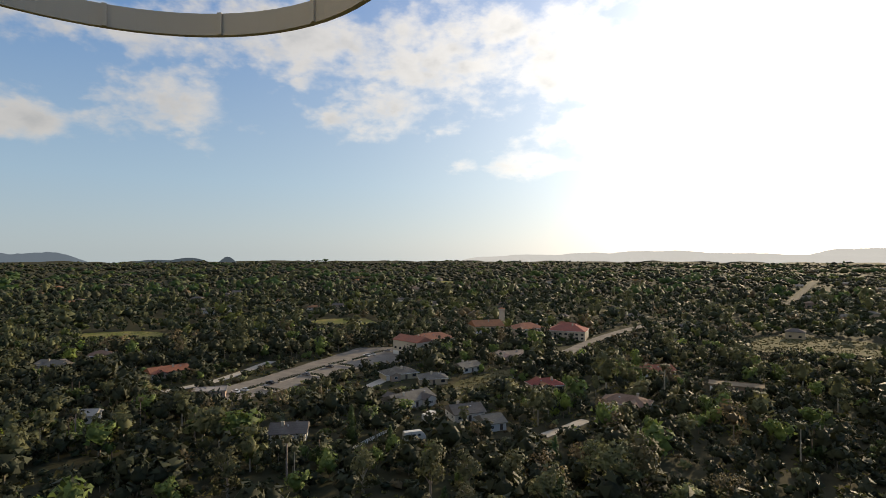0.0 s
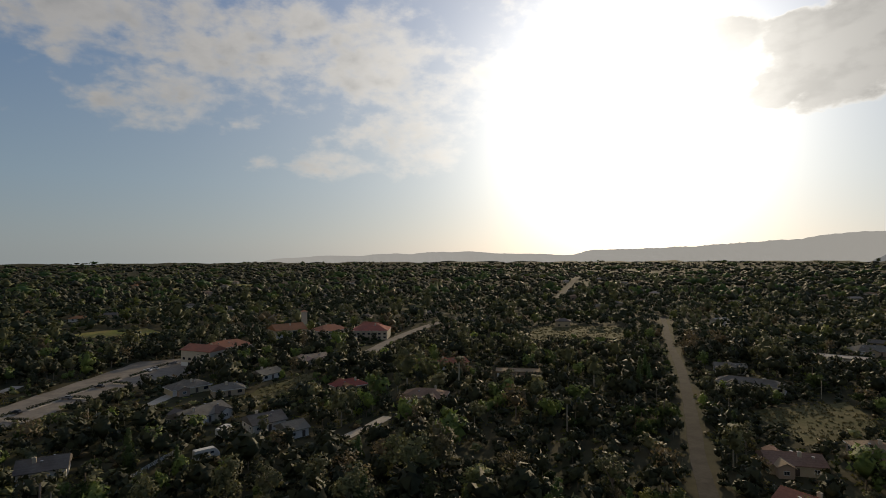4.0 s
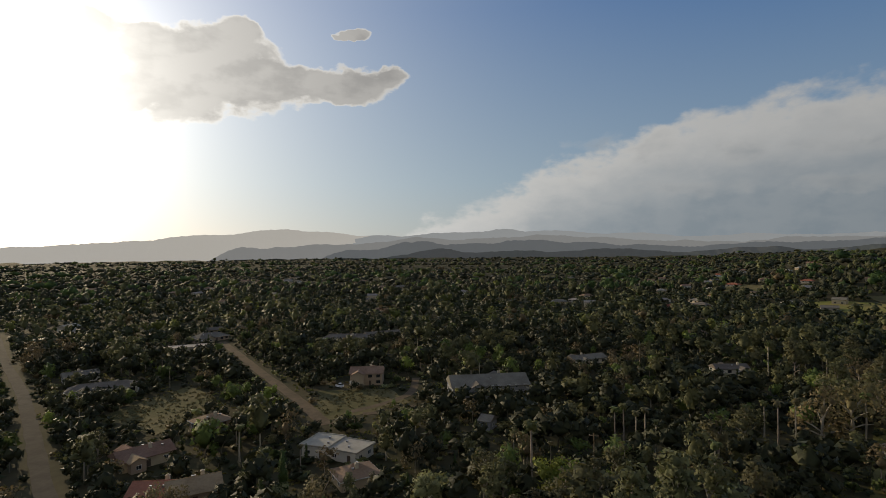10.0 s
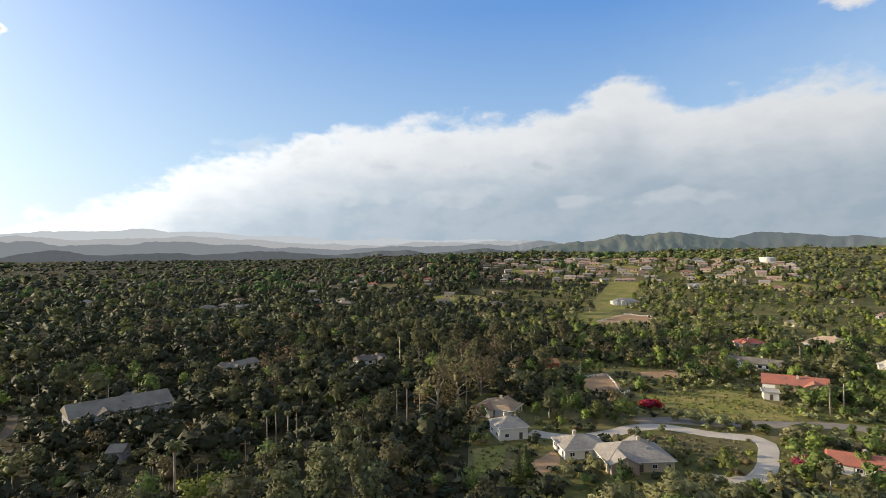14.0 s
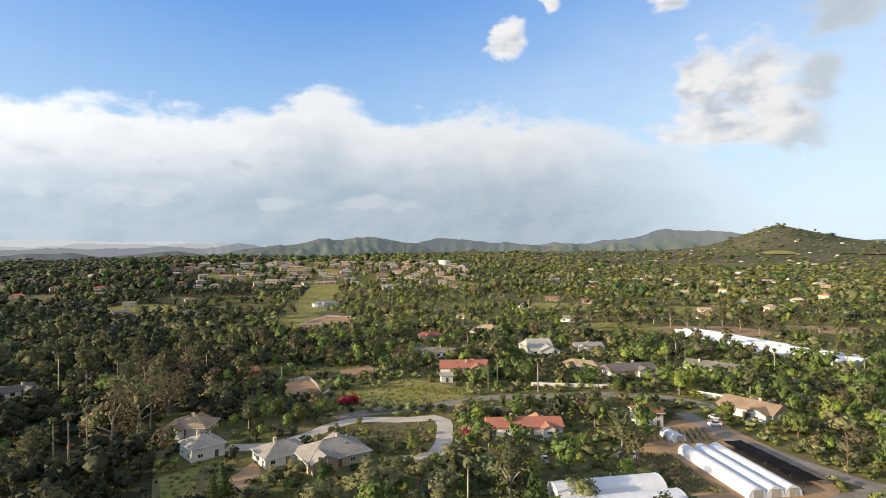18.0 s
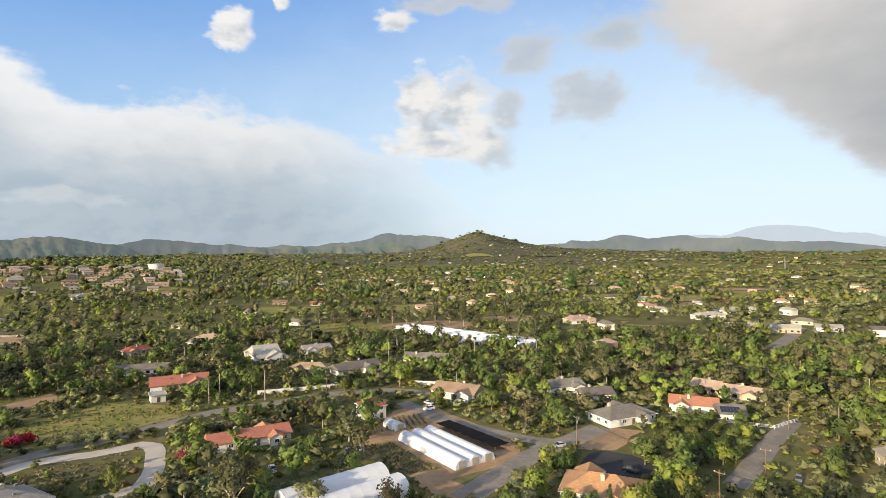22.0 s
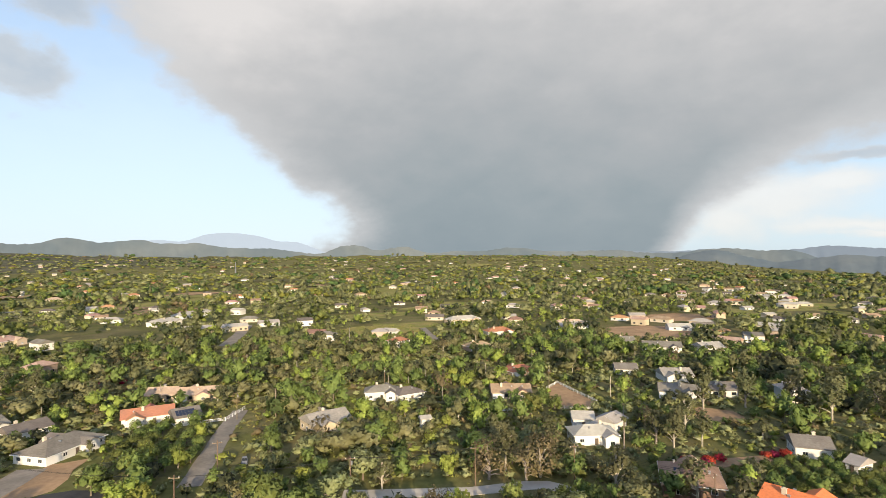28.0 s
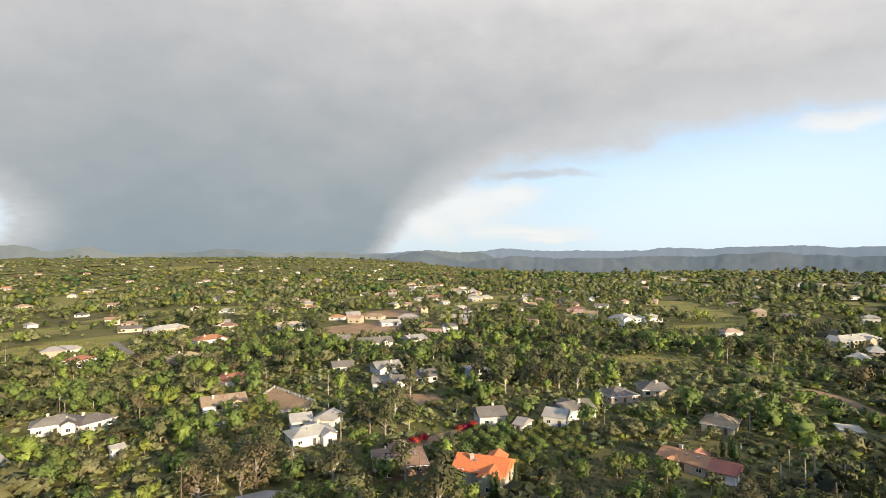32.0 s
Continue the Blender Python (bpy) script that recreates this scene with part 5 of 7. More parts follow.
house(-269.7, -85.1, 128, 13.4, 12, 3.4, "gable", "stone", "white", "low white house with a weathered pale shingle gable roof")
house(-238.9, -73.6, 110, 15.6, 11, 3.4, "gable", "slate", "white", "low white house with a grey shingle gable roof")
house(-254.0, -61.5, 124, 10.8, 11, 3.2, "gable", "slate", "white", "low white house with a grey shingle gable roof")
house(-270.7, -109.6, 121, 10.5, 10, 3.0, "gable", "slate", "white", "low white house with a grey shingle gable roof")
house(-349.8, -141.7, 122, 11.0, 12, 4.0, "gable", "slate", "white", "low white house with a grey shingle gable roof")
house(-187.5, -10.5, 66, 3.2, 7, 3.0, "gable", "pale", "white", "low white house with a pale flat-sheet gable roof")
house(-246.7, 44.1, 99, 3.5, 8, 3.0, "gable", "slate", "tan", "low tan house with a grey shingle gable roof")
house(-317.9, 154.8, 51, 9.4, 12, 5.0, "hip", "pale", "tan", "two-storey tan house with a pale flat-sheet hip roof")
house(-342.1, 175.0, 70, 6.8, 12, 5.0, "hip", "pale", "tan", "two-storey tan house with a pale flat-sheet hip roof")
house(-385.3, 183.7, 123, 38.1, 12, 5.0, "hip", "pale", "tan", "two-storey tan house with a pale flat-sheet hip roof")
house(-499.9, 82.1, 119, 18.5, 12, 4.4, "hip", "pale", "white", "two-storey white house with a pale flat-sheet hip roof")
house(-478.6, 59.1, 119, 19.2, 18, 6.0, "hip", "pale", "white", "two-storey white house with a pale flat-sheet hip roof")
house(-232.4, 79.9, 112, 10.0, 8, 3.0, "gable", "pink", "tan", "low tan house with a faded pink tile gable roof")
house(-197.8, 93.2, 79, 5.9, 7, 2.6, "flat", "pale", "tan", "low tan house with a pale flat roof")
house(-7.0, 346.0, 28, 26.0, 14, 7.5, "hip", "terracotta", "cream", "large cream school building with a terracotta tile hip roof")
house(-18.4, 326.8, -43, 20.8, 12, 9.0, "gable", "terracotta", "cream", "large cream school building with a terracotta tile gable roof")
house(48.0, 443.2, 0, 4.1, 5, 16.0, "hip", "terracotta", "cream", "slender cream bell tower with a terracotta cap")
house(33.4, 421.0, 15, 22.8, 18, 6.0, "gable", "red", "cream", "large cream school building with a red tile gable roof")
house(61.8, 405.5, 28, 24.0, 16, 6.0, "hip", "terracotta", "cream", "large cream school building with a terracotta tile hip roof")
house(90.3, 392.0, -22, 26.4, 20, 6.5, "hip", "terracotta", "cream", "large cream school building with a terracotta tile hip roof")
house(-50.2, 178.1, 8, 11.2, 10, 3.2, "gable", "slate", "white", "low white house with a grey shingle gable roof")
house(-13.8, 218.1, 43, 18.8, 11, 3.0, "gable", "slate", "white", "low white house with a grey shingle gable roof")
house(8.1, 200.6, 20, 11.7, 10, 3.2, "gable", "slate", "white", "low white house with a grey shingle gable roof")
house(16.5, 189.1, 24, 7.4, 9, 3.0, "gable", "slate", "white", "low white house with a grey shingle gable roof")
house(-21.6, 265.7, 26, 16.3, 10, 3.0, "hip", "slate", "tan", "low tan house with a grey shingle hip roof")
house(-4.9, 255.4, 10, 12.7, 9, 3.0, "hip", "slate", "tan", "low tan house with a grey shingle hip roof")
house(12.3, 281.1, 40, 12.6, 9, 3.0, "gable", "slate", "white", "low white house with a grey shingle gable roof")
house(-136.3, 269.1, 44, 17.6, 10, 3.0, "gable", "red", "tan", "low tan house with a red tile gable roof")
house(-98.5, 229.9, 17, 12.6, 8, 2.8, "flat", "pale", "tan", "low tan house with a pale flat roof")
house(-202.9, 283.3, -15, 15.6, 10, 3.0, "gable", "slate", "tan", "low tan house with a grey shingle gable roof")
house(-196.2, 311.2, 27, 11.1, 10, 3.0, "hip", "brown", "tan", "low tan house with a brown shingle hip roof")
house(71.6, 212.2, -30, 17.5, 11, 3.2, "hip", "brown", "tan", "low tan house with a brown shingle hip roof")
house(104.5, 272.1, 11, 20.2, 10, 3.0, "gable", "red", "tan", "low tan house with a red tile gable roof")
house(45.5, 241.7, 16, 14.1, 10, 3.2, "hip", "red", "tan", "low tan house with a red tile hip roof")
house(38.0, 311.9, 23, 17.2, 10, 3.0, "gable", "pink", "tan", "low tan house with a faded pink tile gable roof")
house(128.9, 238.9, -27, 20.7, 8, 3.0, "flat", "brown", "tan", "low tan house with a brown shingle flat roof")
house(-127.6, 195.6, 12, 6.5, 7, 3.0, "gable", "pale", "white", "low white house with a pale flat-sheet gable roof")
house(185.7, 10.7, -110, 3.9, 6, 3.4, "gable", "slate", "greywall", "low grey house with a grey shingle gable roof")


PLAIN = {}
MASS = {}


def far_house(x, y, rot, L, W, H, roof, rc, wc, group, single):
    """A distant house with eaved roof: a thing of its own where it stands near enough, else part of a mass of houses."""
    HOUSES.append((x, y, L, W, radians(rot), H))
    hx, hy = L / 2, W / 2
    walls = [block(-hx, hx, -hy, hy, -1.5, H)]
    if roof == "gable":
        g = H + W * 0.19
        walls = [([(-hx, -hy, -1.5), (-hx, hy, -1.5), (-hx, hy, H), (-hx, 0, g), (-hx, -hy, H), (hx, -hy, -1.5), (hx, hy, -1.5), (hx, hy, H), (hx, 0, g), (hx, -hy, H)],
                  [(0, 4, 3, 2, 1), (5, 6, 7, 8, 9), (0, 5, 9, 4), (1, 2, 7, 6)])]
    pieces, _ = roof_shape(L, W, H, roof, False)
    at = pose(x, y, lift(x, y), 0, 0, rot)
    if not single:
        for nm, ps, mat in (("walls", walls, wc), ("roofs", pieces, rc), ("windows", [block(u - 0.8, u + 0.8, s * hy - 0.06, s * hy + 0.06, 1.0, 2.3) for s in (-1, 1) for u in (-hx * 0.5, hx * 0.5)], "glass")):
            for v, f in ps:
                MASS.setdefault((group, nm, mat), []).append(([at @ Vector(p) for p in v], f))
        return
    key = (L, W, H, roof, rc, wc)
    if key not in PLAIN:
        PLAIN[key] = shape("wall", walls, M[wc]), shape("roof", pieces, M[rc])
    words = {"slate": "grey", "brown": "brown", "terracotta": "terracotta", "red": "red", "pink": "pinkish", "pale": "pale"}
    root = thing("house", at, "%s %s house with a %s roof among trees" % ("two-storey" if H > 4.3 else "low", "white" if wc == "white" else "tan", words[rc]), "house", group)
    for nm, me in zip(("wall", "roof"), PLAIN[key]):
        part(nm, me, root)
    for u in (-hx * 0.5, hx * 0.5):
        part("window", FAR_WINDOW, root, at=pose(u, -hy, 1.0))


def far_houses(seed, n, b0, b1, r0, r1, roofs, gap, group, row=0, near=0):
    """Strews distant houses over a stretch of country, in loose streets; those within near are things of their own."""
    rng = np.random.default_rng(seed)
    done = 0
    for _ in range(n * 14):
        if done >= n:
            break
        b = rng.uniform(b0, b1)
        r = r0 + (r1 - r0) * rng.uniform(0, 1) ** 0.9
        if row:
            r = round(r / row) * row + rng.uniform(-3, 3)
        p = bearing(b, r)
        if any((p.x - h[0]) ** 2 + (p.y - h[1]) ** 2 < (gap + 0.5 * h[2]) ** 2 for h in HOUSES):
            continue
        if any(np.min(np.hypot(q[:, 0] - p.x, q[:, 1] - p.y)) < 14 for q, w in ROADS):
            continue
        L, W, H = [(11, 8, 3.0), (14, 9, 3.2), (17, 10, 3.3), (12, 9, 5.2)][rng.integers(4)]
        rc = roofs[rng.integers(len(roofs))]
        wc = ["white", "tan", "cream"][rng.integers(3)] if not row else "tan"
        far_house(p.x, p.y, (-b + rng.normal(0, 25)) if not row else -b + rng.normal(0, 8), L, W, H, ["gable", "hip"][rng.integers(2)], rc, wc, group, r < near)
        done += 1


far_houses(1, 150, 122, 151, 780, 1090, ["pink", "brown", "pale", "pale"], 6, "tract houses on the ridge", 26)
far_houses(2, 34, 103, 124, 560, 1100, ["slate", "pale", "brown", "red"], 20, "houses along the ridge", 0, 800)
far_houses(3, 60, 150, 200, 420, 1500, ["pale", "pale", "slate", "terracotta", "pink", "brown"], 22, "houses on the southern slope", 0, 760)
far_houses(4, 90, 195, 262, 430, 1500, ["pale", "pale", "slate", "pink", "brown", "terracotta"], 18, "houses on the western slope", 0, 720)
far_houses(5, 44, 248, 276, 470, 900, ["pale", "slate", "pink", "brown"], 10, "houses of the western estate", 0, 640)
far_houses(6, 34, 276, 300, 420, 1300, ["slate", "pale", "pink"], 22, "houses in the western valley", 0, 700)
far_houses(7, 50, -38, 30, 420, 1300, ["slate", "red", "slate", "brown"], 22, "houses in the northern woods", 0, 600)
far_houses(8, 60, 28, 104, 430, 1400, ["slate", "pale", "brown", "slate"], 22, "houses in the sunward valley", 0, 600)
far_houses(10, 30, 192, 264, 340, 820, ["slate", "pink", "brown", "slate", "pale"], 13, "houses of the western slope", 0, 560)
far_houses(9, 130, 160, 262, 1250, 3300, ["pale", "pale", "pink"], 30, "scattered houses on the far hills")
for _group in sorted({k[0] for k in MASS}):
    _root = None
    for (_g, _nm, _mat), _ps in MASS.items():
        if _g != _group:
            continue
        _me = shape(_nm, _ps, M[_mat])
        if _root is None:
            _root = tagged(new("far_houses", _me), "many small " + _group + " seen from afar", "houses", kind="stuff")
        else:
            part(_nm, _me, _root)

# ---- greenhouses ----
def arch(L, W, H, ribs, drop=0.035):
    """A film tunnel along x: an arched skin, slightly hollow between its hoops, closed at both ends."""
    n = 12
    prof = [(W / 2 * math.cos(math.pi * k / n), H * math.sin(math.pi * k / n) ** 0.8) for k in range(n + 1)]
    v, f = [], []
    xs = np.linspace(-L / 2, L / 2, ribs * 2 + 1)
    for i, x in enumerate(xs):
        s = 1.0 - (drop / H if i % 2 else 0.0)
        v += [(x, y * (1 if abs(y) > W / 2 - 0.01 else s), z * s) for y, z in prof]
    m = n + 1
    for i in range(len(xs) - 1):
        f += [(i * m + k, i * m + k + 1, (i + 1) * m + k + 1, (i + 1) * m + k) for k in range(n)]
    f.append(tuple(range(m)))
    f.append(tuple(range((len(xs) - 1) * m, len(xs) * m))[::-1])
    return v, f


def greenhouse(x, y, rot, L, W, H, bays, step, label, ribs=10, offset=0.0):
    """A row of film tunnels side by side, each with its own hoops and end doors."""
    root = thing("greenhouse", pose(x, y, lift(x, y), 0, 0, rot), label, "greenhouse")
    skin = shape("tunnel", [arch(L, W, H, ribs)], M["film"])
    frame_ = shape("hoop", [tube([(0, W / 2 * 1.01 * math.cos(math.pi * k / 8), H * 1.01 * math.sin(math.pi * k / 8) ** 0.8) for k in range(9)], [0.03] * 9, 4)], M["film"])
    door = shape("end_door", [block(-0.04, 0.04, -1.2, 1.2, 0.0, min(2.2, H * 0.8))], M["pale"])
    for b in range(bays):
        t = part("tunnel", skin, root, at=pose(b * offset, b * step, 0))
        for s in (-1, 1):
            part("end_door", door, t, at=pose(s * (L / 2 + 0.06), 0, 0))
        if L < 35:
            for k in np.linspace(-L / 2, L / 2, ribs + 1):
                part("hoop", frame_, t, at=pose(k, 0, 0))
    c, s = math.cos(radians(rot)), math.sin(radians(rot))
    mx, my = (bays - 1) * offset / 2, (bays - 1) * step / 2
    HOUSES.append((x + c * mx - s * my, y + s * mx + c * my, L + abs(offset) * bays, abs(step) * (bays - 1) + W, radians(rot), H))


greenhouse(36.5, -135.5, 41.8, 28, 9, 4.4, 2, 9.2, "large twin-bay white film greenhouse", 9)
greenhouse(14.5, -164.8, 129, 31, 4.7, 2.7, 3, 4.8, "three white film tunnels side by side on bare earth", 11)
greenhouse(29.4, -188.2, 134, 7.6, 4.4, 2.6, 1, 4, "short white film tunnel beside nursery beds", 4)
greenhouse(34.4, -404.7, 139, 79, 8, 4.2, 3, 8, "long white multi-bay greenhouse among gum trees", 16)
greenhouse(-11.6, -363.7, 151, 52, 8, 4.2, 3, 8, "long white multi-bay greenhouse stepping down the slope", 12)

# ---- nursery beds: rows of potted plants on the bare earth ----
def bed(px, py, ax, ay, bx, by, n, m, rng, rows):
    """Rows of pots over a slanted patch from (px, py) along a and b."""
    for i in range(n):
        if rng.uniform() < 0.15:
            continue
        for k in range(m):
            if rng.uniform() < 0.12:
                continue
            u, v = (i + rng.uniform(-0.08, 0.08)) / n, (k + rng.uniform(-0.2, 0.2)) / m
            rows.append((px + ax * u + bx * v, py + ay * u + by * v, rng.uniform(0.45, 1.0), 1.3, rng.uniform(0, 6), rng.integers(0, 4)))


def beds():
    rng, rows = np.random.default_rng(77), []
    bed(36.5, -168.5, -9, -4.5, -17, 21, 10, 34, rng, rows)
    bed(38, -180, -22, -10, 5, -15, 12, 22, rng, rows)
    bed(9, -172, -4.5, -3, -11, 13, 4, 18, rng, rows)
    rows = np.array(rows)
    woods("nursery_plants", "shrub", rows[::2], "rows of low potted plants on bare earth", DOT)
    woods("nursery_saplings", "broad", rows[1::4], "rows of dark green potted saplings", DOT)
    woods("nursery_heathers", "brown", rows[3::4], "rows of rusty-leaved potted heathers", DOT)


beds()


# ---- black shade net on low posts beside the tunnels ----
def shade_net(x0, y0, x1, y1, width, high):
    d, rot = math.hypot(x1 - x0, y1 - y0), math.degrees(math.atan2(y1 - y0, x1 - x0))
    root = thing("shade_net", pose(x0, y0, 0, 0, 0, rot), "black shade net stretched over low posts beside the tunnels", "shade net")
    n, m = 14, 5
    v = [(d * i / n, width * (k / m - 0.5), high - 0.16 * math.sin(math.pi * ((i * 0.5) % 1)) - 0.1 * math.sin(math.pi * k / m)) for i in range(n + 1) for k in range(m + 1)]
    v += [(a, b, c - 0.03) for a, b, c in v]
    w = (n + 1) * (m + 1)
    f = []
    for i in range(n):
        for k in range(m):
            a = i * (m + 1) + k
            f += [(a, a + m + 1, a + m + 2, a + 1), (w + a, w + a + 1, w + a + m + 2, w + a + m + 1)]
    part("net", shape("net", [(v, f)], M["net"]), root)
    post = shape("post", [tube([(0, 0, -0.2), (0, 0, high)], [0.05, 0.05], 6)], M["wood"])
    for i in range(0, n + 1, 2):
        for s in (-1, 1):
            part("post", post, root, at=pose(d * i / n, s * width * 0.49, 0))


shade_net(12.6, -190.5, -7.2, -167.8, 6.0, 1.7)

# ---- vehicles ----
WHEEL = shape("wheel", [tube([(0, -0.11, 0), (0, 0.11, 0)], [0.33, 0.33], 12)], M["rubber"])
RIM = shape("rim", [tube([(0, -0.12, 0), (0, 0.12, 0)], [0.19, 0.19], 8)], M["metal"])


def hull(sections):
    """A body lofted through cross-sections: x, half width, low, high."""
    v, f = [], []
    for x, w, lo, hi in sections:
        v += [(x, -w, lo), (x, -w * 0.98, (lo + hi) / 2), (x, -w * 0.86, hi), (x, w * 0.86, hi), (x, w * 0.98, (lo + hi) / 2), (x, w, lo)]
    for i in range(len(sections) - 1):
        for k in range(6):
            a, b = i * 6 + k, i * 6 + (k + 1) % 6
            f.append((a, b, b + 6, a + 6))
    f += [(5, 4, 3, 2, 1, 0), tuple(range(len(v) - 6, len(v)))]
    return v, f


CAR_BODY = [(-2.2, 0.75, 0.35, 0.75), (-2.1, 0.85, 0.3, 0.95), (-1.0, 0.88, 0.28, 1.0), (0.9, 0.88, 0.28, 0.98), (2.0, 0.84, 0.3, 0.85), (2.25, 0.72, 0.38, 0.7)]
CAR_CABIN = [(-1.75, 0.7, 0.92, 1.0), (-1.15, 0.72, 0.92, 1.45), (0.15, 0.72, 0.92, 1.48), (1.05, 0.68, 0.92, 0.98)]


def car(x, y, rot, colour, words, tall=1.0):
    mat = M.get("car_" + colour) or material("car paint " + colour, {"white": (0.75, 0.75, 0.75), "black": (0.03, 0.03, 0.035), "silver": (0.45, 0.46, 0.47), "grey": (0.2, 0.2, 0.21)}[colour], 0.04, 1.0, 0.3)
    M["car_" + colour] = mat
    root = thing("car", pose(x, y, lift(x, y) + 0.1, 0, 0, rot), words, "car")
    part("body", shape("body", [hull([(a, b, c, d * tall) for a, b, c, d in CAR_BODY])], mat), root)
    part("cabin_glass", shape("cabin_glass", [hull([(a, b, c * tall, d * tall - 0.04) for a, b, c, d in CAR_CABIN])], M["glass"]), root)
    part("car_roof", shape("car_roof", [block(-1.2, 0.2, -0.62, 0.62, 1.42 * tall, 1.5 * tall)], mat), root)
    for wx in (-1.35, 1.4):
        for wy in (-0.82, 0.82):
            w = part("wheel", WHEEL, root, at=pose(wx, wy, 0.33))
            part("rim", RIM, w)
    HOUSES.append((x, y, 4.6, 2, radians(rot), 1.4))


def camper(x, y, rot, words):
    """A boxy white motor home."""
    root = thing("camper", pose(x, y, 0.1, 0, 0, rot), words, "camper")
    part("body", shape("body", [hull([(-3.6, 1.15, 0.5, 2.9), (-3.5, 1.2, 0.45, 3.1), (2.2, 1.2, 0.45, 3.1), (2.9, 1.15, 0.5, 2.4), (3.6, 1.0, 0.5, 1.4)])], M["white"]), root)
    for u in (-2.2, -0.3, 1.3):
        part("window", shape("window", [block(u - 0.5, u + 0.5, -1.24, -1.17, 1.7, 2.3)], M["glass"]), root)
    for wx in (-2.0, 2.5):
        for wy in (-1.0, 1.0):
            part("wheel", WHEEL, root, at=pose(wx, wy, 0.33))
    HOUSES.append((x, y, 7.4, 2.6, radians(rot), 3))


car(57.6, -148.7, 120, "silver", "silver car parked on a driveway beside a tiled house")
car(-24.8, -171, 25, "silver", "silver car parked on the roadside verge")
car(-41.6, -152.3, 150, "black", "black car parked on dark asphalt turning circle")
car(19.2, -209.6, 30, "white", "white pickup parked beside the nursery", 1.15)
car(36.8, -165.1, 100, "white", "white car parked beside nursery beds")
car(39.8, -163, 100, "grey", "grey car parked beside nursery beds")
car(234.4, 79.7, 60, "white", "white van parked by a two-storey tan house", 1.3)
car(-199.2, -135, 60, "black", "black car parked before a garage")
car(-83.1, -147.6, 60, "grey", "dark grey car on the lane", 1.1)
car(66, -247, 10, "white", "white car parked at a low house")
car(20, -218, 140, "silver", "silver car parked beside a red-roofed house")
camper(-4.8, 196.5, 60, "white motor home parked beside a grey house")
camper(-9.2, 175.6, 20, "white trailer parked on bare ground")

# ---- planted islands and cars on the school car park ----
def island(x, y, rot, L):
    root = thing("planted_island", pose(x, y, 0, 0, 0, rot), "kerbed planted island on the asphalt car park", "planter", "islands of the car park")
    part("kerb", shape("kerb", [block(-L / 2, L / 2, -1.1, 1.1, -0.1, 0.22)], M["concrete"]), root)
    rng = np.random.default_rng(int(abs(x * 10)))
    v, f = foliage(rng, [((u, 0, 0.75), (1.3, 1.0, 0.7)) for u in np.linspace(-L / 2 + 1, L / 2 - 1, max(2, int(L / 1.7)))], 160, 0.28)
    part("hedge", mesh_from("hedge", v, f, M["leaf_oak"]), root)
    HOUSES.append((x, y, L, 2.4, radians(rot), 0.5))


for _x, _y, _a, _l in ((-84, 245, 64, 14), (-74, 262, 64, 16), (-66, 282, 62, 14), (-58, 298, 60, 14), (-48, 312, 58, 12), (-40, 330, 56, 12), (-76, 240, 150, 9), (-62, 268, 150, 9), (-52, 292, 150, 9)):
    island(_x, _y, _a, _l)
for _i, (_x, _y, _a) in enumerate(((-90, 236, 150), (-87, 238.5, 150), (-68, 270, 150), (-60, 288, 150), (-45, 320, 148), (-42, 323, 148), (-34, 336, 148), (-80, 252, 150))):
    car(_x, _y, _a, ("white", "silver", "grey", "black")[_i % 4], ("white", "silver", "grey", "black")[_i % 4] + " car parked on the school car park")

# ---- poles and wires ----
POLE = shape("pole", [tube([(0, 0, -0.5), (0, 0, 10.5)], [0.17, 0.11], 8)], M["wood"])
ARM = shape("crossarm", [block(-1.3, 1.3, -0.07, 0.07, 9.7, 9.85)], M["wood"])
CUP = shape("insulator", [tube([(0, 0, 9.85), (0, 0, 10.1)], [0.06, 0.04], 6)], M["trim"])
CAN = shape("transformer", [tube([(0.35, 0, 8.2), (0.35, 0, 9.1)], [0.24, 0.24], 8)], M["metal"])


def pole(x, y, rot, can=False):
    root = thing("utility_pole", pose(x, y, lift(x, y), 0, 0, rot), "brown wooden utility pole with a crossarm" + (" and transformer" if can else ""), "utility pole", "utility poles along the lanes")
    part("post", POLE, root)
    part("crossarm", ARM, root)
    for u in (-1.1, 0.0, 1.1):
        part("insulator", CUP, root, at=pose(u, 0, 0))
    if can:
        part("transformer", CAN, root)


def wires(a, b, rot):
    """Three sagging wires between two poles."""
    span = thing("power_line", pose(a[0], a[1], 0), "thin dark overhead power wires between poles", "power line")
    for u in (-1.1, 0.0, 1.1):
        dx, dy = u * math.cos(radians(rot)), u * math.sin(radians(rot))
        pts = [((b[0] - a[0]) * t + dx, (b[1] - a[1]) * t + dy, 10.1 - 4 * 0.9 * t * (1 - t)) for t in np.linspace(0, 1, 9)]
        part("wire", shape("wire", [tube(pts, [0.022] * 9, 3)], M["rubber"]), span)


LINE = [(-29.9, -169, 30), (-54.7, -128.1, 40), (-88, -106, 52), (-113.6, -86.4, 52), (-131, -67, 62), (-133.0, -33.4, 85)]
for _i, (_x, _y, _a) in enumerate(LINE):
    pole(_x, _y, _a + 90, _i % 2 == 0)
    if _i:
        wires(LINE[_i - 1], (_x, _y), _a + 90)
for _x, _y, _a in ((-72.6, -143.1, 150), (-168.8, -179.1, 60), (-215.4, -122.1, 40), (-184.1, 15.9, 20), (-155.9, 47.7, 70), (-15.4, -182, 140), (62.1, -219.2, 160), (-104, -190, 140), (152, -20, 80), (6, -232, 150)):
    pole(_x, _y, _a, _x < -100)


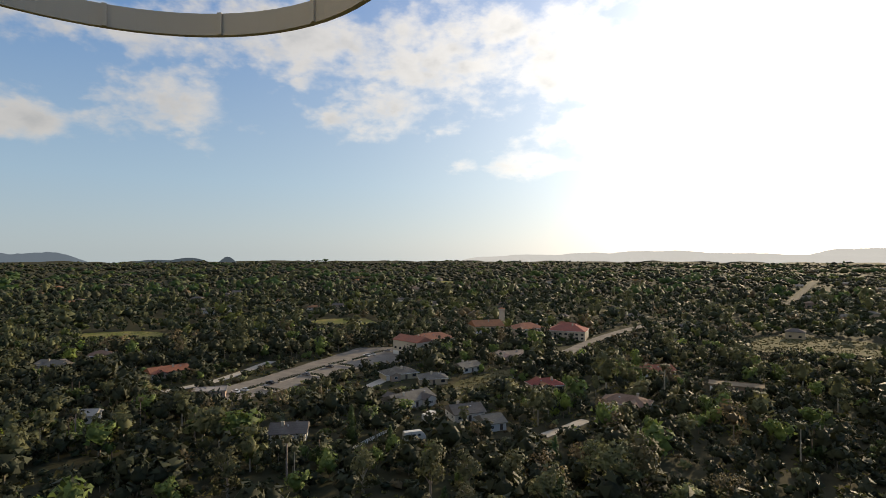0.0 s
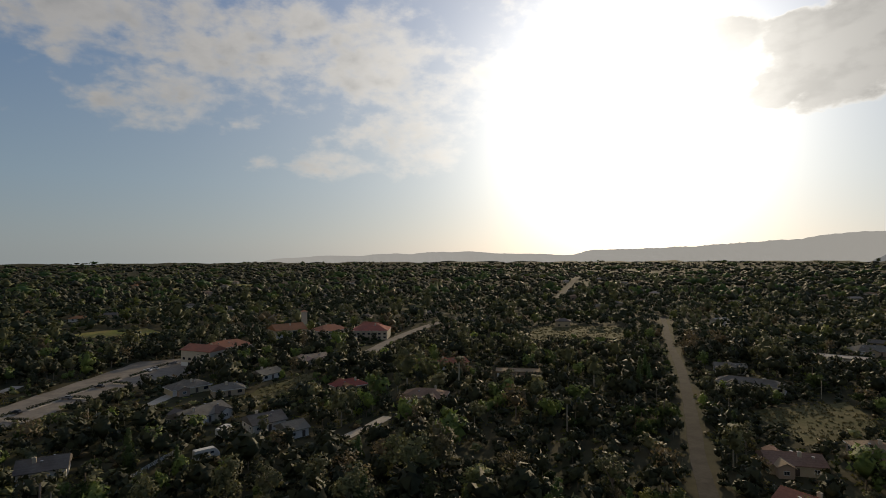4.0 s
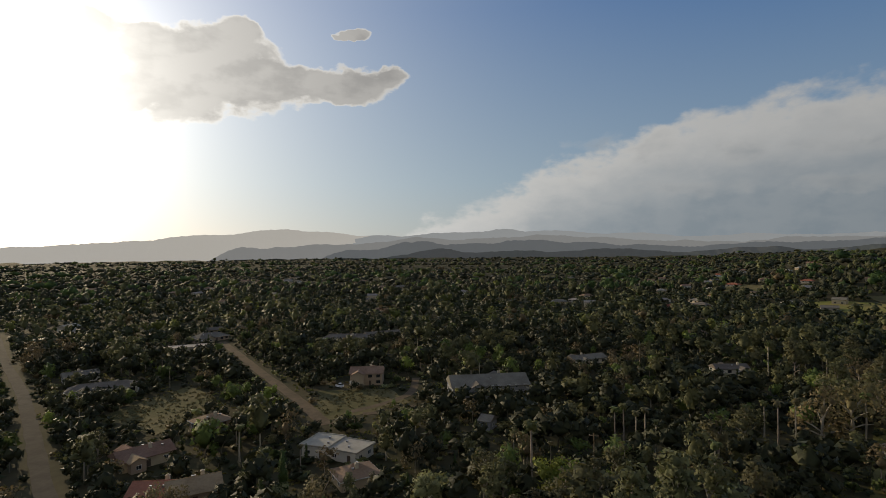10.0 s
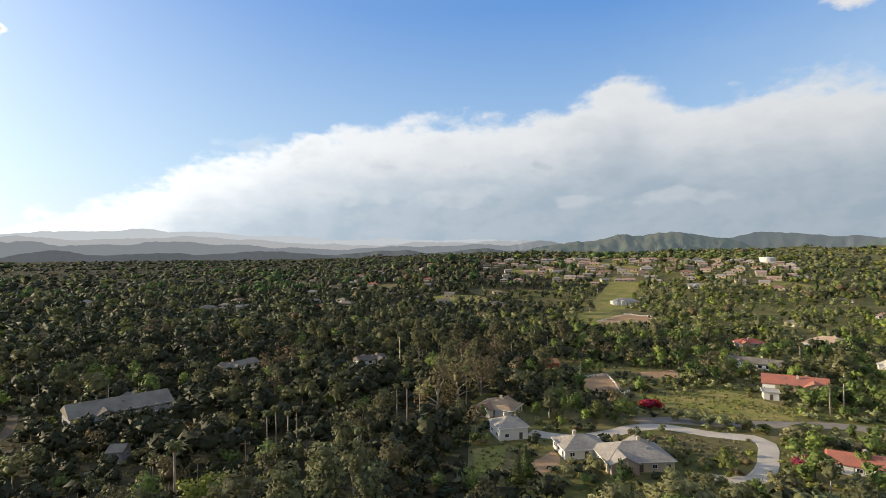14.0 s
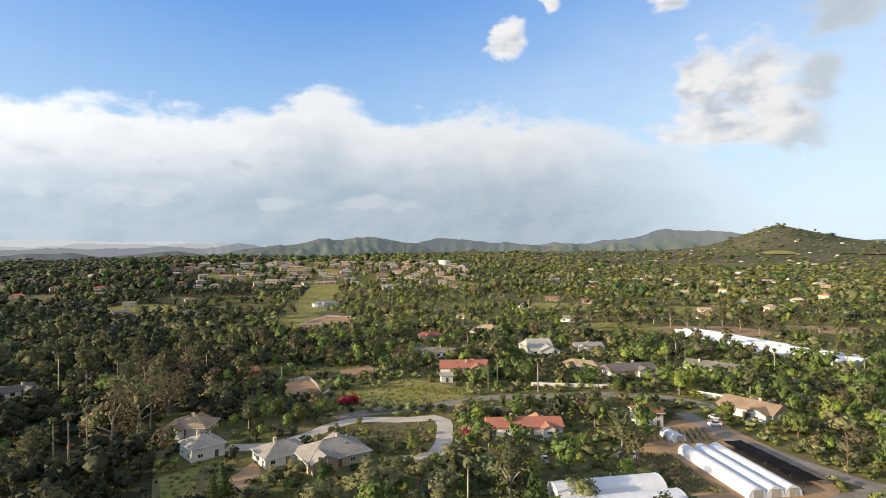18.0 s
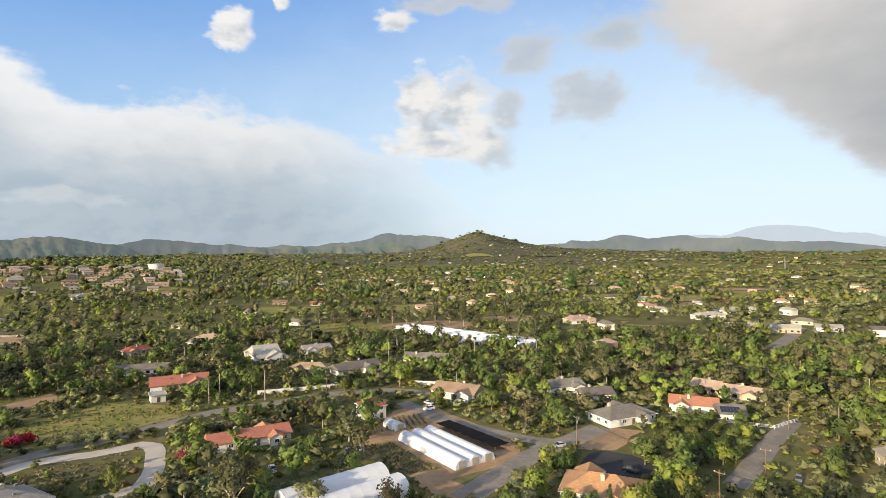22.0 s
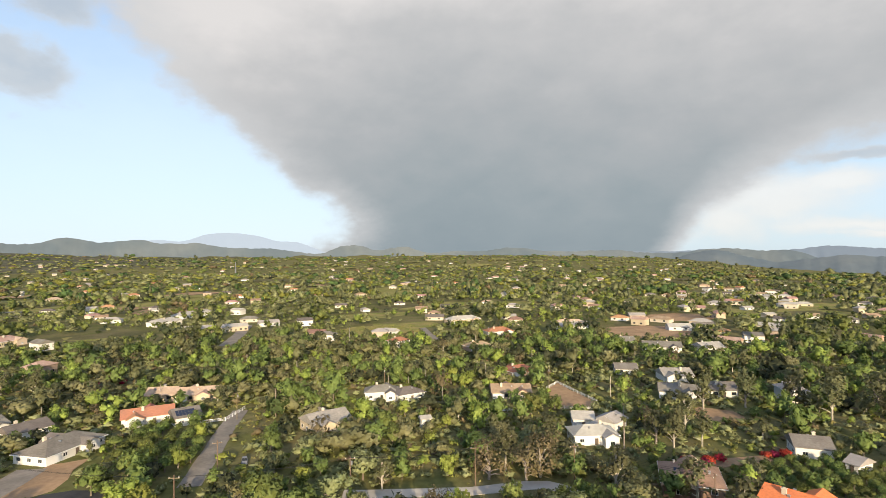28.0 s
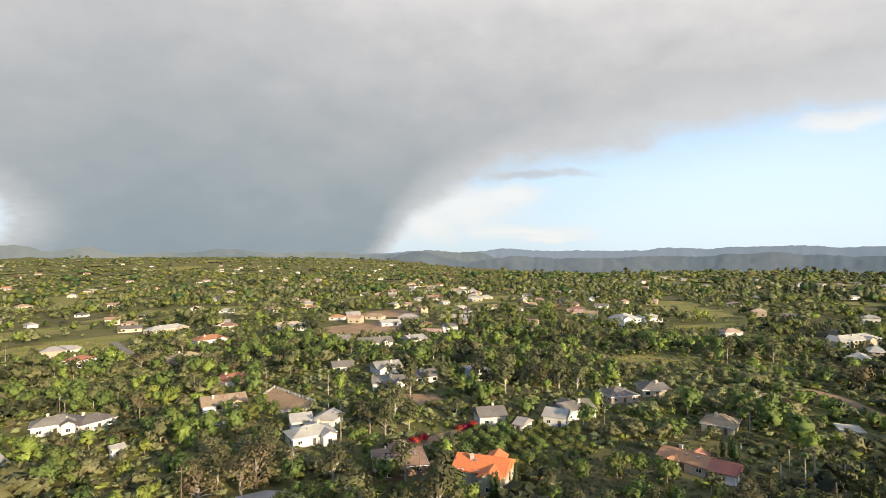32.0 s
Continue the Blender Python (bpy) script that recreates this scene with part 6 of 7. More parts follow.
# ---- fences ----
def fence(pts, words, high=1.3, gap=2.6, mat="trim"):
    root = thing("fence", pose(pts[0][0], pts[0][1], 0), words, "fence")
    post = shape("post", [block(-0.07, 0.07, -0.07, 0.07, -0.2, high)], M[mat])
    ox, oy = pts[0]
    for (ax, ay), (bx, by) in zip(pts, pts[1:]):
        d = math.hypot(bx - ax, by - ay)
        n = max(1, round(d / gap))
        rot = math.degrees(math.atan2(by - ay, bx - ax))
        for i in range(n):
            part("post", post, root, at=pose(ax - ox + (bx - ax) * i / n, ay - oy + (by - ay) * i / n, lift(ax, ay), 0, 0, rot))
        for z in (0.45, 0.8, 1.15):
            part("rail", shape("rail", [block(0, d, -0.03, 0.03, z * high / 1.3, z * high / 1.3 + 0.11)], M[mat]), root, at=pose(ax - ox, ay - oy, lift(ax, ay), 0, 0, rot))


fence([(198, -179), (196, -191), (183, -183), (166, -170), (168, -177)], "white rail fence round a bare dirt arena")
fence([(-32, 157), (-24, 173), (-15, 189)], "white rail fence along a paddock", 1.4)
fence([(-93, -194), (-100, -191), (-113, -200)], "white board fence before a tiled house", 1.5)
fence([(-171, -124), (-176, -115)], "white rail fence before a low house")
fence([(-215, -123), (-228, -125), (-208, -96), (-197, -93), (-190, -105)], "pale rail fence round a dirt paddock", 1.4, 3.2)
fence([(348, -329), (375, -389), (347, -396), (324, -363), (348, -329)], "white rail fence round an oval riding arena", 1.6, 6)


def garden_wall(x0, y0, x1, y1, high, words):
    d, rot = math.hypot(x1 - x0, y1 - y0), math.degrees(math.atan2(y1 - y0, x1 - x0))
    tagged(new("garden_wall", shape("garden_wall", [block(0, d, -0.12, 0.12, -0.3, high), block(-0.05, d + 0.05, -0.18, 0.18, high, high + 0.1)], M["white"])), words, "wall").matrix_basis = pose(x0, y0, 0, 0, 0, rot)


garden_wall(177, -330, 131, -281, 2.2, "long white rendered garden wall")
garden_wall(96, -231, 60, -246, 1.6, "white rendered wall along the street")
garden_wall(2, -246, 30, -252, 1.6, "white rendered wall along the street")


# ---- far landmarks ----
def tank():
    p = bearing(148.5, 1120)
    z = lift(p.x, p.y)
    root = thing("water_tank", pose(p.x, p.y, z), "wide white round water tank on the ridge", "water tank")
    part("shell", shape("shell", [tube([(0, 0, -3), (0, 0, 8.5)], [13, 13], 40)], M["white"]), root)
    part("lid", shape("lid", [tube([(0, 0, 8.5), (0, 0, 9.0), (0, 0, 9.9)], [13.4, 13.4, 2], 40)], M["trim"]), root)
    HOUSES.append((p.x, p.y, 28, 28, 0, 9))


def mast(b, r, high, words):
    p = bearing(b, r)
    root = thing("radio_mast", pose(p.x, p.y, lift(p.x, p.y)), words, "mast", "radio masts on the hill")
    for k in range(3):
        a = math.tau * k / 3
        part("leg", shape("leg", [tube([(2.2 * math.cos(a), 2.2 * math.sin(a), -2), (0.5 * math.cos(a), 0.5 * math.sin(a), high)], [0.8, 0.5], 4)], M["metal"]), root)
    for k in range(3):
        part("brace", shape("brace", [block(-2, 2, -0.4, 0.4, high * (0.3 + 0.25 * k), high * (0.3 + 0.25 * k) + 0.8)], M["metal"]), root)


tank()
for _b, _h in ((179.2, 34), (179.9, 42), (180.4, 26), (181.6, 18)):
    mast(_b, 3780, _h, "thin grey radio mast on a hilltop")
mast(208.6, 2000, 38, "tall pale mast on the plain")


def solar(x, y, z, rot, tilt, nx, ny):
    root = thing("solar_array", pose(x, y, z, 0, 0, rot), "dark blue rooftop solar panels in rows", "solar panels")
    one = shape("panel", [block(-0.5, 0.5, -0.8, 0.8, 0.0, 0.05)], M["panel"])
    for i in range(nx):
        for k in range(ny):
            part("panel", one, root, at=pose(0, 0, 0, tilt, 0, 0) @ pose((i - nx / 2) * 1.08, (k - ny / 2) * 1.68, 0))


solar(-89.9, -200.0, 4.6, 168, 21.8, 6, 2)
solar(-146.6, -42.3, 4.65, 112, 22.8, 7, 2)

# ---- the guard ring round a rotor of the hovering drone ----
def guard():
    root = thing("rotor_guard", pose(0.22 * math.sin(radians(-35.5)), 0.22 * math.cos(radians(-35.5)), 60.1205), "beige plastic rotor guard ring of a drone", "guard ring")
    n = 48
    v, f = [], []
    a0, a1 = radians(-40), radians(215)
    for i in range(n + 1):
        a = a0 + (a1 - a0) * i / n
        for rr, zz in ((0.118, 0.0), (0.121, 0.0), (0.121, 0.012), (0.118, 0.012)):
            v.append((rr * math.cos(a), rr * math.sin(a), zz))
    for i in range(n):
        for k in range(4):
            f.append((i * 4 + k, i * 4 + (k + 1) % 4, i * 4 + 4 + (k + 1) % 4, i * 4 + 4 + k))
    f += [(3, 2, 1, 0), tuple(range(n * 4, n * 4 + 4))]
    beige = material("beige plastic", (0.62, 0.52, 0.4), 0.05, 30.0, 0.5)
    part("ring", shape("ring", [(v, f)], beige), root)
    for i in range(9):
        a = a0 + (a1 - a0) * (i + 0.5) / 9
        part("rib", shape("rib", [block(0.1165, 0.1178, -0.0012, 0.0012, 0.0, 0.012)], beige), root, at=pose(0, 0, 0, 0, 0, math.degrees(a)))
    part("tip", shape("tip", [block(0.112, 0.124, -0.003, 0.003, 0.002, 0.009)], beige), root, at=pose(0, 0, 0, 0, 0, -41))


guard()

# ---- trees over the land ----
# open ground that stays in sight over the trees before it: x, y, half width
SIGHT = [(float(p[0]), float(p[1]), w * 0.6) for q, w in ROADS for p in q[::2] if math.hypot(*p) < 430]
for _q in FIELDS:
    _c = _q.mean(0)
    SIGHT += [(float(p[0]), float(p[1]), 5.0) for k in (0.35, 0.8) for p in _c + (_q - _c) * k if math.hypot(*p) < 520]


def keep_clear(x, y, height, spread):
    """Trees stand off houses, roads and open ground; those before a house stay low enough to leave it in sight."""
    ok = np.ones(len(x), bool)
    half = height * spread * 0.33
    for q, w in ROADS:
        lo, hi = q.min(0) - 25, q.max(0) + 25
        box = np.where((x > lo[0]) & (x < hi[0]) & (y > lo[1]) & (y < hi[1]))[0]
        if len(box):
            d = np.hypot(x[box, None] - q[None, :, 0], y[box, None] - q[None, :, 1]).min(1)
            ok[box[d < w / 2 + 0.6 + half[box]]] = False
    for q in FIELDS:
        inside = np.zeros(len(x), bool)
        for i in range(len(q)):
            (ax, ay), (bx, by) = q[i], q[(i + 1) % len(q)]
            cross = ((ay > y) != (by > y)) & (x < (bx - ax) * (y - ay) / (by - ay + 1e-9) + ax)
            inside ^= cross
        ok &= ~inside
    for px, py, pr in PLANTED:
        ok &= np.hypot(x - px, y - py) > pr + half * 0.6
    r = np.hypot(x, y)
    b = np.arctan2(x, y)
    for k, (hx, hy, L, W, rot, H) in enumerate(HOUSES):
        dx, dy = x - hx, y - hy
        near = np.abs(dx) + np.abs(dy) < 200
        u, v = dx * math.cos(rot) + dy * math.sin(rot), -dx * math.sin(rot) + dy * math.cos(rot)
        ok &= ~(near & (np.abs(u) < L / 2 + 1.0 + half) & (np.abs(v) < W / 2 + 1.0 + half))
        hr = math.hypot(hx, hy)
        if hr > 400 and k % 4:
            continue
        side = np.abs((b - math.atan2(hx, hy) + math.pi) % math.tau - math.pi) * hr
        front = (r < hr) & (r > hr - 110) & (side < (L + W) * 0.3 + half)
        room = (hr - r) * 60.0 / hr + H * (0.8, 1.3, 1.0, 1.6)[k % 4]
        low = front & (height > room)
        height[low] = np.maximum(room[low], 0.5)
    for hx, hy, w in SIGHT:
        hr = math.hypot(hx, hy)
        front = (r < hr) & (r > hr - 60)
        if not front.any():
            continue
        side = np.abs((b - math.atan2(hx, hy) + math.pi) % math.tau - math.pi) * hr
        room = (hr - r) * 60.0 / hr + 1.3
        low = front & (side < w + half) & (height > room)
        height[low] = room[low]
    return ok & (height > 1.1)


KIND_NAMES = ["broad", "oak", "lime", "brown", "olive", "euc", "cypress", "pine", "palm", "shrub", "citrus"]


def mixture(x, y, b, r, rng, n):
    """Which kinds of tree grow at each bearing; alike kinds keep together in stands."""
    # mostly dark oak towards the sun, which also keeps that side looking shaded
    dry = np.array([0.05, 0.70, 0.008, 0.04, 0.03, 0.09, 0.02, 0.05, 0.012, 0.0, 0.0])
    green = np.array([0.30, 0.07, 0.12, 0.015, 0.27, 0.07, 0.02, 0.04, 0.008, 0.08, 0.03])
    far = np.array([0.19, 0.04, 0.23, 0.01, 0.42, 0.09, 0.02, 0.04, 0.0, 0.01, 0.0])
    fardry = np.array([0.04, 0.81, 0.0, 0.01, 0.015, 0.05, 0.02, 0.055, 0.0, 0.0, 0.0])
    g = sector(b, 132, 300, 22)[:, None]
    k = smooth(r, 300, 700)[:, None]
    w = (g * green + (1 - g) * dry) * (1 - k) + (g * far + (1 - g) * fardry) * k
    for i in range(11):
        w[:, i] *= np.exp(1.1 * wavy(x, y, 90 + 12 * i, 60 + i))
    c = np.cumsum(w / w.sum(1, keepdims=True), 1)
    return np.array(KIND_NAMES)[(rng.uniform(size=n)[:, None] > c).sum(1).clip(0, 10)]


TALL = {"broad": (5, 9.5), "oak": (5, 9), "lime": (4.5, 8), "brown": (6, 10), "olive": (4, 7.5), "euc": (9, 15), "cypress": (5, 10), "pine": (7, 13), "palm": (8, 13), "shrub": (1.5, 3.2), "citrus": (2.6, 3.8)}
WIDE = {"broad": 1.0, "oak": 1.1, "lime": 0.95, "brown": 1.0, "olive": 1.15, "euc": 1.15, "cypress": 1.0, "pine": 1.0, "palm": 1.0, "shrub": 1.0, "citrus": 1.0}


def strew(seed, r0, r1, cell, cover, scale=1.0, wide=1.0):
    rng = np.random.default_rng(seed)
    g = np.arange(-r1, r1, cell)
    X, Y = np.meshgrid(g, g)
    x = X.ravel() + rng.uniform(-0.5, 0.5, X.size) * cell
    y = Y.ravel() + rng.uniform(-0.5, 0.5, X.size) * cell
    r, b = np.hypot(x, y), np.degrees(np.arctan2(x, y)) % 360
    thick = cover + 0.34 * wavy(x, y, 130, seed) + 0.32 * wavy(x, y, 45, seed + 1) + 0.22 * sector(b, 78, 128, 16) * (1 - smooth(r, 500, 800)) + 0.25 * sector(b, 300, 480, 20)
    use = (r > r0) & (r < r1) & (rng.uniform(size=x.size) < thick) & (sector(b, -46, 302, 2) > 0.5)
    x, y, r, b = x[use], y[use], r[use], b[use]
    n = len(x)
    kind = mixture(x, y, b, r, rng, n)
    h = np.array([rng.uniform(*TALL[k]) for k in kind]) * scale * rng.choice([0.55, 0.8, 1.0, 1.4], n, p=[0.25, 0.25, 0.27, 0.23])
    s = np.array([WIDE[k] for k in kind]) * rng.uniform(0.85, 1.2, n) * wide
    ok = keep_clear(x, y, h, s)
    return x[ok], y[ok], h[ok], s[ok], kind[ok], rng.integers(0, 4, ok.sum()), rng.uniform(0, 6.28, ok.sum())


def plant(kind, places):
    """Single trees at their places: x, y, height."""
    for i, (px, py, tall) in enumerate(places):
        tree(kind, px, py, tall, int(px * 3 + py * 5) % 97 + i, WIDE.get(kind, 1.0))
        PLANTED.append((px, py, tall * 0.3))


PLANTED = []
plant("palm", [(173, -29, 12), (175, -32, 12.5), (171, -35, 11.5), (173, -38, 12), (168, -40, 10), (-164, -67, 10), (-153, 62, 9), (-155, 65, 10), (-153, 67, 9), (-160, 61, 9), (-152, 56, 8), (-151, 70, 9), (-192, 62, 10), (48, -319, 14), (51, -308, 13), (43, -317, 13), (89, -222, 15), (109, -223, 13), (160, -287, 13), (110, -216, 11), (2, -324, 11), (-28, -323, 12), (-34, -321, 12), (178, -78, 14)])
plant("palm", [(182, -85, 14), (185, -77, 12), (186, -107, 15), (-28, -290, 11), (-41, -239, 8), (-262, -159, 9), (-186, -244, 9), (-170, -178, 8), (-97, -240, 8)])
plant("euc", [(-96, -103, 9), (-127, -86, 13), (-138, -78, 14), (-134, -80, 12), (126, -41, 17), (135, -36, 14), (128, -52, 15), (155, -53, 16), (172, -66, 15), (209, -114, 15), (213, -127, 16), (209, -108, 14), (205, -131, 13), (41, -170, 13), (34, -160, 12), (-132, -56, 12), (-140, -39, 13), (-245, 10, 14), (-252, 2, 13), (-245, -5, 12), (-173, -55, 13), (-175, -61, 12), (-181, -49, 11), (-195, -58, 12)])
plant("euc", [(-3, 134, 14), (6, 132, 13), (-20, 137, 13), (-53, 134, 13), (-257, 5, 12), (-325, 106, 14), (-319, 115, 15), (-324, 94, 13), (-27, -366, 13), (-36, -363, 13), (-55, -301, 12), (-65, -291, 12), (409, -351, 14), (416, -332, 14), (419, -386, 13), (520, -493, 13), (141, 120, 11)])
plant("brown", [(241, -147, 16), (251, -142, 15), (244, -159, 14), (-119, -86, 12), (-129, -76, 13), (-125, -78, 11), (-255, -218, 9), (-311, -192, 10), (-66, -120, 8), (-56, -357, 11), (237, -43, 9), (-307, -232, 9), (-20, -257, 8)])
plant("broad", [(144, -136, 8), (141, -144, 8.5), (157, -137, 8), (184, -163, 7.5), (143, -151, 6), (97, -138, 6), (93, -134, 5.5), (77, -168, 6), (59, -237, 7), (53, -238, 6), (16, -215, 8), (-47, -158, 8), (-57, -162, 8.5), (-27, -187, 9), (-5, -210, 9), (-150, 16, 8), (-151, 22, 7.5), (-148, 28, 7.5), (-149, 7, 6), (-177, -108, 9), (-186, -103, 7), (-187, -109, 8), (-127, -157, 7)])
plant("broad", [(-121, -125, 7), (-126, -132, 9), (-92, -148, 8), (99, -232, 11), (9, -305, 9), (18, -257, 9), (-0, -279, 8)])
plant("lime", [(254, -78, 8), (-16, -236, 9), (36, -247, 11), (34, -259, 10), (-195, -162, 9), (-193, -152, 9), (-146, -144, 7), (-64, -167, 7), (-69, -159, 7), (-85, -179, 6), (-145, -123, 5), (-128, -115, 5), (137, -11, 10), (137, -7, 9), (129, -45, 9), (-19, -153, 7), (-26, -158, 6), (-47, -139, 9), (-49, -133, 9), (218, 24, 5), (229, 34, 5)])
plant("olive", [(142, -151, 5), (128, -165, 5), (132, -162, 4.5), (119, -169, 5), (115, -173, 5), (124, -168, 4.5), (40, -128, 8), (62, -131, 8), (65, -128, 8), (56, -135, 7), (-83, -107, 8), (-104, -136, 7), (-97, -137, 7), (-85, -135, 7), (-144, -89, 8), (-132, -97, 6), (-141, -82, 7), (-132, -87, 7), (-268, 76, 8), (-259, 84, 8), (-226, 47, 7), (-209, 34, 7), (-186, 13, 5)])
plant("cypress", [(178, 209, 12), (187, 216, 11), (206, 237, 11), (163, 192, 12), (172, 196, 11), (-172, 48, 6), (-170, 51, 6), (-171, 50, 7), (-142, -10, 6), (-133, -14, 7), (-132, -15, 7), (1064, -74, 18), (1056, -91, 17)])
plant("pine", [(113, -80, 9), (115, -84, 10), (97, -99, 10), (-19, -152, 6), (-23, -153, 6), (-25, -153, 6), (151, -522, 18), (-21, -153, 6), (-320, -155, 9), (-42, -130, 9), (-47, -126, 9)])
plant("bloom", [(147, -165, 4), (146, -168, 3.5), (149, -164, 3), (-168, -44, 2.6), (-171, -41, 2.6), (-182, -32, 2.4), (-184, -30, 2.4), (-157, -51, 2.4), (86, -156, 4), (-447, -237, 3), (-89, -283, 3.5), (-97, -284, 3), (-186, -27, 3), (-161, -48, 3), (-164, -44, 3)])


# tall stands of gum trees: bearing, distance, height
for _kind, _stand in (("brown", [(119, 215, 19), (121.5, 228, 18), (117, 206, 18)]),
                      ("euc", [(118, 260, 18), (121, 280, 19), (124, 300, 17), (127, 322, 18), (130, 342, 18), (133, 330, 16), (136, 352, 16), (115, 300, 18), (128, 272, 16), (123, 350, 18), (119, 330, 17)]),
                      ("euc", [(162 + 1.5 * k, 440 + 17 * (k * 7 % 4), 14 + k * 5 % 4) for k in range(17)]),
                      ("euc", [(255, 232, 14), (258.5, 243, 15), (262, 252, 14), (265, 240, 15), (268, 262, 15), (270.5, 246, 14)])):
    plant(_kind, [(*bearing(b, r)[:2], tall) for b, r, tall in _stand])


def orchard(kind, rim, gap, turn, tall, seed):
    """Trees in rows inside an outline, clear of houses and roads."""
    rng = np.random.default_rng(seed)
    rim = np.array(rim, float)
    cx, cy = rim.mean(0)
    for i in range(-14, 15):
        for j in range(-14, 15):
            u, v = i * gap, j * gap * 0.9
            px = cx + u * math.cos(turn) - v * math.sin(turn) + rng.uniform(-0.5, 0.5)
            py = cy + u * math.sin(turn) + v * math.cos(turn) + rng.uniform(-0.5, 0.5)
            inside = False
            for k in range(len(rim)):
                (ax, ay), (bx, by) = rim[k], rim[(k + 1) % len(rim)]
                if (ay > py) != (by > py) and px < (bx - ax) * (py - ay) / (by - ay) + ax:
                    inside = not inside
            if not inside or rng.uniform() < 0.06:
                continue
            if any(math.hypot(px - q[0], py - q[1]) < 0.55 * max(q[2], q[3]) + 2 for q in HOUSES):
                continue
            if any(np.min(np.hypot(q[:, 0] - px, q[:, 1] - py)) < w / 2 + 1.6 for q, w in ROADS):
                continue
            tree(kind, px, py, tall * rng.uniform(0.8, 1.2), int(rng.integers(97)), 1.15)
            PLANTED.append((px, py, tall * 0.5))


orchard("citrus", [(-170, -31), (-191, -23), (-200, 2), (-190, 9), (-159, 11), (-146, -11), (-162, -13), (-158, -28)], 5.2, 0.5, 3.4, 1)
orchard("olive", [(-281, 46), (-304, 115), (-238, 96), (-217, 41)], 9.5, 0.3, 5.5, 2)
orchard("citrus", [(-76, -208), (-91, -187), (-81, -163), (-66, -150), (-56, -161), (-62, -190)], 6.0, 0.9, 4.4, 4)
orchard("citrus", [(-159, -58), (-167, -39), (-146, -31), (-139, -49)], 5.5, 0.2, 3.0, 3)


WORDS = {"oak": "dark green oaks", "broad": "green broadleaf trees", "lime": "lime-green trees", "brown": "rusty-brown trees", "olive": "grey-green trees", "euc": "tall dull-green gum trees", "cypress": "narrow dark cypresses", "pine": "dark conifers", "palm": "tall palms", "shrub": "low scrub bushes", "citrus": "round orchard trees"}
sets = [strew(7, 85, 470, 6.0, 0.68), strew(8, 470, 1000, 10.0, 0.72, 1.12, 1.2), strew(9, 1000, 1900, 21, 0.8, 1.1, 2.1), strew(10, 1900, 3750, 43, 0.78, 1.2, 2.9)]
x, y, h, s, kind, var, yaw = (np.concatenate(c) for c in zip(*sets))
dist = np.hypot(x, y)
for k in sorted(set(kind)):
    mine = np.where(kind == k)[0]
    mine = mine[np.argsort(dist[mine])]
    room = {"shrub": 50, "olive": 120, "broad": 110, "oak": 100, "euc": 80, "lime": 55}.get(k, 30)
    close = [i for i in mine[:room] if dist[i] < 330]
    for i in close:
        tree(k, float(x[i]), float(y[i]), float(h[i]), int(var[i]) + 4 * int(yaw[i] * 10), float(s[i]))
    rest = mine[len(close):]
    for zone, (lo, hi, shapes) in {"": (0, 400, FAR), "_behind": (400, 760, MID), "_beyond": (760, 9999, DOT)}.items():
        q = rest[(dist[rest] >= lo) & (dist[rest] < hi)]
        rows = np.stack([x[q], y[q], h[q], s[q], yaw[q], var[q]], 1)
        woods(KINDS[k][6] + "_wood" + zone, k, rows, "dense mass of " + WORDS[k] + (" over the far land" if zone else " among the houses"), shapes, not zone)


def brush():
    """Low scrub that fills the gaps between trees."""
    rng = np.random.default_rng(21)
    g = np.arange(-430, 430, 3.5)
    X, Y = np.meshgrid(g, g)
    bx, by = X.ravel() + rng.uniform(-2.1, 2.1, X.size), Y.ravel() + rng.uniform(-2.1, 2.1, X.size)
    r, b = np.hypot(bx, by), np.degrees(np.arctan2(bx, by)) % 360
    use = (r > 85) & (r < 430) & (rng.uniform(size=X.size) < 0.62 + 0.2 * sector(b, 140, 300, 20) + 0.35 * wavy(bx, by, 60, 5)) & (sector(b, -46, 302, 2) > 0.5)
    bx, by = bx[use], by[use]
    bh, bs = rng.uniform(0.9, 2.8, len(bx)), rng.uniform(0.9, 1.6, len(bx))
    ok = keep_clear(bx, by, bh, bs)
    bx, by, bh, bs = bx[ok], by[ok], bh[ok], bs[ok]
    rows = np.stack([bx, by, bh, bs * 1.3, rng.uniform(0, 6, len(bx)), rng.integers(0, 4, len(bx))], 1)
    pick = rng.uniform(size=len(bx))
    lush = sector(np.degrees(np.arctan2(bx, by)) % 360, 140, 300, 20) > 0.5
    woods("scrub", "shrub", rows[(pick < 0.1) | (lush & (pick < 0.55))], "low grey-green scrub between the trees", LOW)
    woods("undergrowth", "oak", rows[(pick >= 0.1) & (pick < 0.5) & ~lush], "low dark green undergrowth between the trees", LOW)
    woods("green_undergrowth", "broad", rows[(pick >= 0.55) & (pick < 0.8) & lush], "low green bushes between the trees", LOW)
    woods("bright_undergrowth", "lime", rows[(pick >= 0.8) & (pick < 0.9) & lush], "low fresh green bushes between the trees", LOW)
    woods("dry_scrub", "brown", rows[pick >= 0.9], "low rusty-brown scrub between the trees", LOW)


brush()


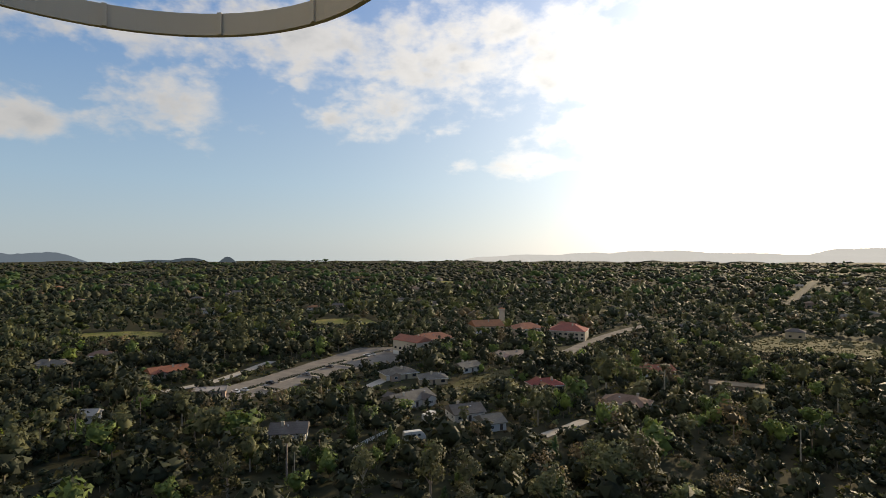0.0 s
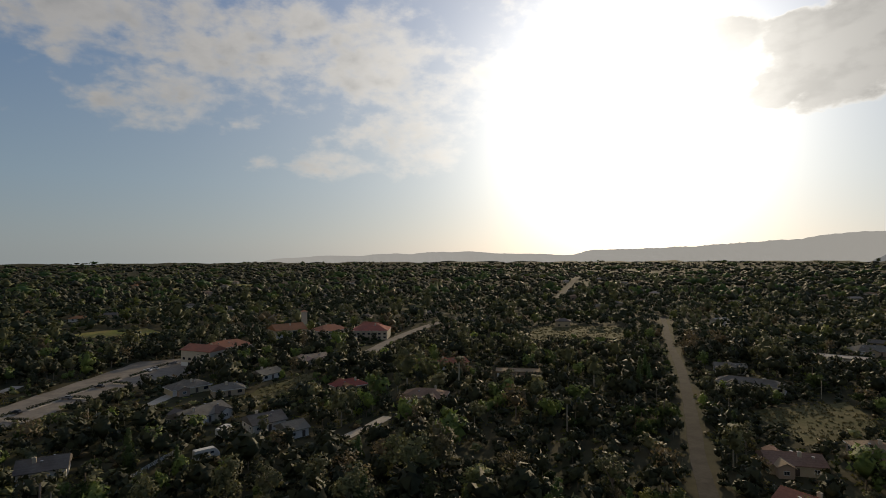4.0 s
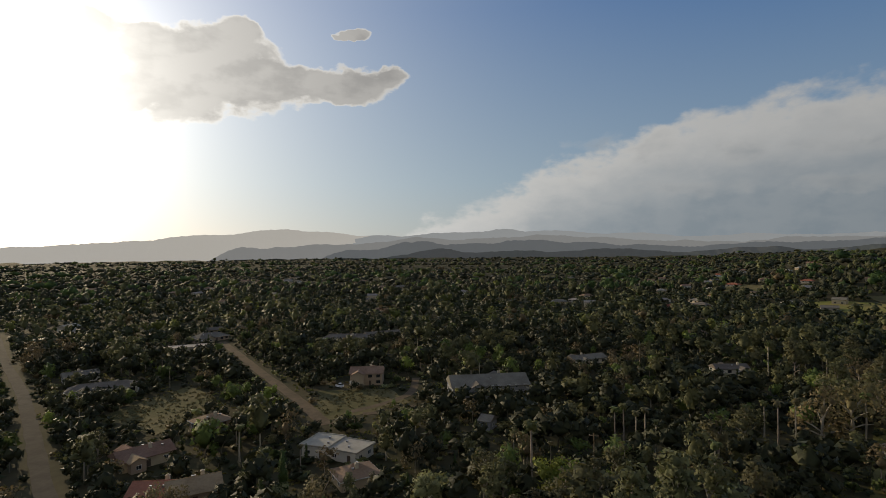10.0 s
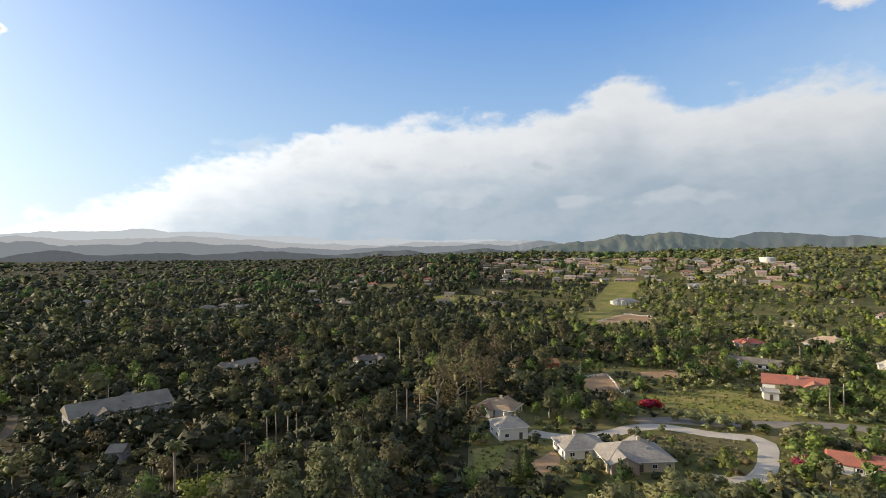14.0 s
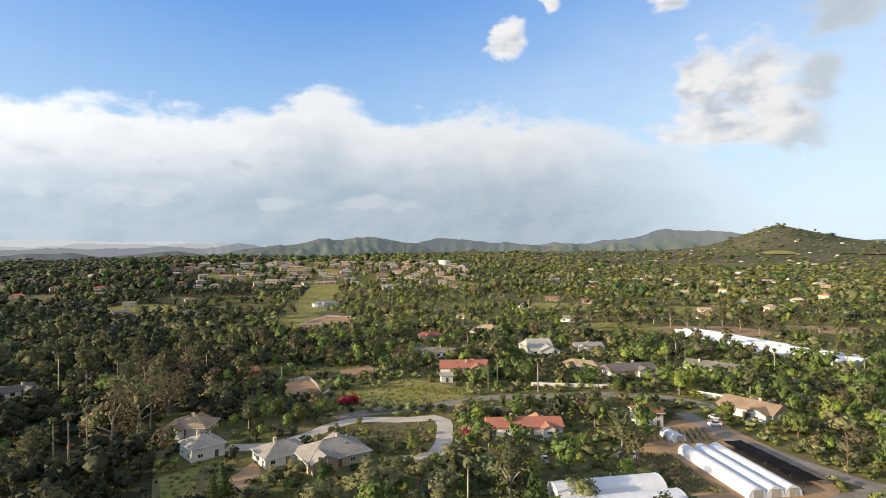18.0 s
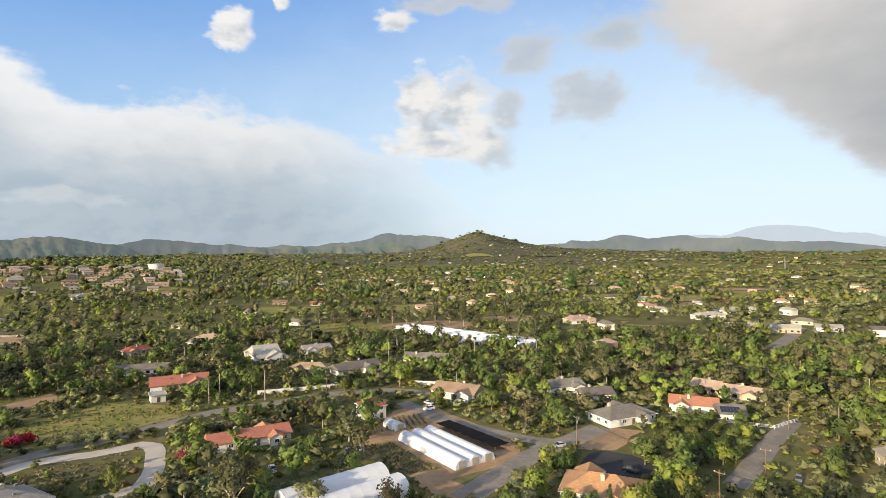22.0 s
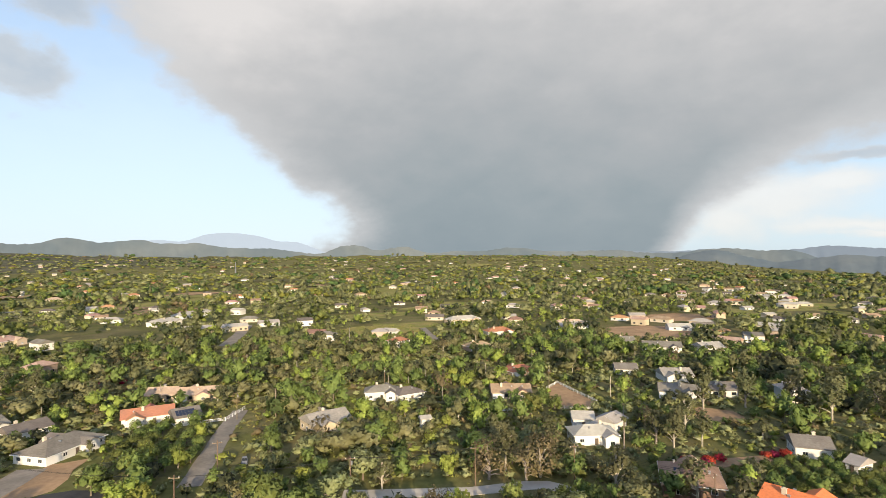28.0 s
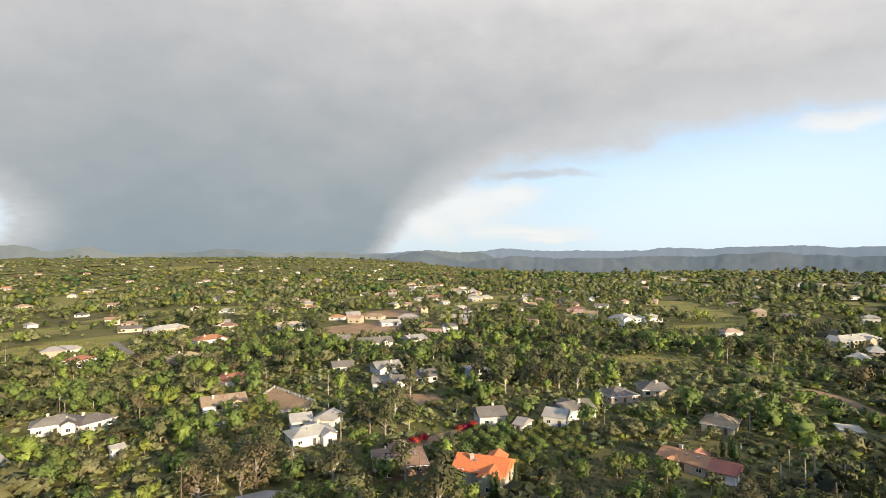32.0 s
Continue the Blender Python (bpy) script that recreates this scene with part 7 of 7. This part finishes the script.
def tufts(name, x, y, mat, label, seed):
    """Clumps of tall grass, each a few upright blades."""
    rng = np.random.default_rng(seed)
    n = len(x)
    V = []
    for k in range(5):
        a = rng.uniform(0, math.tau, n)
        w, h = rng.uniform(0.3, 0.65, n), rng.uniform(0.25, 0.75, n)
        cx, cy = x + rng.uniform(-0.8, 0.8, n), y + rng.uniform(-0.8, 0.8, n)
        z = ground(cx, cy) + 0.02
        dx, dy = w * np.cos(a), w * np.sin(a)
        V.append(np.stack([np.stack([cx - dx, cy - dy, z], -1), np.stack([cx + dx, cy + dy, z], -1), np.stack([cx + dy * 0.4, cy - dx * 0.4, z + h], -1)], 1))
    V = np.concatenate(V).reshape(-1, 3)
    tagged(new(name, mesh_from(name, V, np.arange(len(V)).reshape(-1, 3), M[mat])), label, "grass", kind="stuff")


def grow():
    rng = np.random.default_rng(33)
    g = np.arange(-480, 480, 2.2)
    X, Y = np.meshgrid(g, g)
    x, y = X.ravel() + rng.uniform(-1, 1, X.size), Y.ravel() + rng.uniform(-1, 1, X.size)
    r, b = np.hypot(x, y), np.degrees(np.arctan2(x, y)) % 360
    use = (r > 85) & (r < 480) & (sector(b, -46, 302, 2) > 0.5)
    x, y = x[use], y[use]
    home = np.full(len(x), -1)
    for k, q in enumerate(FIELDS):
        inside = np.zeros(len(x), bool)
        for i in range(len(q)):
            (ax, ay), (bx, by) = q[i], q[(i + 1) % len(q)]
            inside ^= ((ay > y) != (by > y)) & (x < (bx - ax) * (y - ay) / (by - ay + 1e-9) + ax)
        home[inside] = k
    mat = np.array(FIELD_MATS + ["soil"])[home]
    for q, w in ROADS:
        near = np.where((x > q[:, 0].min() - 9) & (x < q[:, 0].max() + 9) & (y > q[:, 1].min() - 9) & (y < q[:, 1].max() + 9))[0]
        if len(near):
            d = np.hypot(x[near, None] - q[None, :, 0], y[near, None] - q[None, :, 1]).min(1)
            mat[near[d < w / 2 + 1.7]] = "none"
    for hx, hy, L, W, rot, H in HOUSES:
        mat[np.hypot(x - hx, y - hy) < 0.55 * max(L, W) + 1] = "none"
    patchy = (np.hypot(x, y) < 330) | (rng.uniform(size=len(x)) < 0.7)
    patchy &= rng.uniform(size=len(x)) < 0.62 + 0.3 * wavy(x, y, 30, 9)
    tufts("meadow_grass", x[(mat == "grass") & patchy], y[(mat == "grass") & patchy], "tuft_green", "uneven tufts of green-yellow meadow grass", 1)
    tufts("dry_grass", x[(mat == "straw") & patchy], y[(mat == "straw") & patchy], "tuft_dry", "uneven tufts of dry straw-coloured grass", 2)
    loose = (mat == "soil") & (np.hypot(x, y) < 330) & (rng.uniform(size=len(x)) < 0.2 + 0.3 * wavy(x, y, 25, 4))
    tufts("rough_grass", x[loose], y[loose], "tuft_green", "rough grass and weeds between the trees", 3)


grow()
